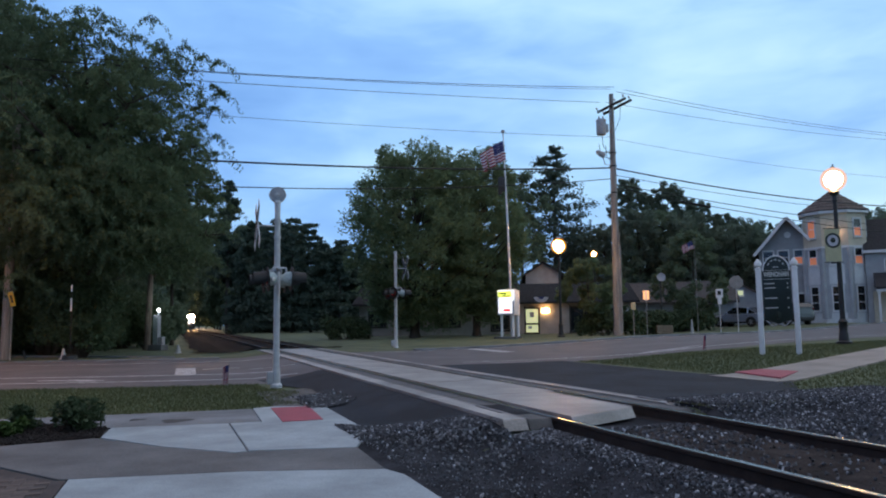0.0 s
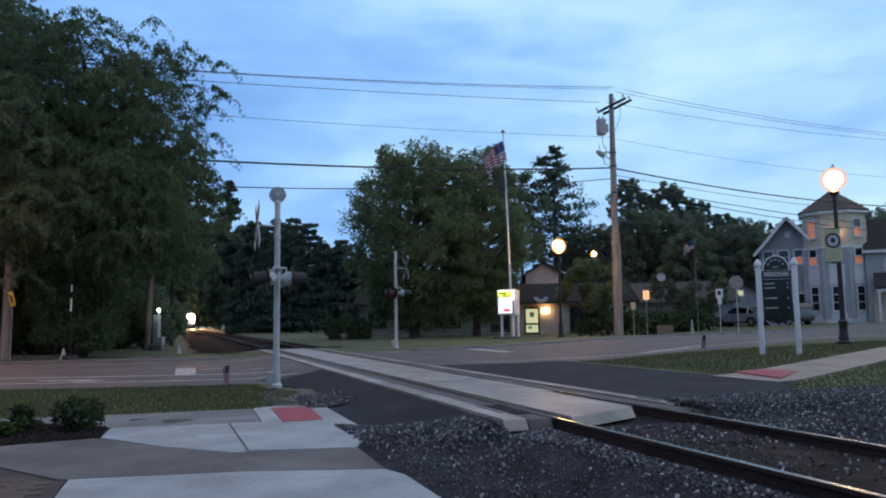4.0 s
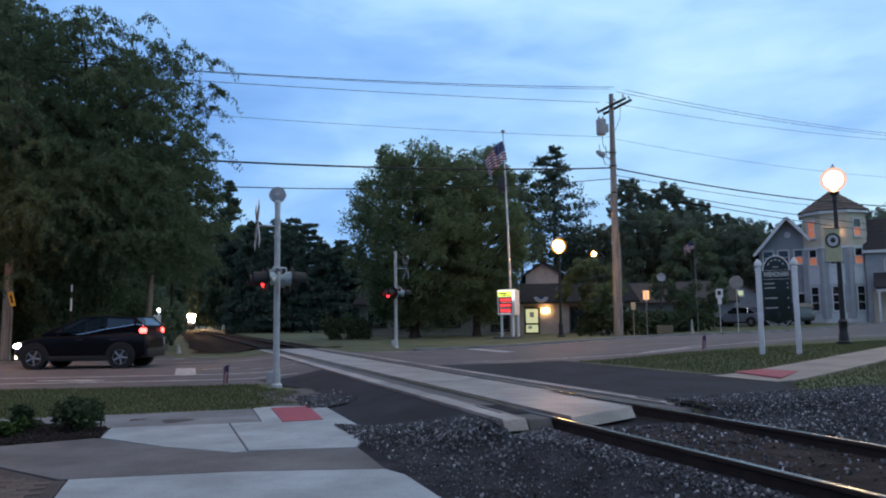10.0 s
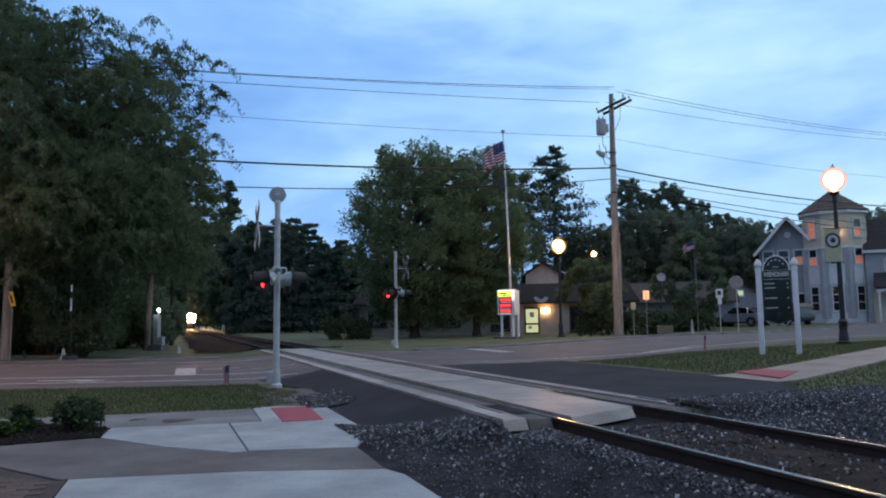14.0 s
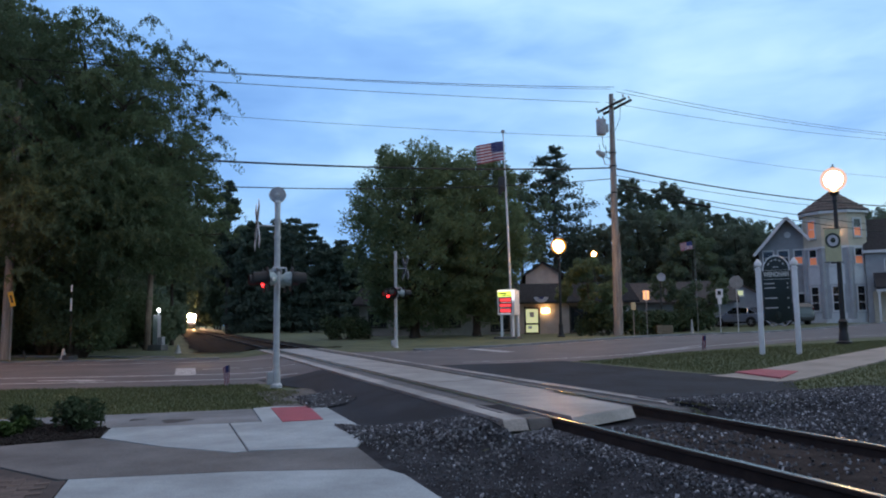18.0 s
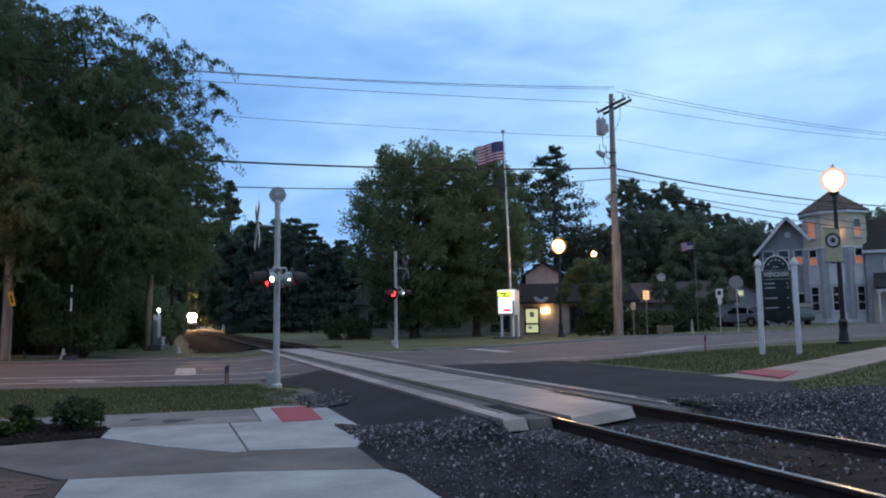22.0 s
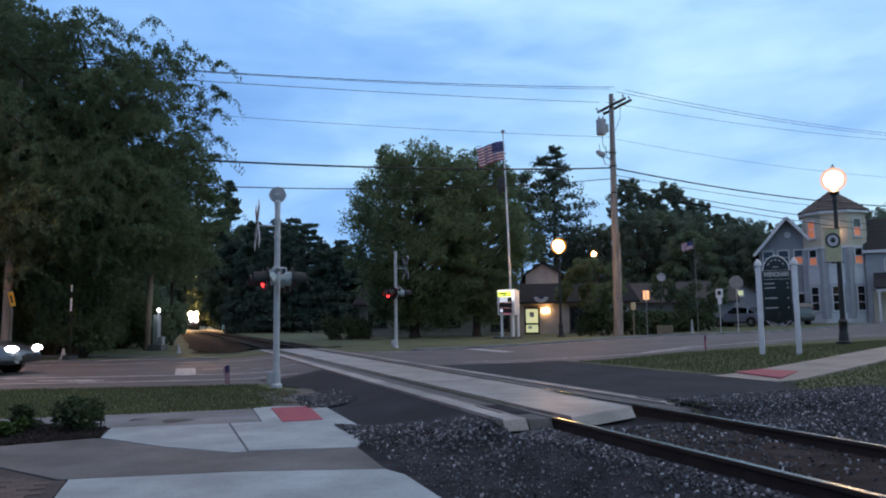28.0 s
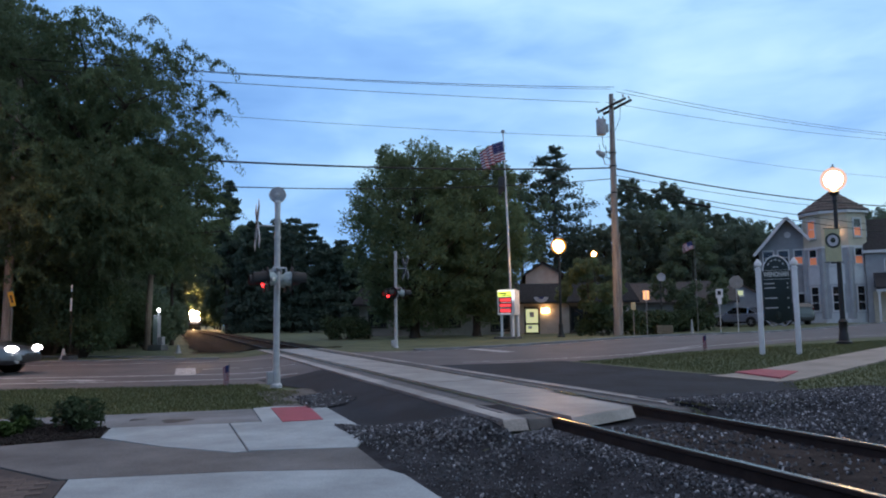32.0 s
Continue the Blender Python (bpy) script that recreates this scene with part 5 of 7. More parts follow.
def window(parent, x, y, z, w, h, turn, lit=None, panes=2, curtain=False, frame_mat=None):
    """A window proud of the wall: frame, sill, panes and glazing bars. Faces local -y."""
    fm = frame_mat or M_TRIM
    f = part("window", Shape().box((-w / 2 - 0.05, 0, 0), (0.10, 0.09, h + 0.2)).box((w / 2 + 0.05, 0, 0), (0.10, 0.09, h + 0.2)).box((0, 0, h / 2 + 0.05), (w, 0.09, 0.10)).box((0, 0, -h / 2 - 0.05), (w, 0.09, 0.10)), fm, parent, smooth=0, m=pose(x, y, z, 0, 0, turn))
    part("window_sill", Shape().box((0, -0.05, -h / 2 - 0.12), (w + 0.28, 0.14, 0.05)), fm, f, smooth=0)
    ph = h / panes
    for i in range(panes):
        zc = -h / 2 + ph * (i + 0.5)
        part("pane", Shape().box((0, 0.02, zc), (w - 0.02, 0.02, ph - 0.05)), (lit if lit and not (curtain and i == panes - 1) else M_GLASS_DARK), f, smooth=0)
        if i:
            part("glazing_bar", Shape().box((0, -0.01, -h / 2 + ph * i), (w, 0.05, 0.06)), fm, f, smooth=0)
    return f


def siding(parent, x0, x1, z0, z1, y, mats, step=0.16, gable=None, turn_m=None):
    """Lapped boards on a wall that faces local -y; gable: (apex_x, apex_z) narrows them."""
    n = int((z1 - z0) / step)
    for i in range(n):
        za, zb = z0 + i * step, z0 + (i + 1) * step
        a, b = x0, x1
        if gable:
            u = max(0.0, (zb - gable[2]) / (gable[1] - gable[2]))
            a, b = x0 + (gable[0] - x0) * u, x1 + (gable[0] - x1) * u
            if b - a < 0.2:
                break
        sh = Shape()
        sh.face([(a, y - 0.035, za), (b, y - 0.035, za), (b, y - 0.012, zb), (a, y - 0.012, zb)])
        sh.face([(a, y, za), (b, y, za), (b, y - 0.035, za), (a, y - 0.035, za)])
        part("siding_board", sh, mats, parent, smooth=0, m=turn_m)


def tower_house():
    """Grey house with an eight-sided corner tower and a gabled wing, across the street."""
    cx, cy, z0 = 33.2, 62.0, 0.45
    t = thing("tower_house", pose(cx, cy, z0, 0, 0, -27), "grey three-storey house with an octagonal cream-topped tower", "house")
    R = 2.32 / math.cos(math.pi / 8)
    r = 2.32
    ang = [math.pi / 8 + k * math.pi / 4 for k in range(8)]
    corner = [(R * math.cos(a), R * math.sin(a)) for a in ang]
    part("tower_wall", Shape().prism(corner, -0.6, 6.3), M_SIDING, t, "grey lower tower wall", smooth=0)
    part("tower_top", Shape().prism([(x * 1.006, y * 1.006) for x, y in corner], 6.3, 9.1), M_CREAM, t, "cream upper tower storey", smooth=0)
    part("belt_course", Shape().prism([(x * 1.03, y * 1.03) for x, y in corner], 6.22, 6.40), M_TRIM, t, smooth=0)
    part("plinth", Shape().prism([(x * 1.02, y * 1.02) for x, y in corner], -0.6, 0.45), M_TRIM, t, smooth=0)
    part("eave", Shape().prism([(x * 1.12, y * 1.12) for x, y in corner], 9.1, 9.32), M_TRIM, t, smooth=0)
    # roof: eight slopes
    roof = part("tower_roof", Shape().prism([(x * 1.14, y * 1.14) for x, y in corner], 9.32, 9.38), M_SHINGLE, t, "brown shingled pyramid roof", smooth=0)
    for k in range(8):
        a, b = corner[k], corner[(k + 1) % 8]
        for i in range(7):
            u, v = i / 7, (i + 1) / 7
            f = lambda p, q, dz: (p[0] * 1.14 * (1 - q), p[1] * 1.14 * (1 - q), 9.38 + 2.0 * q + dz)
            sh = Shape().face([f(a, u, 0.05), f(b, u, 0.05), f(b, v, 0.0), f(a, v, 0.0)]).face([f(a, u, 0.0), f(b, u, 0.0), f(b, u, 0.05), f(a, u, 0.05)])
            part("shingle_course", sh, M_SHINGLE, roof, smooth=0)
    part("roof_ball", Shape().lathe([(0.05, 0), (0.04, 0.25), (0.09, 0.33), (0.05, 0.42), (0.0, 0.45)], 10, origin=(0, 0, 11.3)), M_TRIM, t)
    # corner boards, windows and white panels face by face
    for k in range(8):
        x, y = corner[k]
        part("corner_board", Shape().tube([(x * 1.004, y * 1.004, 0.4), (x * 1.004, y * 1.004, 6.25)], [0.17, 0.17], 8), M_SIDING, t, smooth=0)
    for k in range(8):
        a = k * math.pi / 4
        fx, fy = math.cos(a), math.sin(a)
        turn = math.degrees(a) + 90
        if fy > 0.3:
            continue
        part("white_panel", Shape().box((0, 0, 0), (1.15, 0.06, 1.6)), M_TRIM, t, smooth=0, m=pose(fx * (r + 0.02), fy * (r + 0.02), 4.05, 0, 0, turn))
        part("white_panel", Shape().box((0, 0, 0), (1.15, 0.06, 0.75)), M_TRIM, t, smooth=0, m=pose(fx * (r + 0.02), fy * (r + 0.02), 0.55, 0, 0, turn))
        window(t, fx * (r + 0.03), fy * (r + 0.03), 2.10, 0.74, 1.95, turn, None, 3)
        window(t, fx * (r + 0.03), fy * (r + 0.03), 5.55, 0.74, 1.25, turn, G_WARM if k in (5, 7) else None, 2, curtain=True)
        if k in (5, 7, 4, 0):
            window(t, fx * (r + 0.05), fy * (r + 0.05), 7.9, 0.70, 1.4, turn, G_WARM if k in (5, 7) else None, 2, curtain=(k != 5))
    # gabled wing on the side
    wing = part("wing_wall", Shape().box((-3.55, 2.4, 2.9), (4.7, 6.0, 7.0)), M_SIDING_DARK, t, "blue-grey gabled wing", smooth=0)
    wx0, wx1, wy = -5.9, -1.2, -0.6
    ax, az = -3.55, 9.0
    for yy in (wy + 0.06, wy + 5.94):
        f = [(wx0, 6.3), (wx1, 6.3), (ax, az)]
        g = Shape().face([(x, yy - 0.06, z) for x, z in f]).face([(x, yy + 0.06, z) for x, z in f][::-1])
        part("gable_wall", g, M_SIDING_DARK, t, smooth=0)
    siding(t, wx0, wx1, -0.4, 6.3, wy, M_SIDING_DARK, 0.24)
    siding(t, wx0, wx1, 6.3, 9.0, wy, M_SIDING_DARK, 0.24, gable=(ax, az, 6.3))
    for p, q in (((wx0 - 0.35, 5.95), (ax, az + 0.12)), ((wx1 + 0.35, 5.95), (ax, az + 0.12))):
        d = Vector((q[0] - p[0], 0, q[1] - p[1]))
        ln = d.length
        m = Matrix.Translation(((p[0] + q[0]) / 2, wy + 2.7, (p[1] + q[1]) / 2)) @ Matrix.Rotation(-math.atan2(d.z, d.x), 4, "Y")
        part("wing_roof", Shape().box((0, 0, 0.04), (ln, 7.0, 0.12)), M_SHINGLE_DARK, t, "dark shingled roof slope", smooth=0, m=m)
        part("barge_board", Shape().box((0, -3.55, 0), (ln, 0.08, 0.24)), M_TRIM, t, smooth=0, m=m)
    part("gable_vent", Shape().prism([(0.28 * math.cos(i * math.pi / 4 + 0.39), 0.28 * math.sin(i * math.pi / 4 + 0.39)) for i in range(8)], 0, 0.06), M_TRIM, t, smooth=0, m=pose(ax, wy - 0.03, 7.7, 90))
    for i, xx in enumerate((-5.15, -3.95, -2.7)):
        window(t, xx, wy - 0.05, 5.75, 0.75, 1.15, 0, G_WARM if i == 2 else None, 2, curtain=True)
    window(t, -2.9, wy - 0.05, 2.1, 0.8, 1.0, 0, None, 1)
    window(t, -5.0, wy - 0.05, 1.8, 0.9, 1.3, 0, None, 2)
    # wing running away to the other side, with porch
    part("east_wing", Shape().box((6.2, 1.4, 2.6), (8.2, 6.0, 6.6)), M_SIDING, t, "grey rear wing", smooth=0)
    part("east_roof", Shape().face([(2.0, -1.9, 5.9), (10.5, -1.9, 5.9), (10.5, 1.4, 8.8), (2.0, 1.4, 8.8)]).face([(2.0, 4.7, 5.9), (2.0, 1.4, 8.8), (10.5, 1.4, 8.8), (10.5, 4.7, 5.9)]).face([(2.0, -1.9, 5.9), (2.0, 1.4, 8.8), (2.0, 4.7, 5.9)]).face([(10.5, -1.9, 5.9), (10.5, 4.7, 5.9), (10.5, 1.4, 8.8)]), M_SHINGLE_DARK, t, "dark shingled rear roof", smooth=0)
    part("fascia", Shape().box((6.2, -1.92, 5.82), (8.6, 0.08, 0.22)), M_TRIM, t, smooth=0)
    window(t, 4.6, -1.68, 4.75, 2.2, 0.75, 0, None, 1)
    part("porch_roof", Shape().face([(2.6, -3.6, 2.9), (10.5, -3.6, 2.9), (10.5, -1.6, 4.1), (2.6, -1.6, 4.1)]).face([(2.6, -3.6, 2.9), (2.6, -1.6, 4.1), (2.6, -1.6, 2.9)]).face([(2.6, -3.6, 2.72), (10.5, -3.6, 2.72), (10.5, -3.6, 2.9), (2.6, -3.6, 2.9)]), M_SHINGLE_DARK, t, "dark porch roof", smooth=0)
    part("porch_beam", Shape().box((6.5, -3.5, 2.62), (7.8, 0.16, 0.2)), M_TRIM, t, smooth=0)
    for xx in (2.8, 5.3, 8.0):
        part("porch_post", Shape().box((xx, -3.5, 1.2), (0.16, 0.16, 2.8)), M_TRIM, t, smooth=0)
    part("porch_back", Shape().box((6.3, -1.72, 1.3), (7.6, 0.1, 2.6)), M_CREAM, t, smooth=0)
    part("lit_door", Shape().box((4.55, -1.80, 1.15), (0.95, 0.06, 2.1)), G_YELLOW, t, "lit yellow doorway", smooth=0)
    lamp = part("wall_lamp", Shape().lathe([(0.0, -0.16), (0.10, -0.12), (0.12, 0.05), (0.06, 0.14), (0.0, 0.16)], 10), glow("lantern_light", (1.0, 0.60, 0.32), 22.0), t, "lit wall lantern", m=pose(0.1, -r - 0.25, 7.5))
    return t


tower_house()
bn = thing("banner_sign", pose(12.02, 21.9, 0), "yellow-green banner with a round crest hung on the lamp post", "banner")
part("banner_cloth", Shape().box((-0.34, 0, 3.18), (0.48, 0.015, 0.98)), M_BANNER, bn, smooth=0)
part("banner_arm", Shape().tube([(-0.6, 0, 3.69), (-0.06, 0, 3.69)], [0.014, 0.014], 6), M_BLACK, bn)
part("banner_arm", Shape().tube([(-0.6, 0, 2.67), (-0.06, 0, 2.67)], [0.014, 0.014], 6), M_BLACK, bn)
part("crest_ring", Shape().lathe([(0.17, 0), (0.23, 0), (0.23, 0.008), (0.17, 0.008)], 24, origin=(-0.34, -0.012, 3.32), turn=disc_turn((0, -1, 0))), M_DARK_GREEN, bn)
part("crest_field", Shape().lathe([(0.0, 0), (0.17, 0), (0.17, 0.006), (0.0, 0.006)], 24, origin=(-0.34, -0.010, 3.32), turn=disc_turn((0, -1, 0))), M_CLOTH, bn)
part("crest_figure", Shape().lathe([(0.0, 0), (0.085, 0), (0.085, 0.006), (0.0, 0.006)], 6, origin=(-0.34, -0.018, 3.33), turn=disc_turn((0, -1, 0))), M_DARK_GREEN, bn)


def shop():
    """Low building behind the maple: dark mansard roof, glazed door, lit wall lamp, gable behind."""
    t = thing("shop_building", pose(3.0, 58.0, 0.05, 0, 0, -4), "low pale rendered shop with a dark mansard roof", "shop")
    x0, x1, zt = -9.6, 11.5, 2.55
    part("front_wall", Shape().box(((x0 + 3.3) / 2, 0.15, zt / 2), (3.3 - x0, 0.3, zt + 0.2)).box(((4.5 + x1) / 2, 0.15, zt / 2), (x1 - 4.5, 0.3, zt + 0.2)).box((3.9, 0.15, zt - 0.2), (1.2, 0.3, 0.4)), M_PLASTER, t, smooth=0)
    part("side_wall", Shape().box((x0, 5, zt / 2), (0.3, 10, zt + 0.2)), M_PLASTER, t, smooth=0)
    part("side_wall", Shape().box((x1, 5, zt / 2), (0.3, 10, zt + 0.2)), M_PLASTER, t, smooth=0)
    sh = Shape()
    sh.face([(x0 - 0.6, -0.7, zt - 0.05), (x1 + 0.6, -0.7, zt - 0.05), (x1, 0.6, zt + 1.4), (x0, 0.6, zt + 1.4)])
    sh.face([(x0, 0.6, zt + 1.4), (x1, 0.6, zt + 1.4), (x1, 10, zt + 1.7), (x0, 10, zt + 1.7)])
    sh.face([(x0 - 0.6, -0.7, zt - 0.05), (x0 - 0.6, -0.7, zt - 0.2), (x1 + 0.6, -0.7, zt - 0.2), (x1 + 0.6, -0.7, zt - 0.05)])
    sh.face([(x0 - 0.6, -0.7, zt - 0.2), (x0 - 0.6, 0.2, zt - 0.2), (x1 + 0.6, 0.2, zt - 0.2), (x1 + 0.6, -0.7, zt - 0.2)])
    sh.face([(x1 + 0.6, -0.7, zt - 0.05), (x1 + 0.6, 10, zt - 0.05), (x1, 10, zt + 1.7), (x1, 0.6, zt + 1.4)])
    part("mansard_roof", sh, M_SHINGLE_DARK, t, "dark shingled mansard roof", smooth=0)
    # door
    d = part("door", Shape().box((3.36, 0.1, 1.02), (0.14, 0.1, 2.04)).box((4.44, 0.1, 1.02), (0.14, 0.1, 2.04)).box((3.9, 0.1, 2.0), (1.0, 0.1, 0.12)).box((3.9, 0.1, 0.78), (1.0, 0.1, 0.14)).box((3.9, 0.1, 0.06), (1.0, 0.1, 0.12)), M_TIMBER, t, "dark framed glazed door", smooth=0)
    part("door_pane", Shape().box((3.9, 0.12, 1.40), (0.94, 0.03, 1.1)), G_DOOR, d, smooth=0)
    part("door_pane", Shape().box((3.9, 0.12, 0.42), (0.94, 0.03, 0.6)), G_DOOR, d, smooth=0)
    part("notice", Shape().box((3.9, 0.09, 1.5), (0.36, 0.01, 0.42)), M_HOUSING, d, smooth=0)
    part("notice", Shape().box((3.75, 0.09, 0.5), (0.3, 0.01, 0.2)), M_HOUSING, d, smooth=0)
    part("wall_lamp", Shape().box((4.95, -0.12, 1.80), (0.55, 0.2, 0.32)), glow("wall_lamp_light", (1.0, 0.56, 0.22), 25.0), t, "lit amber wall lamp", bevel=0.05)
    for xx, w, h, z in ((-8.3, 1.3, 1.1, 1.3), (-5.6, 1.6, 1.2, 1.3), (-2.6, 1.6, 1.2, 1.3), (1.4, 1.3, 1.6, 1.15), (7.9, 2.0, 1.8, 1.1), (10.3, 1.0, 1.3, 1.3)):
        window(t, xx, -0.02, z, w, h, 0, None, 1, frame_mat=M_TIMBER)
    # half-round bunting under the eave
    for xx in (-6.7, 4.6, 9.9):
        b = Shape()
        n = 10
        b.face([(xx + 0.55 * math.cos(math.pi + math.pi * i / n), -0.76, zt + 0.30 + 0.55 * math.sin(math.pi + math.pi * i / n) * 0.8) for i in range(n + 1)])
        b.face([(xx + 0.55 * math.cos(math.pi + math.pi * i / n), -0.72, zt + 0.30 + 0.55 * math.sin(math.pi + math.pi * i / n) * 0.8) for i in range(n + 1)][::-1])
        bo = part("bunting", b, M_CLOTH, t, "white and blue half-round bunting", smooth=0)
        part("bunting_centre", Shape().face([(xx + 0.22 * math.cos(math.pi + math.pi * i / n), -0.775, zt + 0.30 + 0.22 * math.sin(math.pi + math.pi * i / n) * 0.8) for i in range(n + 1)]), M_BLUE, bo, smooth=0)
    return t


shop()


def gable_house(x, y, z, w, eave, apex, depth, label, wall_mat, roof_mat, rz, timber=False, windows=()):
    t = thing("house", pose(x, y, z, 0, 0, rz), label, "house")
    sh = Shape()
    out = [(-w / 2, -0.5), (w / 2, -0.5), (w / 2, eave), (0, apex), (-w / 2, eave)]
    for yy, fl in ((0, 1), (depth, -1)):
        f = [(a, yy, b) for a, b in out]
        sh.face(f if fl > 0 else f[::-1])
    for (a, b), (c, d) in (((-w / 2, -0.5), (-w / 2, eave)), ((w / 2, -0.5), (w / 2, eave))):
        sh.face([(a, 0, b), (a, depth, b), (c, depth, d), (c, 0, d)])
    part("wall", sh, wall_mat, t, smooth=0)
    for sx in (-1, 1):
        r = Shape()
        p0, p1 = (sx * (w / 2 + 0.4), eave - 0.4 * (apex - eave) / (w / 2)), (0, apex + 0.03)
        f = [(p0[0], -0.4, p0[1]), (p1[0], -0.4, p1[1]), (p1[0], depth + 0.4, p1[1]), (p0[0], depth + 0.4, p0[1])]
        r.face(f).face([(a, b, c + 0.16) for a, b, c in f][::-1])
        r.face([f[0], (f[0][0], f[0][1], f[0][2] + 0.16), (f[1][0], f[1][1], f[1][2] + 0.16), f[1]])
        r.face([f[0], f[3], (f[3][0], f[3][1], f[3][2] + 0.16), (f[0][0], f[0][1], f[0][2] + 0.16)])
        part("roof", r, roof_mat, t, smooth=0)
    if timber:
        part("timber_post", Shape().box((0, -0.04, (eave + apex) / 2), (0.22, 0.08, apex - eave)), M_TIMBER, t, smooth=0)
        for sx in (-1, 1):
            part("timber_brace", Shape().box((0, 0, 0), (1.5, 0.08, 0.2)), M_TIMBER, t, smooth=0, m=pose(sx * 0.6, -0.05, apex - 1.0, 0, sx * 35))
    for a, b, c, d, lit in windows:
        window(t, a, -0.05, b, c, d, 0, lit, 1)
    return t


gable_house(9.25, 68.0, 0, 3.2, 5.35, 6.35, 9, "pale gabled house behind the shop", M_PLASTER, M_SHINGLE_DARK, -6)
gable_house(24.6, 63.0, 0.2, 7.0, 2.3, 3.9, 11, "low dark bungalow under the trees", M_SIDING_DARK, M_ROOF_GREY, 72)
gable_house(26.0, 66.0, 0.3, 5.0, 2.6, 4.0, 7, "small grey garage with pale gable", M_SIDING, M_SHINGLE, -27, windows=((0.35, 3.0, 0.9, 0.45, G_DOOR),))

# ---- vehicles ----


def loft(sections, slot=0, shape=None):
    """Closed cross-sections (lists of points), first to last, with end caps."""
    sh = shape or Shape()
    sh.grid(sections, slot, close=True)
    sh.face(sections[0][::-1], slot)
    sh.face(sections[-1], slot)
    return sh


def car(name, m, label, paint, length, width, height, base, kind="suv", lit=True, brake=True, nose=None):
    """x forward, origin on the ground at the middle of the wheelbase."""
    t = thing(name, m, label, "car", "cars")
    w = width / 2
    rw = 0.325 if kind == "suv" else 0.32
    front, rear = base / 2 + 0.187 * length, -(length * 0.813 - base / 2)
    suv = kind == "suv"
    belt = height * (0.64 if suv else 0.635)
    hood = height * (0.60 if suv else 0.565)
    # lower body: station x, half width, low z, shoulder z, top z
    st = [(rear, 0.72, 0.42, 0.72, 0.80), (rear + 0.07, 0.90, 0.34, belt * 0.95, belt + (0.08 if suv else -0.03)), (rear + 0.45, 0.98, 0.24, belt * 0.98, belt + (0.11 if suv else 0.03)), (-base / 2, 1.0, 0.22, belt * 0.98, belt + (0.09 if suv else 0.03)), (0, 1.0, 0.22, belt * 0.95, belt), (base / 2 - 0.55, 1.0, 0.22, belt * 0.93, belt - 0.02), (base / 2 - 0.25, 1.0, 0.22, hood * 0.98, hood + 0.06), (base / 2 + 0.25, 0.97, 0.23, hood * 0.90, hood - 0.03), (front - 0.22, 0.88, 0.25, hood * 0.76, hood * 0.84), (front - 0.05, 0.72, 0.30, hood * 0.62, hood * 0.68), (front, 0.6, 0.34, hood * 0.52, hood * 0.56)]
    secs = []
    for x, k, lo, sh_z, top in st:
        ww = w * k
        half = [(0.0, lo), (ww * 0.80, lo), (ww * 0.97, lo + 0.10), (ww, lo + 0.3 * (sh_z - lo)), (ww * 0.985, lo + 0.75 * (sh_z - lo)), (ww * 0.955, sh_z), (ww * 0.84, top), (0.0, top + 0.025)]
        ring = [(x, y, z) for y, z in half] + [(x, -y, z) for y, z in half[1:-1]][::-1]
        secs.append(ring)
    part("body", loft(secs), paint, t, smooth=40)
    # cabin
    if suv:
        cab = [(rear + 0.10, belt + 0.23, belt + 0.25), (rear + 0.34, belt + 0.27, height * 0.955), (rear + 1.2, belt + 0.14, height * 0.995), (-0.15, belt + 0.03, height), (base / 2 - 1.15, belt - 0.01, height * 0.955), (base / 2 - 0.15, belt - 0.03, hood + 0.06)]
    else:
        cab = [(rear + 0.62, belt, belt + 0.03), (rear + 1.35, belt, height * 0.95), (-0.35, belt, height), (0.25, belt, height * 0.985), (base / 2 - 0.35, belt - 0.02, hood + 0.07)]
    secs = []
    for x, lo, top in cab:
        u = (top - lo) / (height - belt)
        wb, wt = w * 0.86, w * (0.86 - (0.10 if suv else 0.17) * u)
        secs.append([(x, wb, lo), (x, wt, top - 0.03 * u), (x, wt * 0.8, top), (x, 0, top + 0.015 * u), (x, -wt * 0.8, top), (x, -wt, top - 0.03 * u), (x, -wb, lo)])
    for k in range(len(secs) - 1):
        a, b = secs[k], secs[k + 1]
        if k in (0, len(secs) - 2):
            part("windscreen" if k else "rear_window", Shape().grid([a, b]), C_GLASS if k or not suv else M_GLASS_DARK, t, "tinted glass", smooth=40)
        else:
            for j in (0, 5):
                part("side_window", Shape().grid([a[j:j + 2], b[j:j + 2]]), M_GLASS_DARK if suv and k == 1 else C_GLASS, t, "tinted glass", smooth=40)
    if suv:
        for j in (0, 6):
            part("flank_panel", Shape().grid([[(s[j][0], s[j][1], belt - 0.06), s[j]] for s in secs]), paint, t, smooth=40)
        for x0 in (rear + 0.55, rear + 1.35):
            part("seat_row", Shape().box((x0, 0, belt + 0.02), (0.22, width * 0.66, 0.50)), M_PLASTIC, t, bevel=0.06)
        part("tailgate_panel", Shape().grid([[(p[0], p[1], belt), p] for p in (secs[0][0], secs[0][6])]), paint, t, smooth=40)
    roof = Shape()
    mid = secs[1:-1]
    roof.grid([[Vector(p) + Vector((0, 0, 0.012)) for p in s[1:6]] for s in mid])
    part("roof", roof, paint, t, smooth=40)
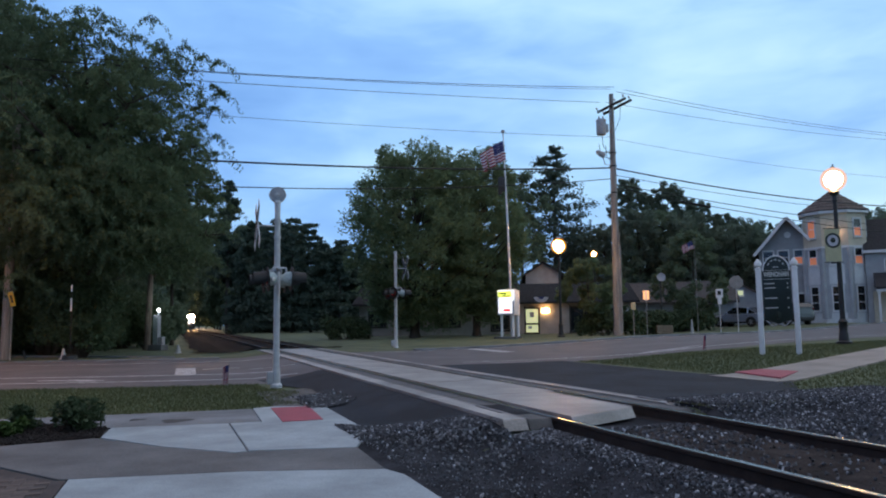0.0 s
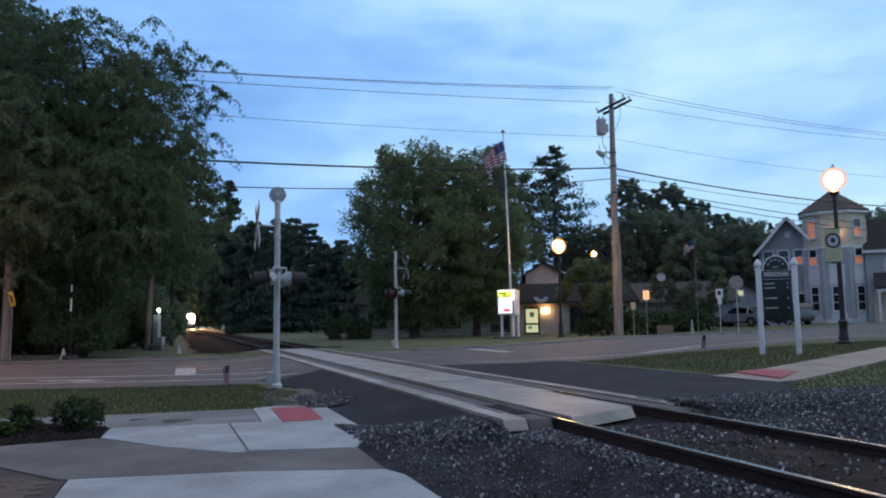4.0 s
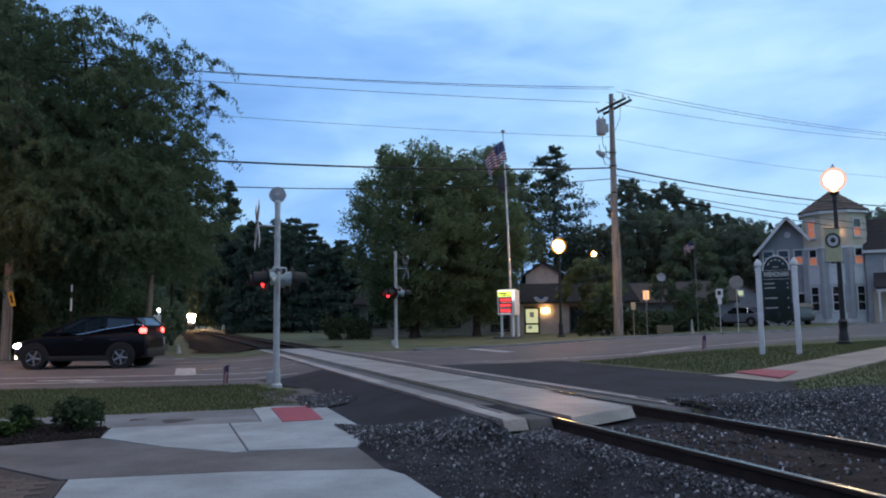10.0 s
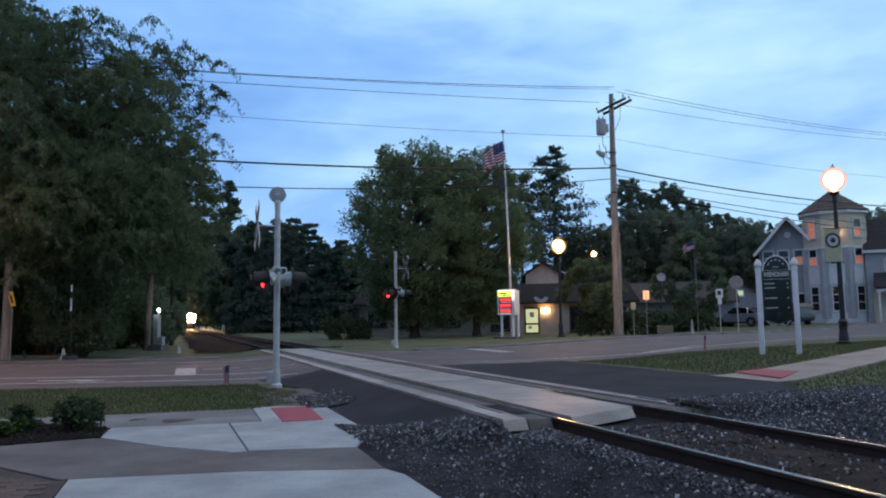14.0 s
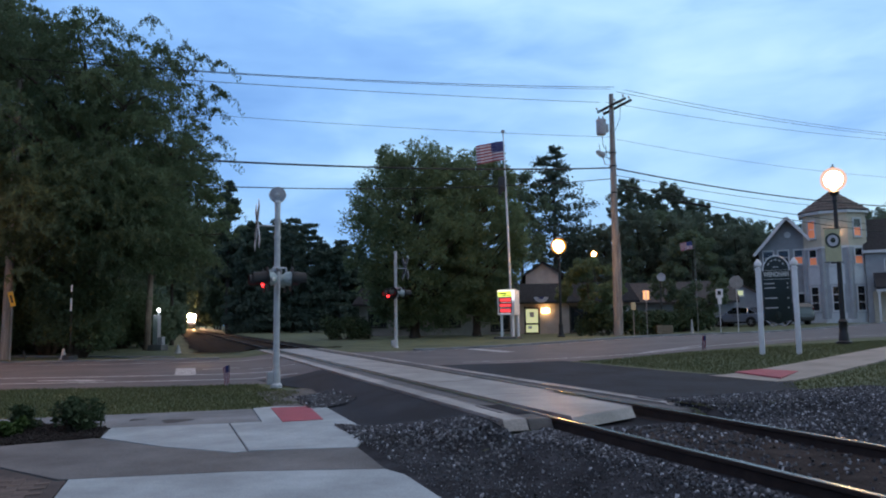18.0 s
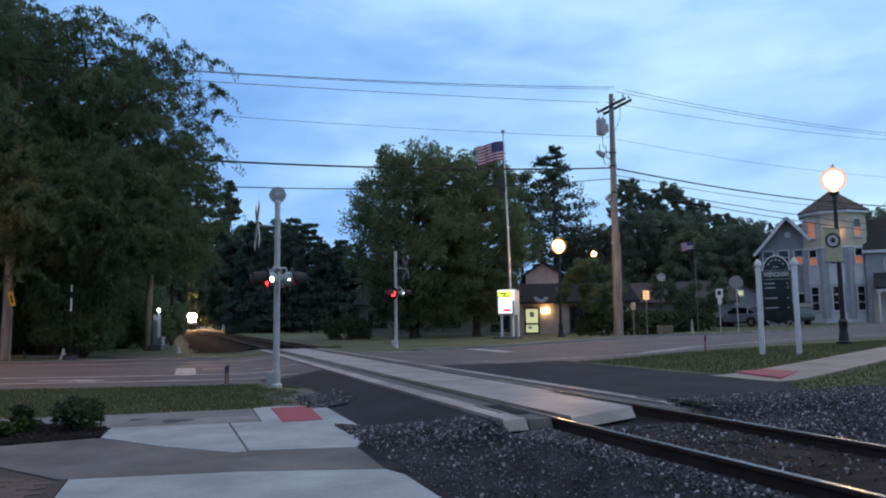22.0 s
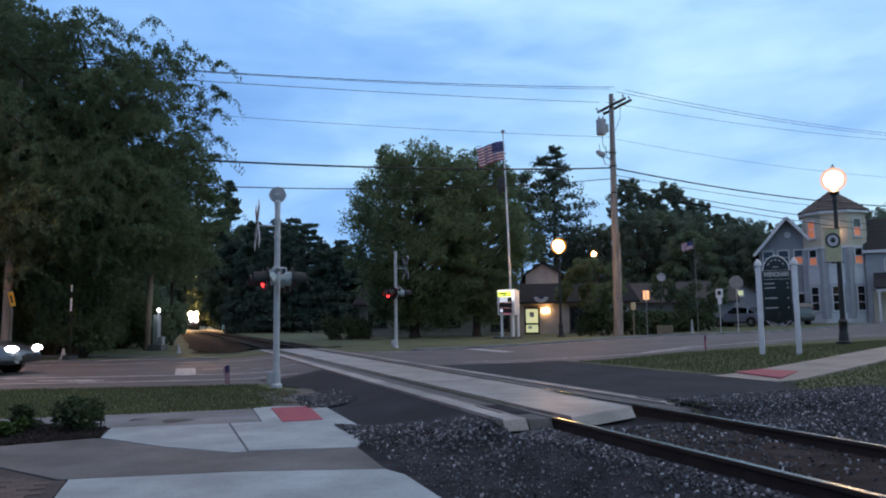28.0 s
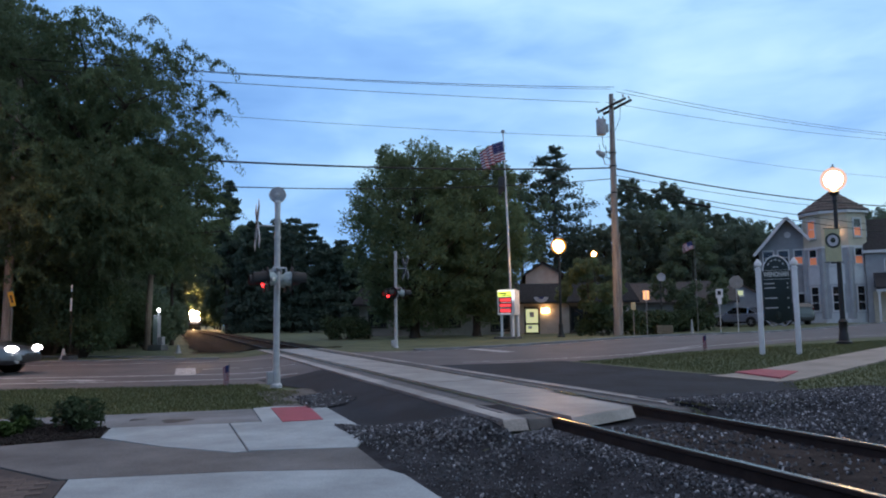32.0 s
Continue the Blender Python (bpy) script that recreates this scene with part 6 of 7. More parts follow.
    for sy in (1, -1):
        j = 1 if sy > 0 else 5
        b = 0 if sy > 0 else 6
        off = Vector((0, sy * 0.012, 0.0))
        part("roof_rail", Shape().tube([Vector(s[j]) + off for s in secs], [0.025] * len(secs), 6), paint, t)
        for k in (1, 2, 3) if suv else (1, 2):
            part("pillar", Shape().tube([Vector(secs[k][b]) + off, Vector(secs[k][j]) + off], [0.05 if k == 1 else 0.035] * 2, 6), PAINT_BLACK if k > 1 else paint, t)
        part("belt_trim", Shape().tube([Vector(s[b]) + Vector((0, sy * 0.03, 0.015)) for s in secs[:-1]] if suv else [Vector(s[b]) + Vector((0, sy * 0.03, 0.015)) for s in secs], [0.012] * (len(secs) - 1 if suv else len(secs)), 6), M_CHROME, t, "chrome window line")
        part("sill", Shape().box((0, sy * (w * 0.975), 0.30), (base * 0.74, 0.05, 0.14)), M_PLASTIC, t, bevel=0.02)
        part("door_mirror", Shape().lathe([(0.0, -0.09), (0.07, -0.07), (0.09, 0.0), (0.07, 0.07), (0.0, 0.09)], 10, turn=disc_turn((1, 0.3 * sy, 0))), paint, t, m=pose(base / 2 - 0.75, sy * (w + 0.06), belt + 0.07))
        for hx in (-0.05, -1.0):
            part("door_handle", Shape().box((hx, sy * (w * 0.985), belt - 0.14), (0.2, 0.03, 0.035)), M_PLASTIC, t, bevel=0.01)
        for x in (base / 2, -base / 2):
            arch = Shape()
            n = 16
            rows = [[(x + rr * math.cos(math.pi * i / n), sy * (w * yy), rw + rr * math.sin(math.pi * i / n)) for i in range(n + 1)] for rr, yy in ((rw + 0.10, 0.985), (rw + 0.10, 1.008), (rw + 0.02, 1.012), (rw - 0.02, 0.93))]
            arch.grid(rows)
            part("wheel_arch", arch, M_PLASTIC, t)
            part("arch_well", Shape().tube([(x, sy * w * 0.80, rw), (x, sy * (w * 1.0 + 0.002), rw)], [rw + 0.03, rw + 0.03], 18), M_TARGET, t)
        # lamps
        hz = hood * (0.74 if suv else 0.80)
        part("headlamp", Shape().lathe([(0.0, -0.05), (0.10, -0.03), (0.11, 0.02), (0.08, 0.06), (0.0, 0.08)], 12, turn=disc_turn((1, 0.55 * sy, 0.12))), G_HEAD if lit else M_LAMP_GLASS, t, "headlamp", m=Matrix.Translation((front - 0.20, sy * w * 0.78, hz)) @ Matrix.Diagonal((1.9 if suv else 1.7, 0.95, 0.72, 1)))
        part("fog_lamp", Shape().lathe([(0.0, -0.03), (0.07, -0.02), (0.075, 0.02), (0.0, 0.04)], 10, turn=disc_turn((1, 0.5 * sy, 0))), G_FOG if lit and suv else M_LAMP_GLASS, t, m=pose(front - 0.10, sy * w * 0.70, 0.36))
        tz = belt * (1.11 if suv else 0.86)
        part("tail_lamp", Shape().box((0, 0, 0), (0.20, 0.12, 0.16)), G_TAIL if (lit and brake) else M_TAIL, t, "red tail lamp", bevel=0.05, m=pose(rear + 0.14, sy * w * 0.82, tz, 0, 0, sy * 18))
    part("bumper", Shape().box((front - 0.10, 0, 0.40), (0.22, width * 0.62, 0.2)), M_PLASTIC, t, bevel=0.05)
    part("bumper", Shape().box((rear + 0.10, 0, 0.42), (0.24, width * 0.80, 0.26)), M_PLASTIC, t, bevel=0.05)
    part("grille", Shape().box((front - 0.06, 0, hood * 0.55), (0.10, width * 0.42, 0.16)), M_PLASTIC, t, bevel=0.02)
    wheels = []
    for x in (base / 2, -base / 2):
        for sy in (1, -1):
            wh = new("wheel")
            wh.parent = t
            wh.location = (x, sy * (w - 0.10), rw)
            prof = [(rw * 0.66, -0.11), (rw * 0.90, -0.115), (rw * 0.98, -0.09), (rw, -0.05), (rw, 0.05), (rw * 0.98, 0.09), (rw * 0.90, 0.115), (rw * 0.66, 0.11)]
            turn = disc_turn((0, 1, 0))
            part("tyre", Shape().lathe(prof, 24, turn=turn), M_TYRE, wh)
            rim = Shape().lathe([(rw * 0.60, sy * 0.05), (rw * 0.67, sy * 0.09), (rw * 0.67, sy * 0.105), (rw * 0.62, sy * 0.105), (rw * 0.6, sy * 0.06)], 24, turn=turn)
            for k in range(5):
                a = 2 * math.pi * k / 5
                rim.tube([(0.0, sy * 0.085, 0.0), (rw * 0.62 * math.cos(a), sy * 0.095, rw * 0.62 * math.sin(a))], [0.035, 0.028], 6)
            rim.lathe([(0.0, sy * 0.06), (0.05, sy * 0.07), (0.05, sy * 0.11), (0.0, sy * 0.115)], 10, turn=turn)
            part("rim", rim, M_RIM, wh)
            part("brake_disc", Shape().lathe([(0.0, -0.01), (rw * 0.58, -0.01), (rw * 0.58, 0.01), (0.0, 0.01)], 18, turn=turn), M_TARGET, wh)
            wheels.append((wh, (x, sy * (w - 0.10), rw)))
    return t, wheels


SUV, SUV_WHEELS = car("sport_utility_car", pose(60, 60, 0.5), "black compact sport utility car with lit lamps driving by", PAINT_BLACK, 3.86, 1.72, 1.49, 2.43, "suv")
SEDAN, SEDAN_WHEELS = car("sedan_car", pose(-40, 10, 0), "grey sedan with lit headlamps waiting at the crossing", PAINT_SILVER, 4.75, 1.83, 1.45, 2.75, "sedan", True, False)


car("sedan_car", spot(23.3, 58.0, 0.42, 128), "parked blue-grey car beside the street", PAINT_BLUE, 4.6, 1.8, 1.5, 2.7, "sedan", False)
car("sport_utility_car", spot(27.2, 58.5, 0.5, 98), "parked dark car by the tower house", PAINT_DARK, 4.5, 1.82, 1.7, 2.65, "suv", False)


def locomotive():
    t = thing("locomotive", pose(0, 0, 0), "dark diesel locomotive with glaring headlights on the track", "locomotive")
    part("frame", Shape().box((-9, 0, 1.25), (18.5, 2.9, 0.5)), M_BLACK, t, bevel=0.04)
    part("nose", Shape().box((-0.9, 0, 2.4), (1.8, 2.2, 1.9)), M_LOCO, t, bevel=0.15)
    part("cab", Shape().box((-2.9, 0, 2.95), (2.6, 3.05, 3.0)), M_LOCO, t, bevel=0.12)
    part("hood", Shape().box((-10.8, 0, 2.85), (13.0, 1.9, 2.7)), M_LOCO, t, bevel=0.1)
    for sy in (-1, 1):
        part("windscreen", Shape().box((-1.58, sy * 0.62, 3.75), (0.05, 0.8, 0.6)), M_GLASS_DARK, t, bevel=0.02)
        # added glowing discs, merging with the headlights into one larger patch of glare
        part("glare_disc", Shape().lathe([(0.0, 0.0), (0.26, 0.01), (0.26, 0.06), (0.0, 0.07)], 12, turn=disc_turn((1, 0, 0))), G_TRAIN, t, "glowing disc added to widen the headlight glare", m=pose(0.18, sy * 0.75, 2.85))
        part("handrail", Shape().tube([(0.1, sy * 1.3, 1.5), (0.1, sy * 1.3, 2.5), (-1.6, sy * 1.4, 2.5)], [0.02] * 3, 6), M_CLOTH, t)
        part("bogie", Shape().box((-3.2, sy * 0.95, 0.55), (4.0, 0.3, 0.7)), M_BLACK, t, bevel=0.05)
        for x in (-1.8, -3.2, -4.6):
            part("wheel", Shape().tube([(x, sy * 0.72, 0.51), (x, sy * 0.86, 0.51)], [0.51, 0.51], 20), M_RAIL, t)
    part("headlight_housing", Shape().box((-1.60, 0, 4.15), (0.3, 2.1, 1.05)), M_BLACK, t, bevel=0.04)
    # headlight discs are oversized to stand in for their glare
    for sy in (-0.65, 0.65):
        part("headlight", Shape().lathe([(0.0, 0.0), (0.62, 0.01), (0.62, 0.05), (0.0, 0.07)], 14, turn=disc_turn((1, 0, 0))), G_TRAIN, t, "lit headlight", m=pose(-1.44, sy, 4.15))
    # deep hoods added to narrow the beam and keep close leaves unlit
    for sy in (-0.65, 0.65):
        rows = [[(x, sy + rr * math.cos(a), 4.15 + rr * math.sin(a)) for a in [2 * math.pi * k / 20 for k in range(20)]] for x, rr in ((-1.46, 0.63), (0.0, 0.63), (0.0, 0.61), (-1.46, 0.61))]
        part("headlight_hood", Shape().grid(rows, close=True), M_BLACK, t)
    part("plow", Shape().prism([(0.55, -0.2), (0.3, 1.4), (-0.2, 1.4), (-0.2, -1.4), (0.3, -1.4), (0.55, 0.2)][::-1], 0.12, 0.8), M_BLACK, t)
    part("coupler", Shape().box((0.5, 0, 0.95), (0.7, 0.3, 0.3)), M_RAIL, t, bevel=0.05)
    return t


LOCO = locomotive()

# ---- street furniture and small things ----


def plate_sign(name, x, y, height, label, w, h, mats, post_mat, shape="plate", rz=0.0, z=None, lit=None, group=""):
    t = thing(name, spot(x, y, z, rz), label, "road sign", group)
    part("post", Shape().tube([(0, 0, -0.1), (0, 0, height)], [0.03, 0.03], 8), post_mat, t)
    if shape == "octagon":
        pts = [(w / 2 / math.cos(math.pi / 8) * math.cos(math.pi / 8 + k * math.pi / 4), w / 2 / math.cos(math.pi / 8) * math.sin(math.pi / 8 + k * math.pi / 4)) for k in range(8)]
        part("plate", Shape().prism(pts, 0, 0.012), mats, t, smooth=0, m=pose(0, -0.035, height - h / 2, 90))
    else:
        part("plate", Shape().box((0, -0.04, height - h / 2), (w, 0.014, h)), mats, t, smooth=0, bevel=0.004)
    return t


plate_sign("stop_sign", 18.0, 45.2, 3.35, "back of a grey octagonal stop sign on its post", 0.80, 0.80, M_SIGN_BACK, M_SILVER, "octagon", -10, 0.3)
s = plate_sign("street_notice", 16.85, 45.0, 2.55, "white rectangular street sign with a dark mark", 0.42, 0.55, M_WHITE, M_SILVER, rz=-10, z=0.3)
part("mark", Shape().box((0, -0.052, 2.3), (0.2, 0.004, 0.25)), M_BLACK, s, smooth=0)
part("lower_plate", Shape().box((0, -0.04, 1.8), (0.22, 0.014, 0.4)), M_WHITE, s, smooth=0)
s = plate_sign("lit_notice", 12.1, 44.0, 2.65, "sign board lit amber on a thin post", 0.10, 0.62, M_WHITE, M_POLE, rz=-8)
part("lit_panel", Shape().box((-0.105, -0.05, 2.36), (0.14, 0.02, 0.54)), glow("amber_panel", (1.0, 0.50, 0.22), 0.9), s, smooth=0)
part("lit_panel", Shape().box((0.105, -0.05, 2.36), (0.14, 0.02, 0.54)), glow("amber_panel_side", (1.0, 0.50, 0.22), 0.9), s, smooth=0)
s = plate_sign("street_notice", 10.95, 42.6, 1.9, "small yellow sign plate beside the pole", 0.26, 0.45, M_BANNER, M_POLE, rz=-8)
s = plate_sign("warning_sign", -15.95, 27.2, 2.55, "yellow sign hung askew on the pole", 0.02, 0.02, M_YELLOW, M_POLE)
part("sign_plate", Shape().box((0, 0, 0), (0.20, 0.02, 0.56)), M_YELLOW, s, smooth=0, bevel=0.01, m=pose(0.03, -0.1, 2.25, 0, -16))
part("mark", Shape().box((0, -0.014, 0), (0.08, 0.004, 0.3)), M_TIMBER, s, smooth=0, m=pose(0.03, -0.1, 2.25, 0, -16))
t = thing("dish_antenna", spot(15.2, 51.5), "pale round dish on a dark post before the bungalow", "dish antenna")
part("post", Shape().tube([(0, 0, 0), (0, 0, 3.7)], [0.05, 0.05], 8), M_BLACK, t)
part("dish", Shape().lathe([(0.0, 0.0), (0.15, 0.02), (0.29, 0.08), (0.30, 0.10), (0.15, 0.04), (0.0, 0.03)], 18, turn=disc_turn((-0.3, -1, 0.2))), M_HOUSING, t, m=pose(0.05, -0.1, 3.85))
t = thing("planter", spot(13.7, 46.0, 0.13, -10), "low tan wooden planter box", "planter")
for i in range(3):
    part("board", Shape().box((0, -0.35, 0.12 + 0.17 * i), (0.95, 0.05, 0.155)), M_WOOD_TAN, t, smooth=0, bevel=0.008)
    part("board", Shape().box((0, 0.35, 0.12 + 0.17 * i), (0.95, 0.05, 0.155)), M_WOOD_TAN, t, smooth=0, bevel=0.008)
    for sx in (-1, 1):
        part("board", Shape().box((sx * 0.46, 0, 0.12 + 0.17 * i), (0.05, 0.64, 0.155)), M_WOOD_TAN, t, smooth=0, bevel=0.008)
part("soil", Shape().box((0, 0, 0.25), (0.85, 0.62, 0.4)), M_MULCH, t)


def marker(x, y, h, label):
    t = thing("ground_marker", spot(x, y), label, "marker", "pale ground markers")
    part("cone", Shape().lathe([(0.16, 0.0), (0.16, 0.03), (0.11, 0.05), (0.04, h - 0.04), (0.0, h)], 12), M_CONE, t)


marker(-14.2, 27.6, 0.42, "small pale cone marker on the far verge")
marker(-11.5, 32.0, 0.38, "small pale cone marker beside the track")
marker(36.2, 58.0, 0.8, "small pale figure-high marker by the tower house")
marker(15.6, 46.5, 0.9, "pale bollard before the hedge")
t = thing("signal_case", spot(-14.2, 36.5, None, -12), "tall pale relay case with a small white lamp on top", "relay case")
part("case", Shape().box((0, 0, 0.98), (0.27, 0.28, 1.5)), M_HOUSING, t, bevel=0.02)
part("footing", Shape().box((0.08, 0, 0.12), (0.75, 0.6, 0.30)), M_OLD_CONCRETE, t, bevel=0.02)
part("meter_box", Shape().box((0.30, -0.05, 0.45), (0.25, 0.25, 0.42)), M_HOUSING, t, bevel=0.02)
part("lamp_bowl", Shape().lathe([(0.0, -0.075), (0.055, -0.05), (0.075, 0.0), (0.055, 0.05), (0.0, 0.075)], 12, origin=(0.12, -0.05, 1.97)), glow("cool_lamp", (0.92, 0.96, 1.0), 14.0), t, "lit white lamp")
part("lamp_stem", Shape().tube([(0.12, -0.05, 1.7), (0.12, -0.05, 1.90)], [0.03, 0.03], 8), M_SILVER, t)
part("door_line", Shape().box((0, -0.143, 0.98), (0.22, 0.004, 1.36)), M_MINT, t, smooth=0)
lamp_light(-14.1, 36.2, 1.92, 10, (0.9, 0.95, 1.0), 0.14)
t = thing("verge_post", spot(-13.75, 27.2), "thin dark post with a white reflector strip", "post")
part("post", Shape().tube([(0, 0, -0.1), (0, 0, 2.9)], [0.018, 0.015], 8), M_BARK, t)
part("reflector", Shape().box((0, -0.04, 2.02), (0.07, 0.01, 0.48)), M_WHITE, t, smooth=0)
part("reflector", Shape().box((0, -0.04, 2.62), (0.06, 0.01, 0.26)), M_WHITE, t, smooth=0)
part("foot", Shape().lathe([(0.28, 0), (0.25, 0.16), (0.08, 0.2)], 10), M_BLACK, t)
t = thing("verge_post", spot(-16.0, 28.3, None), "short leaning dark stake by the kerb", "post")
part("stake", Shape().tube([(0, 0, 0), (-0.08, 0, 0.32)], [0.05, 0.05], 6), M_BLACK, t)

# sodium street light over the left carriageway, above the trees' edge
t = thing("street_light", spot(-17.0, 17.3, None, 160), "sodium street light on a bracket pole over the road", "street light")
part("pole", Shape().tube([(0, 0, -0.2), (0, 0, 7.8)], [0.11, 0.08], 10), M_ALU, t)
part("bracket", Shape().tube([(0, 0, 7.6), (0.5, -0.9, 8.1), (0.8, -1.8, 8.15)], [0.04, 0.035, 0.03], 8), M_ALU, t)
part("lamp_head", Shape().box((0.9, -2.1, 8.17), (0.34, 0.75, 0.14)), M_HOUSING, t, bevel=0.05)
part("lamp_glass", Shape().box((0.9, -2.1, 8.075), (0.26, 0.5, 0.03)), glow("sodium_lamp_glass", (1.0, 0.42, 0.14), 1000.0), t, "lit amber lamp glass", smooth=0)

# bushes that hide the foot of the big tree
for x, y, w, h, k in ((-14.3, 28.9, 2.4, 3.6, 1), (-17.6, 32.8, 2.6, 4.2, 2), (-20.2, 32.8, 2.8, 4.6, 3)):
    shrub("undergrowth", x, y, w, h, "drooping feathery growth at the foot of the tree", 300 + k, mats=L_LOCUST, leaf=0.085, clumps=70, per=240, depth=1.6, group="roadside undergrowth")

# bushes close beside the line
for o, s, w, h, k in ((-1.4, 46, 2.2, 2.6, 1), (-1.2, 56, 2.2, 3.2, 2), (-1.0, 68, 2.2, 3.8, 3), (-0.9, 84, 2.2, 4.6, 4), (-0.6, 104, 2.4, 5.6, 5), (-0.4, 130, 2.6, 6.6, 6), (-0.2, 160, 2.8, 7.6, 7)):
    q = at(o, s)
    shrub("trackside_bush", q.x, q.y, w, h, "dark bush close beside the railway line", 320 + k, mats=L_WOOD, leaf=0.22, clumps=36, per=110, depth=4, group="trackside bushes")

# shrubs and hedges
shrub("garden_shrub", -4.58, 9.34, 0.42, 0.44, "leafy garden shrub in the mulched bed", 201, leaf=0.036, clumps=26, per=42, aspect=2.8)
shrub("garden_shrub", -5.24, 9.4, 0.30, 0.34, "leafy garden shrub in the mulched bed", 202, leaf=0.036, clumps=18, per=40, aspect=2.8)
shrub("garden_shrub", -5.28, 8.9, 0.35, 0.2, "low bright green plant in the mulched bed", 203, mats=leaf_mat("bright_leaf", (0.045, 0.085, 0.02), (0.075, 0.12, 0.035)), leaf=0.045, clumps=12, per=110)
shrub("round_bush", 10.4, 46.5, 3.4, 1.7, "rounded dark bush beside the pole", 205, leaf=0.14, clumps=26, per=130, depth=2)
shrub("round_bush", 12.6, 47.5, 3.2, 1.5, "rounded dark bush beside the street", 206, leaf=0.14, clumps=24, per=130, depth=2)
shrub("hedge", 16.0, 52.0, 5.5, 1.5, "dark clipped hedge before the bungalow", 207, leaf=0.14, clumps=50, per=120, depth=1.6, category="hedge")
shrub("undergrowth", -6.7, 50.0, 2.6, 1.5, "dark bushes at the foot of the maple", 208, mats=L_SHRUB, leaf=0.11, clumps=30, per=200, depth=2.0)
for i, (x, y, w, h) in enumerate([(-17.3, 34.2, 1.9, 2.2), (-19.9, 37.4, 3.6, 3.0), (-18.4, 37.9, 1.9, 1.9), (-23.0, 36.6, 3.9, 3.4), (-23.5, 38.5, 5.5, 4.8), (-19.6, 38.5, 4.4, 3.0), (-20.4, 40.5, 4.0, 5.0), (-18.2, 41.5, 2.8, 3.3), (-22, 38, 6, 6), (-20.5, 43, 4.5, 5), (-24.5, 31, 6, 5), (-24.0, 52, 6, 6), (-28, 62, 7, 7), (-35, 76, 8, 9), (-30, 48, 9, 9)]):
    shrub("undergrowth", x, y, w, h, "dense dark undergrowth beyond the street", 220 + i, mats=L_LOCUST if i < 8 else L_WOOD, leaf=0.10 if i < 8 else 0.2, clumps=44 if i > 7 else 70, per=130 if i > 7 else 300, depth=4 if i > 7 else 1.6, group="roadside undergrowth")
broadleaf("young_tree", 9.2, 46.5, 4.9, 1.9, 1.6, "small round tree lit amber by the lamp", 231, leaf=0.15, clumps=46, per=130, trunk=0.10, mats=L_MAPLE)
broadleaf("street_tree", 22.5, 75.0, 11.5, 4.4, 1.2, "dark tree behind the bungalow", 232, leaf=0.2, clumps=80, per=130, mats=L_WOOD)
broadleaf("shade_tree", -15.0, 37.3, 10.5, 3.0, 4.4, "dark tree with a bare trunk beside the relay case", 233, leaf=0.13, clumps=130, per=170, mats=L_LOCUST, trunk=0.17, bark=M_PALE_BARK)


broadleaf("street_tree", 18.9, 55.5, 7.6, 2.4, 0.7, "dark bushy tree before the bungalow", 236, leaf=0.16, clumps=70, per=150, mats=L_WOOD, trunk=0.12)

broadleaf("shade_tree", -16.95, 46.0, 9.4, 2.6, 4.0, "dark slim tree close to the line", 237, leaf=0.2, clumps=70, per=130, mats=L_WOOD, trunk=0.12, loose=1.3)

# far woods close the view all round; those behind the camera are unseen
def far_woods():
    rng = np.random.default_rng(7)
    pts = []
    for k in range(520):
        a = rng.uniform(0, 2 * math.pi)
        # unseen trees behind stand closer, added to darken reflections and block low sky
        back = math.sin(a) < 0.1
        rr = rng.uniform(34, 60) if back else rng.uniform(128, 190)
        if abs(((a - radians(110)) + math.pi) % (2 * math.pi) - math.pi) < 0.13 or abs(((a - radians(290)) + math.pi) % (2 * math.pi) - math.pi) < 0.2:
            continue
        c = np.array([rr * math.cos(a), rr * math.sin(a), 0.0])
        h = rng.uniform(7, 13)
        n = 260
        d = rng.normal(size=(n, 3)) * np.array([3.4, 3.4, 0.0])
        z = rng.uniform(0, 1, n) ** 0.8
        d[:, :2] *= (1.15 - z ** 2)[:, None]
        d[:, 2] = z * h
        pts.append(c + d)
    w = leaf_cloud("far_woods", np.concatenate(pts), 1.1, L_WOOD, rng=rng, aspect=1.3)
    tagged(w, "dark belt of distant woodland, with an unseen near ring added behind the camera", "woods", kind="stuff")


far_woods()


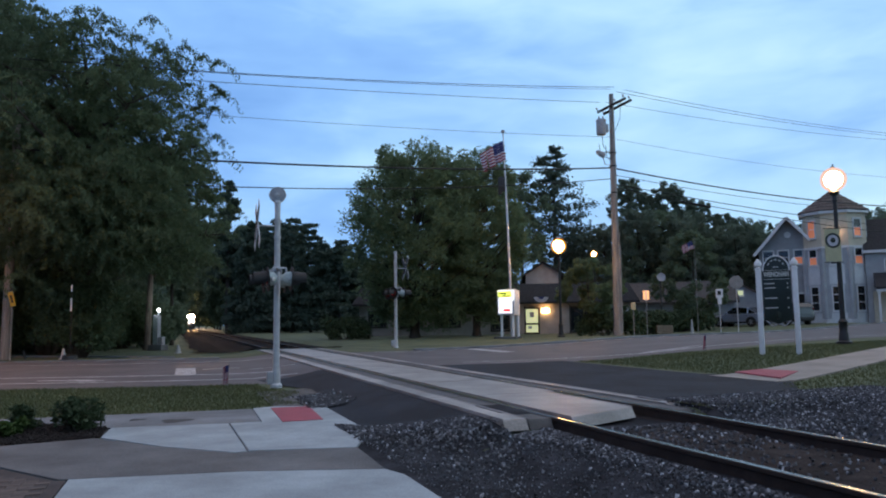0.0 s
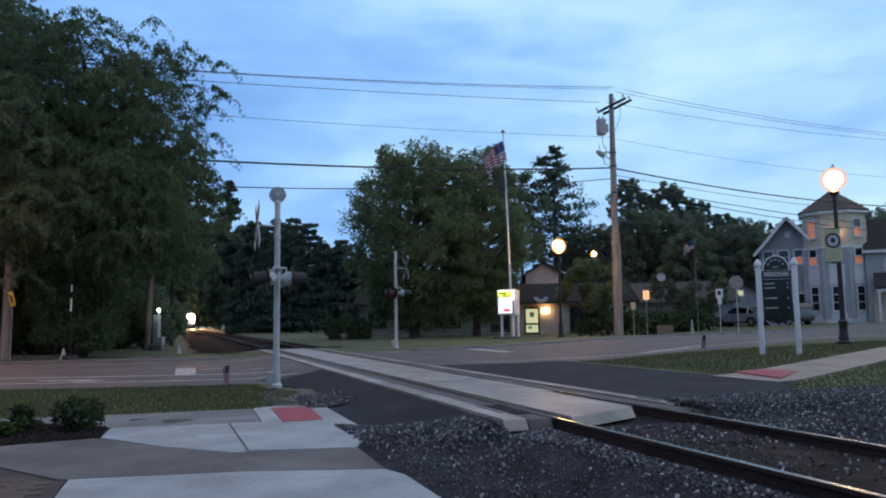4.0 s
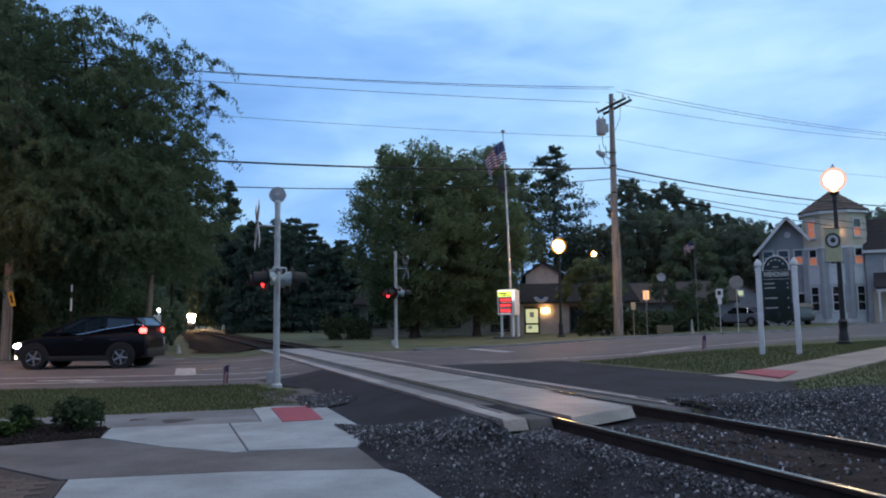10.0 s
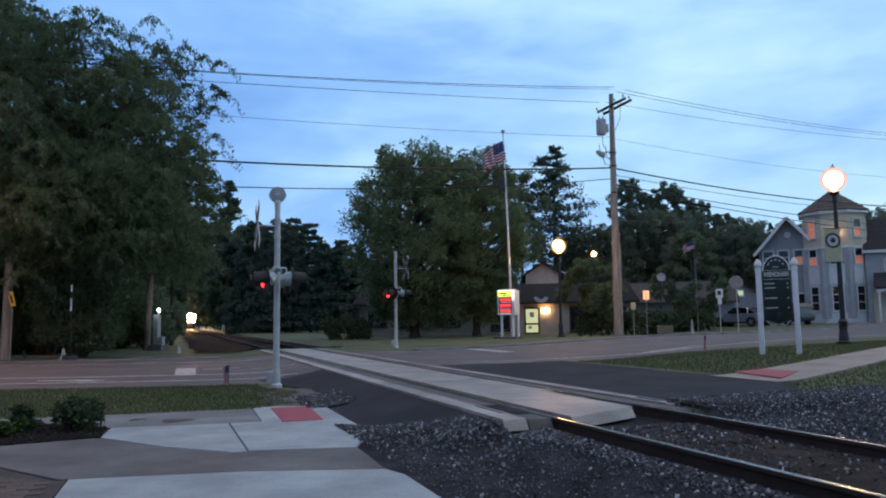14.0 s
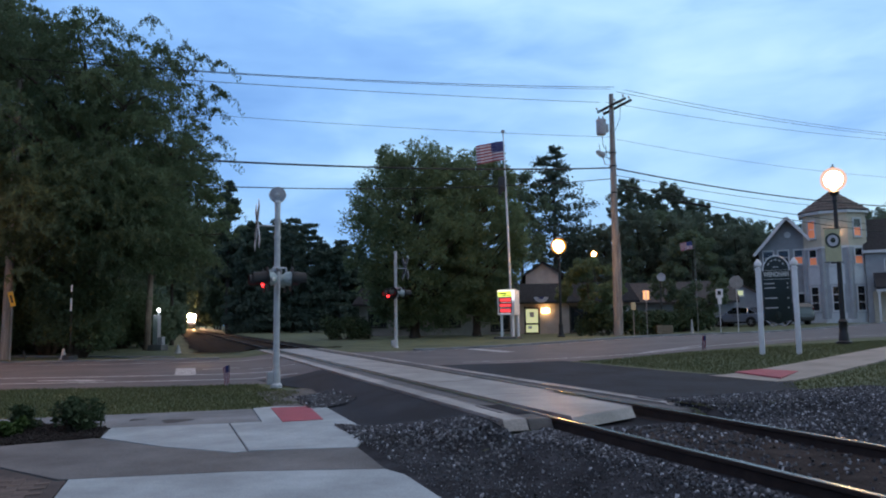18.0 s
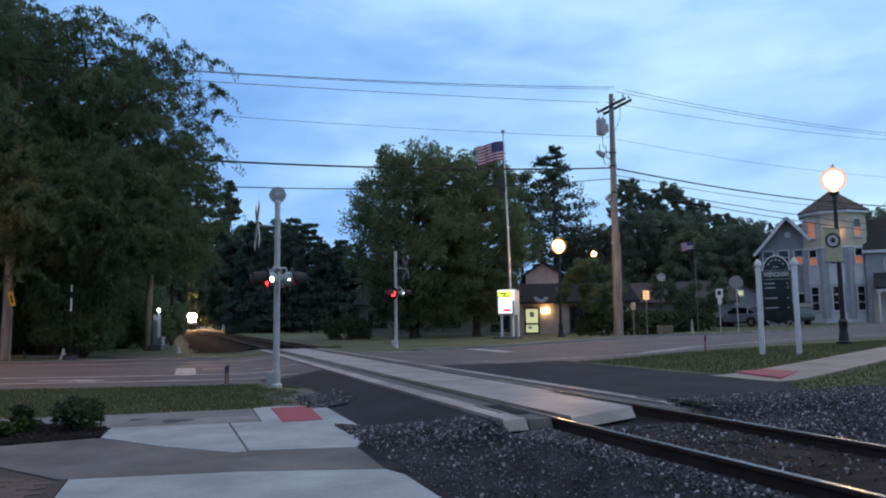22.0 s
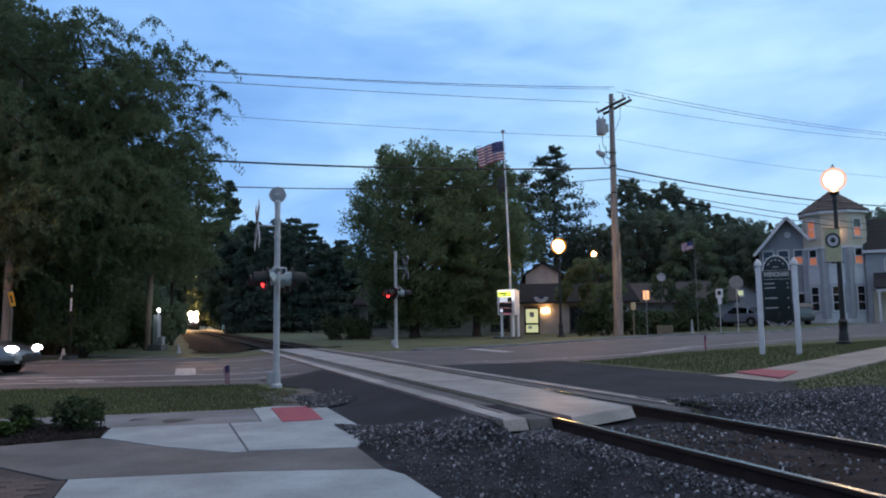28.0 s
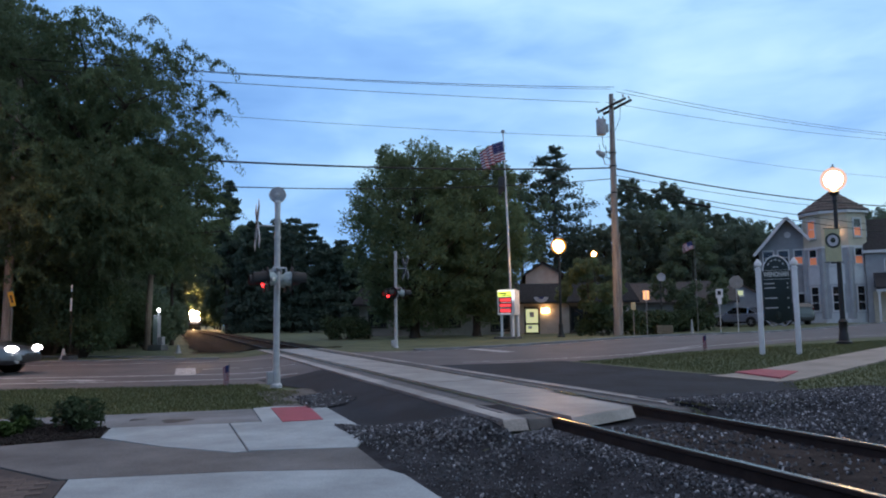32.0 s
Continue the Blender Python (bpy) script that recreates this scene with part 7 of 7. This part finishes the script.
def loose_stones():
    """Broken ballast stones near the crossing."""
    rng = np.random.default_rng(3)
    base = [Vector(p).normalized() for p in ((1, 1, 1), (-1, -1, 1), (-1, 1, -1), (1, -1, -1), (0.9, -0.2, 0.6), (-0.6, 0.9, 0.5))]
    kinds = []
    for k in range(6):
        bm = bmesh.new()
        for p in base:
            bm.verts.new(p * float(rng.uniform(0.7, 1.2)))
        bmesh.ops.convex_hull(bm, input=bm.verts)
        me = bpy.data.meshes.new("stone")
        bm.to_mesh(me)
        bm.free()
        me.materials.append(M_STONE)
        kinds.append(me)
    bed = thing("loose_ballast", pose(0, 0, 0), "loose pale broken stones beside the rails", "stones", kind="stuff")
    for k in range(300):
        o = float(rng.uniform(2.2, 3.6))
        s = float(min(7.6, 8.8 - (o - 2.25) * 1.15) - abs(rng.normal()) * 0.7)
        if o > 3.15:
            s = min(s, 7.0)
        m = Matrix.Translation(at(o, s, 0.045)) @ pose(0, 0, 0, *rng.uniform(0, 360, 3)) @ Matrix.Scale(float(rng.uniform(0.013, 0.026)), 4)
        part("stone", kinds[k % 6], None, bed, m=m)
    v, f = [], []
    for k in range(30000):
        q = rng.uniform()
        if q < 0.26:
            o = rng.uniform(1.9, 3.8)
            s = 8.9 - (o - 2.25) * 1.15 - (rng.exponential(0.42) if rng.uniform() < 0.86 else rng.uniform(0, 6.0))
            if rng.uniform() < 0.25:
                o, s = 3.78 - abs(rng.normal()) * 0.22, rng.uniform(3.0, 7.0)
        elif q < 0.86:
            o, s = rng.uniform(5.7, 9.4), 8.2 - abs(rng.normal()) * 1.3
            if (o > 8 and s > 8) or s > 7.95 + 0.04 * (o - 5.7):
                continue
        elif q < 0.90:
            o, s = rng.uniform(4.0, 5.3), 6.9 - abs(rng.normal()) * 1.6
        else:
            o, s = 2.3 + rng.normal() * 0.14, rng.uniform(11.3, 13.2)
        o, s = float(o), float(s)
        if (s > 7.2 and 3.6 < o < 5.6 and q < 0.90) or (s > 7.05 and 3.15 < o < 3.7):
            continue
        me = kinds[k % 6]
        m = Matrix.Translation(at(o, s, 0.060 if 4.0 <= o <= 5.3 and s < 6.8 else 0.040)) @ pose(0, 0, 0, *rng.uniform(0, 360, 3)) @ Matrix.Scale(float(rng.uniform(0.008, 0.024)), 4)
        n = len(v)
        v.extend([tuple(m @ x.co) for x in me.vertices])
        f.extend([tuple(n + i for i in p.vertices) for p in me.polygons])
    # fine grit between the stones
    for k in range(12000):
        o, s = float(rng.uniform(1.88, 3.75)), float(rng.uniform(2.2, 8.2))
        if s > 8.7 - (o - 2.25) * 1.15:
            continue
        m = Matrix.Translation(at(o, s, 0.034)) @ pose(0, 0, 0, *rng.uniform(0, 360, 3)) @ Matrix.Scale(float(rng.uniform(0.004, 0.010)), 4)
        n = len(v)
        v.extend([tuple(m @ x.co) for x in kinds[k % 6].vertices])
        f.extend([tuple(n + i for i in p.vertices) for p in kinds[k % 6].polygons])
    me = bpy.data.meshes.new("ballast_stones")
    me.from_pydata(v, [], f)
    me.materials.append(mat_island)
    tagged(new("ballast_stones", me), "scatter of broken ballast stones along the track", "stones", kind="stuff")


def island_stone():
    m = bpy.data.materials.new("stone_scatter")
    m.use_nodes = True
    nt = m.node_tree
    geo, ramp = nt.nodes.new("ShaderNodeNewGeometry"), nt.nodes.new("ShaderNodeValToRGB")
    ramp.color_ramp.elements[0].color = (0.022, 0.022, 0.026, 1)
    ramp.color_ramp.elements[1].color = (0.46, 0.48, 0.52, 1)
    ramp.color_ramp.elements.new(0.70).color = (0.075, 0.078, 0.09, 1)
    ramp.color_ramp.elements.new(0.88).color = (0.13, 0.135, 0.15, 1)
    nt.links.new(geo.outputs["Random Per Island"], ramp.inputs[0])
    b = nt.nodes["Principled BSDF"]
    b.inputs["Roughness"].default_value = 0.9
    nt.links.new(ramp.outputs[0], b.inputs["Base Color"])
    return m


def mulch_chips():
    """Bark chips heaped unevenly over the planting bed and its edge."""
    rng = np.random.default_rng(21)
    sh = Shape()
    for k in range(5200):
        o = float(rng.uniform(-3.0, -0.80))
        s = float(rng.uniform(9.57 + -0.202 * (-0.83 - o), 10.36 + 0.926 * (-0.76 - o)) + rng.normal() * 0.02)
        c = at(o, s, 0.012 + abs(float(rng.normal())) * 0.010)
        sh.box(c, (float(rng.uniform(0.02, 0.05)), 0.016, 0.008), turn=Euler([float(v) for v in rng.uniform(-0.7, 0.7, 2)] + [float(rng.uniform(0, 3.14))]).to_matrix())
    tagged(part("mulch_chips", sh, M_MULCH, smooth=0), "dark bark chips over the planting bed", "mulch", kind="stuff")


mulch_chips()
mat_island = island_stone()
loose_stones()


def grass():
    """Blades on the lawns near the camera."""
    rng = np.random.default_rng(9)
    pts = []
    for (o0, o1, s0, s1, n) in ((-10, 2.6, 11.6, 17.5, 60000), (9.6, 26, 10.0, 17.4, 60000), (8.6, 24, 3.0, 12.4, 60000)):
        for k in range(n):
            o, s = rng.uniform(o0, o1), rng.uniform(s0, s1)
            if o0 < 0:
                lo = 11.85 - (o - 1.2) * 0.1 if o < 1.2 else 12.0
                hi = 16.6 + bend(o)
                if s < lo or s > hi or (o > 1.3 and s < 12.2) or o > 2.0 + 0.25 * math.sin(s * 2.3) or (s > 15.9 and o > 1.7):
                    continue
            elif o0 > 9:
                if s < 11.66 + (o - 10.8) * 0.424 or s > 16.5 + near_verge(o) + bend(o) or o < 9.45 + 0.15 * math.sin(s * 3):
                    continue
            else:
                if s > 9.36 + (o - 9.45) * 0.453 or o < 8.8 + 0.3 * math.sin(s * 2):
                    continue
            pts.append(at(o, s, 0.0))
    p = np.array([tuple(q) for q in pts])
    n = len(p)
    h = rng.uniform(0.02, 0.055, n)
    a = rng.uniform(0, 6.28, n)
    w = rng.uniform(0.005, 0.010, n)
    lean = rng.normal(size=(n, 2)) * 0.025
    dx = np.stack([np.cos(a) * w, np.sin(a) * w, np.zeros(n)], 1)
    low = np.array([0, 0, -0.02])
    tip = p + np.stack([lean[:, 0], lean[:, 1], h], 1)
    v = np.stack([p - dx + low, p + dx + low, tip], 1).reshape(-1, 3)
    me = bpy.data.meshes.new("grass_blades")
    me.from_pydata(v.tolist(), [], np.arange(3 * n).reshape(-1, 3).tolist())
    me.materials.append(M_BLADE)
    tagged(new("grass_blades", me), "short uneven grass on the verges", "grass", kind="stuff")


grass()

# unseen wall added beside the camera to cut sky light on the left pavement
w = thing("sky_blocker_west", pose(-13.5, 0.5, -0.3), "plain wall out of view, added to dim the left pavement", "wall", kind="structure")
part("blocker_body", Shape().box((0, 0, 2.6), (6.0, 13.0, 5.2)), M_BRICKISH, w, smooth=0)

# ---- what moves ----


def street_pose(o, s, heading, slip=0.0):
    p = street(o, s)
    e = 0.3
    q = street(o + e, s + slip * e) - street(o - e, s - slip * e)
    rz = math.degrees(math.atan2(q.y, q.x)) + (180 if heading < 0 else 0)
    tilt = math.degrees(math.atan2(q.z, Vector((q.x, q.y)).length)) * heading
    return pose(p.x, p.y, p.z, 0, -tilt, rz)


def roll_wheels(wheels, rows, radius, sign):
    """Turn wheels by the way gone; rows of (t, metres)."""
    for wh, c in wheels:
        out = []
        for t, d in rows:
            out.append((t, Matrix.Translation(c) @ Matrix.Rotation(d / radius, 4, "Y")))
        walk(wh, out)


def drive(thing_ob, wheels, rows, lane, heading, radius, drift=0.0, wide=0.0):
    def away(o):
        return lane + drift * ease((5.0 - o) / 10.0) + wide * ease((o - 4.0) / 14.0)

    walk(thing_ob, [(t, street_pose(o, away(o), heading, 0.6 * (away(o + 0.3) - away(o - 0.3)) / 0.6)) for t, o in rows])
    dist, way = 0.0, [(rows[0][0], 0.0)]
    for (t0, a), (t1, b) in zip(rows, rows[1:]):
        n = max(1, math.ceil(abs(b - a) / (radius * 1.2)))
        for k in range(1, n + 1):
            way.append((t0 + (t1 - t0) * k / n, dist + abs(b - a) * k / n))
        dist += abs(b - a)
    seen, clean = set(), []
    for t, d in way:
        if frame(t) not in seen:
            seen.add(frame(t))
            clean.append((t, d))
    roll_wheels(wheels, clean, radius, heading)


def flash_times():
    """Moments at which the first set of flashers lights and goes out."""
    out = []
    t = 7.65
    while t < 32.0:
        out.append((t, t + 0.66))
        t += 1.3
    return out


def flash(ob, place, turn, phase):
    """Lit half outwards at 0 degrees, dark half at 180."""
    m = Matrix.Translation(place) @ turn.to_4x4()
    rows = [(0.0, 180.0)]
    angle = 180.0

    def go(t, target):
        nonlocal angle
        steps = 3
        rows.append((t - 0.05, angle))
        for k in range(1, steps + 1):
            rows.append((t - 0.05 + k / 30, angle + (target - angle) * k / steps))
        angle = target

    for on, off in flash_times():
        if phase == 0:
            go(on, angle - 180)
            if off < 31.8:
                go(off, angle - 180)
        else:
            if on > 8.0:
                go(on, angle - 180)
            if off < 31.8:
                go(off, angle - 180)
    rows.append((32.1, angle))
    walk(ob, [(t, m @ Matrix.Rotation(radians(a), 4, "X")) for t, a in rows])


def wave(flag, segs, step, offset, strength, times, droops, origin=None):
    """Swing the strips of a flag as a travelling wave; droop is how far it hangs, in degrees."""
    n = len(segs)
    per_seg = [[] for _ in range(n)]
    for t, droop in zip(times, droops):
        p = Vector((0, 0, 0))
        for i, ob in enumerate(segs):
            dip = min(84.0, droop * (0.55 + 0.45 * (i + 1) / n) + 5 * math.sin(t * 3.1 + i * 0.7 + offset))
            fold = dip * 0.85 * (1 if i % 2 else -1)
            yaw = 180 + fold + strength * 30 * math.sin(t * 5.2 + offset - i * 0.95) * (0.4 + 0.6 * i / n) * (1 - dip / 120)
            turn = Matrix.Rotation(radians(yaw), 4, "Z") @ Matrix.Rotation(radians(min(0.32 * dip, 24)), 4, "Y")
            per_seg[i].append((t, Matrix.Translation(p) @ turn))
            p = p + turn.to_3x3() @ Vector((step * 0.97, 0, 0)) - Vector((0, 0, step * 0.45 * math.sin(radians(dip))))
    for ob, rows in zip(segs, per_seg):
        walk(ob, rows)


def droop_at(t):
    keys = ((0, 45), (2, 62), (4, 60), (6, 74), (7, 80), (8, 72), (9, 50), (10, 66), (11, 70), (13, 62), (15, 40), (17, 20), (18, 14), (19, 16), (20, 30), (21, 45), (22, 20), (23, 26), (24, 40), (25, 30), (27, 24), (28, 26), (29, 18), (30, 28), (31, 22), (32, 42))
    for (a, x), (b, y) in zip(keys, keys[1:]):
        if t <= b:
            return x + (y - x) * (t - a) / (b - a)
    return keys[-1][1]


def motions():
    # the black car crosses from the right to the left and is gone
    suv = [(0.0, 107.8), (2.0, 80.8), (4.0, 64.38), (5.5, 44.83), (6.4, 33.1), (6.8, 27.7), (7.4, 20.1), (7.8, 15.09), (8.2, 11.01), (8.6, 7.57), (9.0, 4.55), (9.4, 1.59), (9.75, -0.81), (10.1, -2.92), (10.4, -4.87), (10.7, -6.59), (12.0, -13.9), (14.0, -24.4), (18.0, -45.4), (24.0, -74.2), (32.0, -82.2)]
    drive(SUV, SUV_WHEELS, suv, 22.1, -1, 0.325, 1.6, 0.4)
    # the sedan rolls up from the left and waits
    sedan = [(0.0, -70.0), (8.0, -52.0), (16.0, -32.0), (21.0, -18.0), (23.5, -10.9), (24.5, -8.2), (25.0, -7.3), (25.5, -6.65), (26.2, -6.03), (27.0, -5.75), (27.5, -5.69), (32.0, -5.69)]
    drive(SEDAN, SEDAN_WHEELS, sedan, 20.9, 1, 0.32)
    # the train comes on slowly along the track
    rows = [(0.0, 262.0), (6.0, 258.0), (12.0, 253.0), (17.0, 248.0), (21.0, 238.0), (25.0, 224.0), (29.0, 208.0), (32.0, 196.0)]
    walk(LOCO, [(t, Matrix.Translation(ACROSS * MID + ALONG * s) @ pose(0, 0, 0, 0, 0, TRACK_ANGLE - 90)) for t, s in rows])
    for ob, place, turn, phase in FLASHERS:
        flash(ob, place, turn, phase)
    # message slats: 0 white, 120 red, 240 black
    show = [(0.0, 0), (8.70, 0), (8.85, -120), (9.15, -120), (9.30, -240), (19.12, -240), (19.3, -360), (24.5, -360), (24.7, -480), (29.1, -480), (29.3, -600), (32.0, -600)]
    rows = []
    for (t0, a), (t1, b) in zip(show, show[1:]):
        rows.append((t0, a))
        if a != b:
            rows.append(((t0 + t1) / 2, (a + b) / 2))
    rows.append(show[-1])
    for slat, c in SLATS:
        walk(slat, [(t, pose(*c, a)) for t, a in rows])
    times = [i * 0.25 for i in range(129)]
    for flag, segs, step, offset, strength in FLAGS:
        wave(flag, segs, step, offset, strength, times, [droop_at(t) * (1.0 if offset == 0 else 0.8) for t in times])
    for k, (t_ob, f) in enumerate(STICKS):
        walk(f, [(t, pose(0.03, 0, 0.47, 3 * math.sin(t * 1.7 + k), 5 + 6 * math.sin(t * 1.3 + 2 * k), 25 + 22 * math.sin(t * 0.9 + k))) for t in times])
    # boughs of the big tree in the wind
    for b, ph, a in BOUGHS:
        place = b.location.copy()
        rows = []
        for i in range(65):
            t = i * 0.5
            sway = 1.6 * math.sin(t * 1.9 + ph) + 0.9 * math.sin(t * 3.3 + 2 * ph)
            rows.append((t, pose(*place, 0.7 * sway * math.sin(a), -0.7 * sway * math.cos(a), 0.9 * sway)))
        walk(b, rows)


motions()
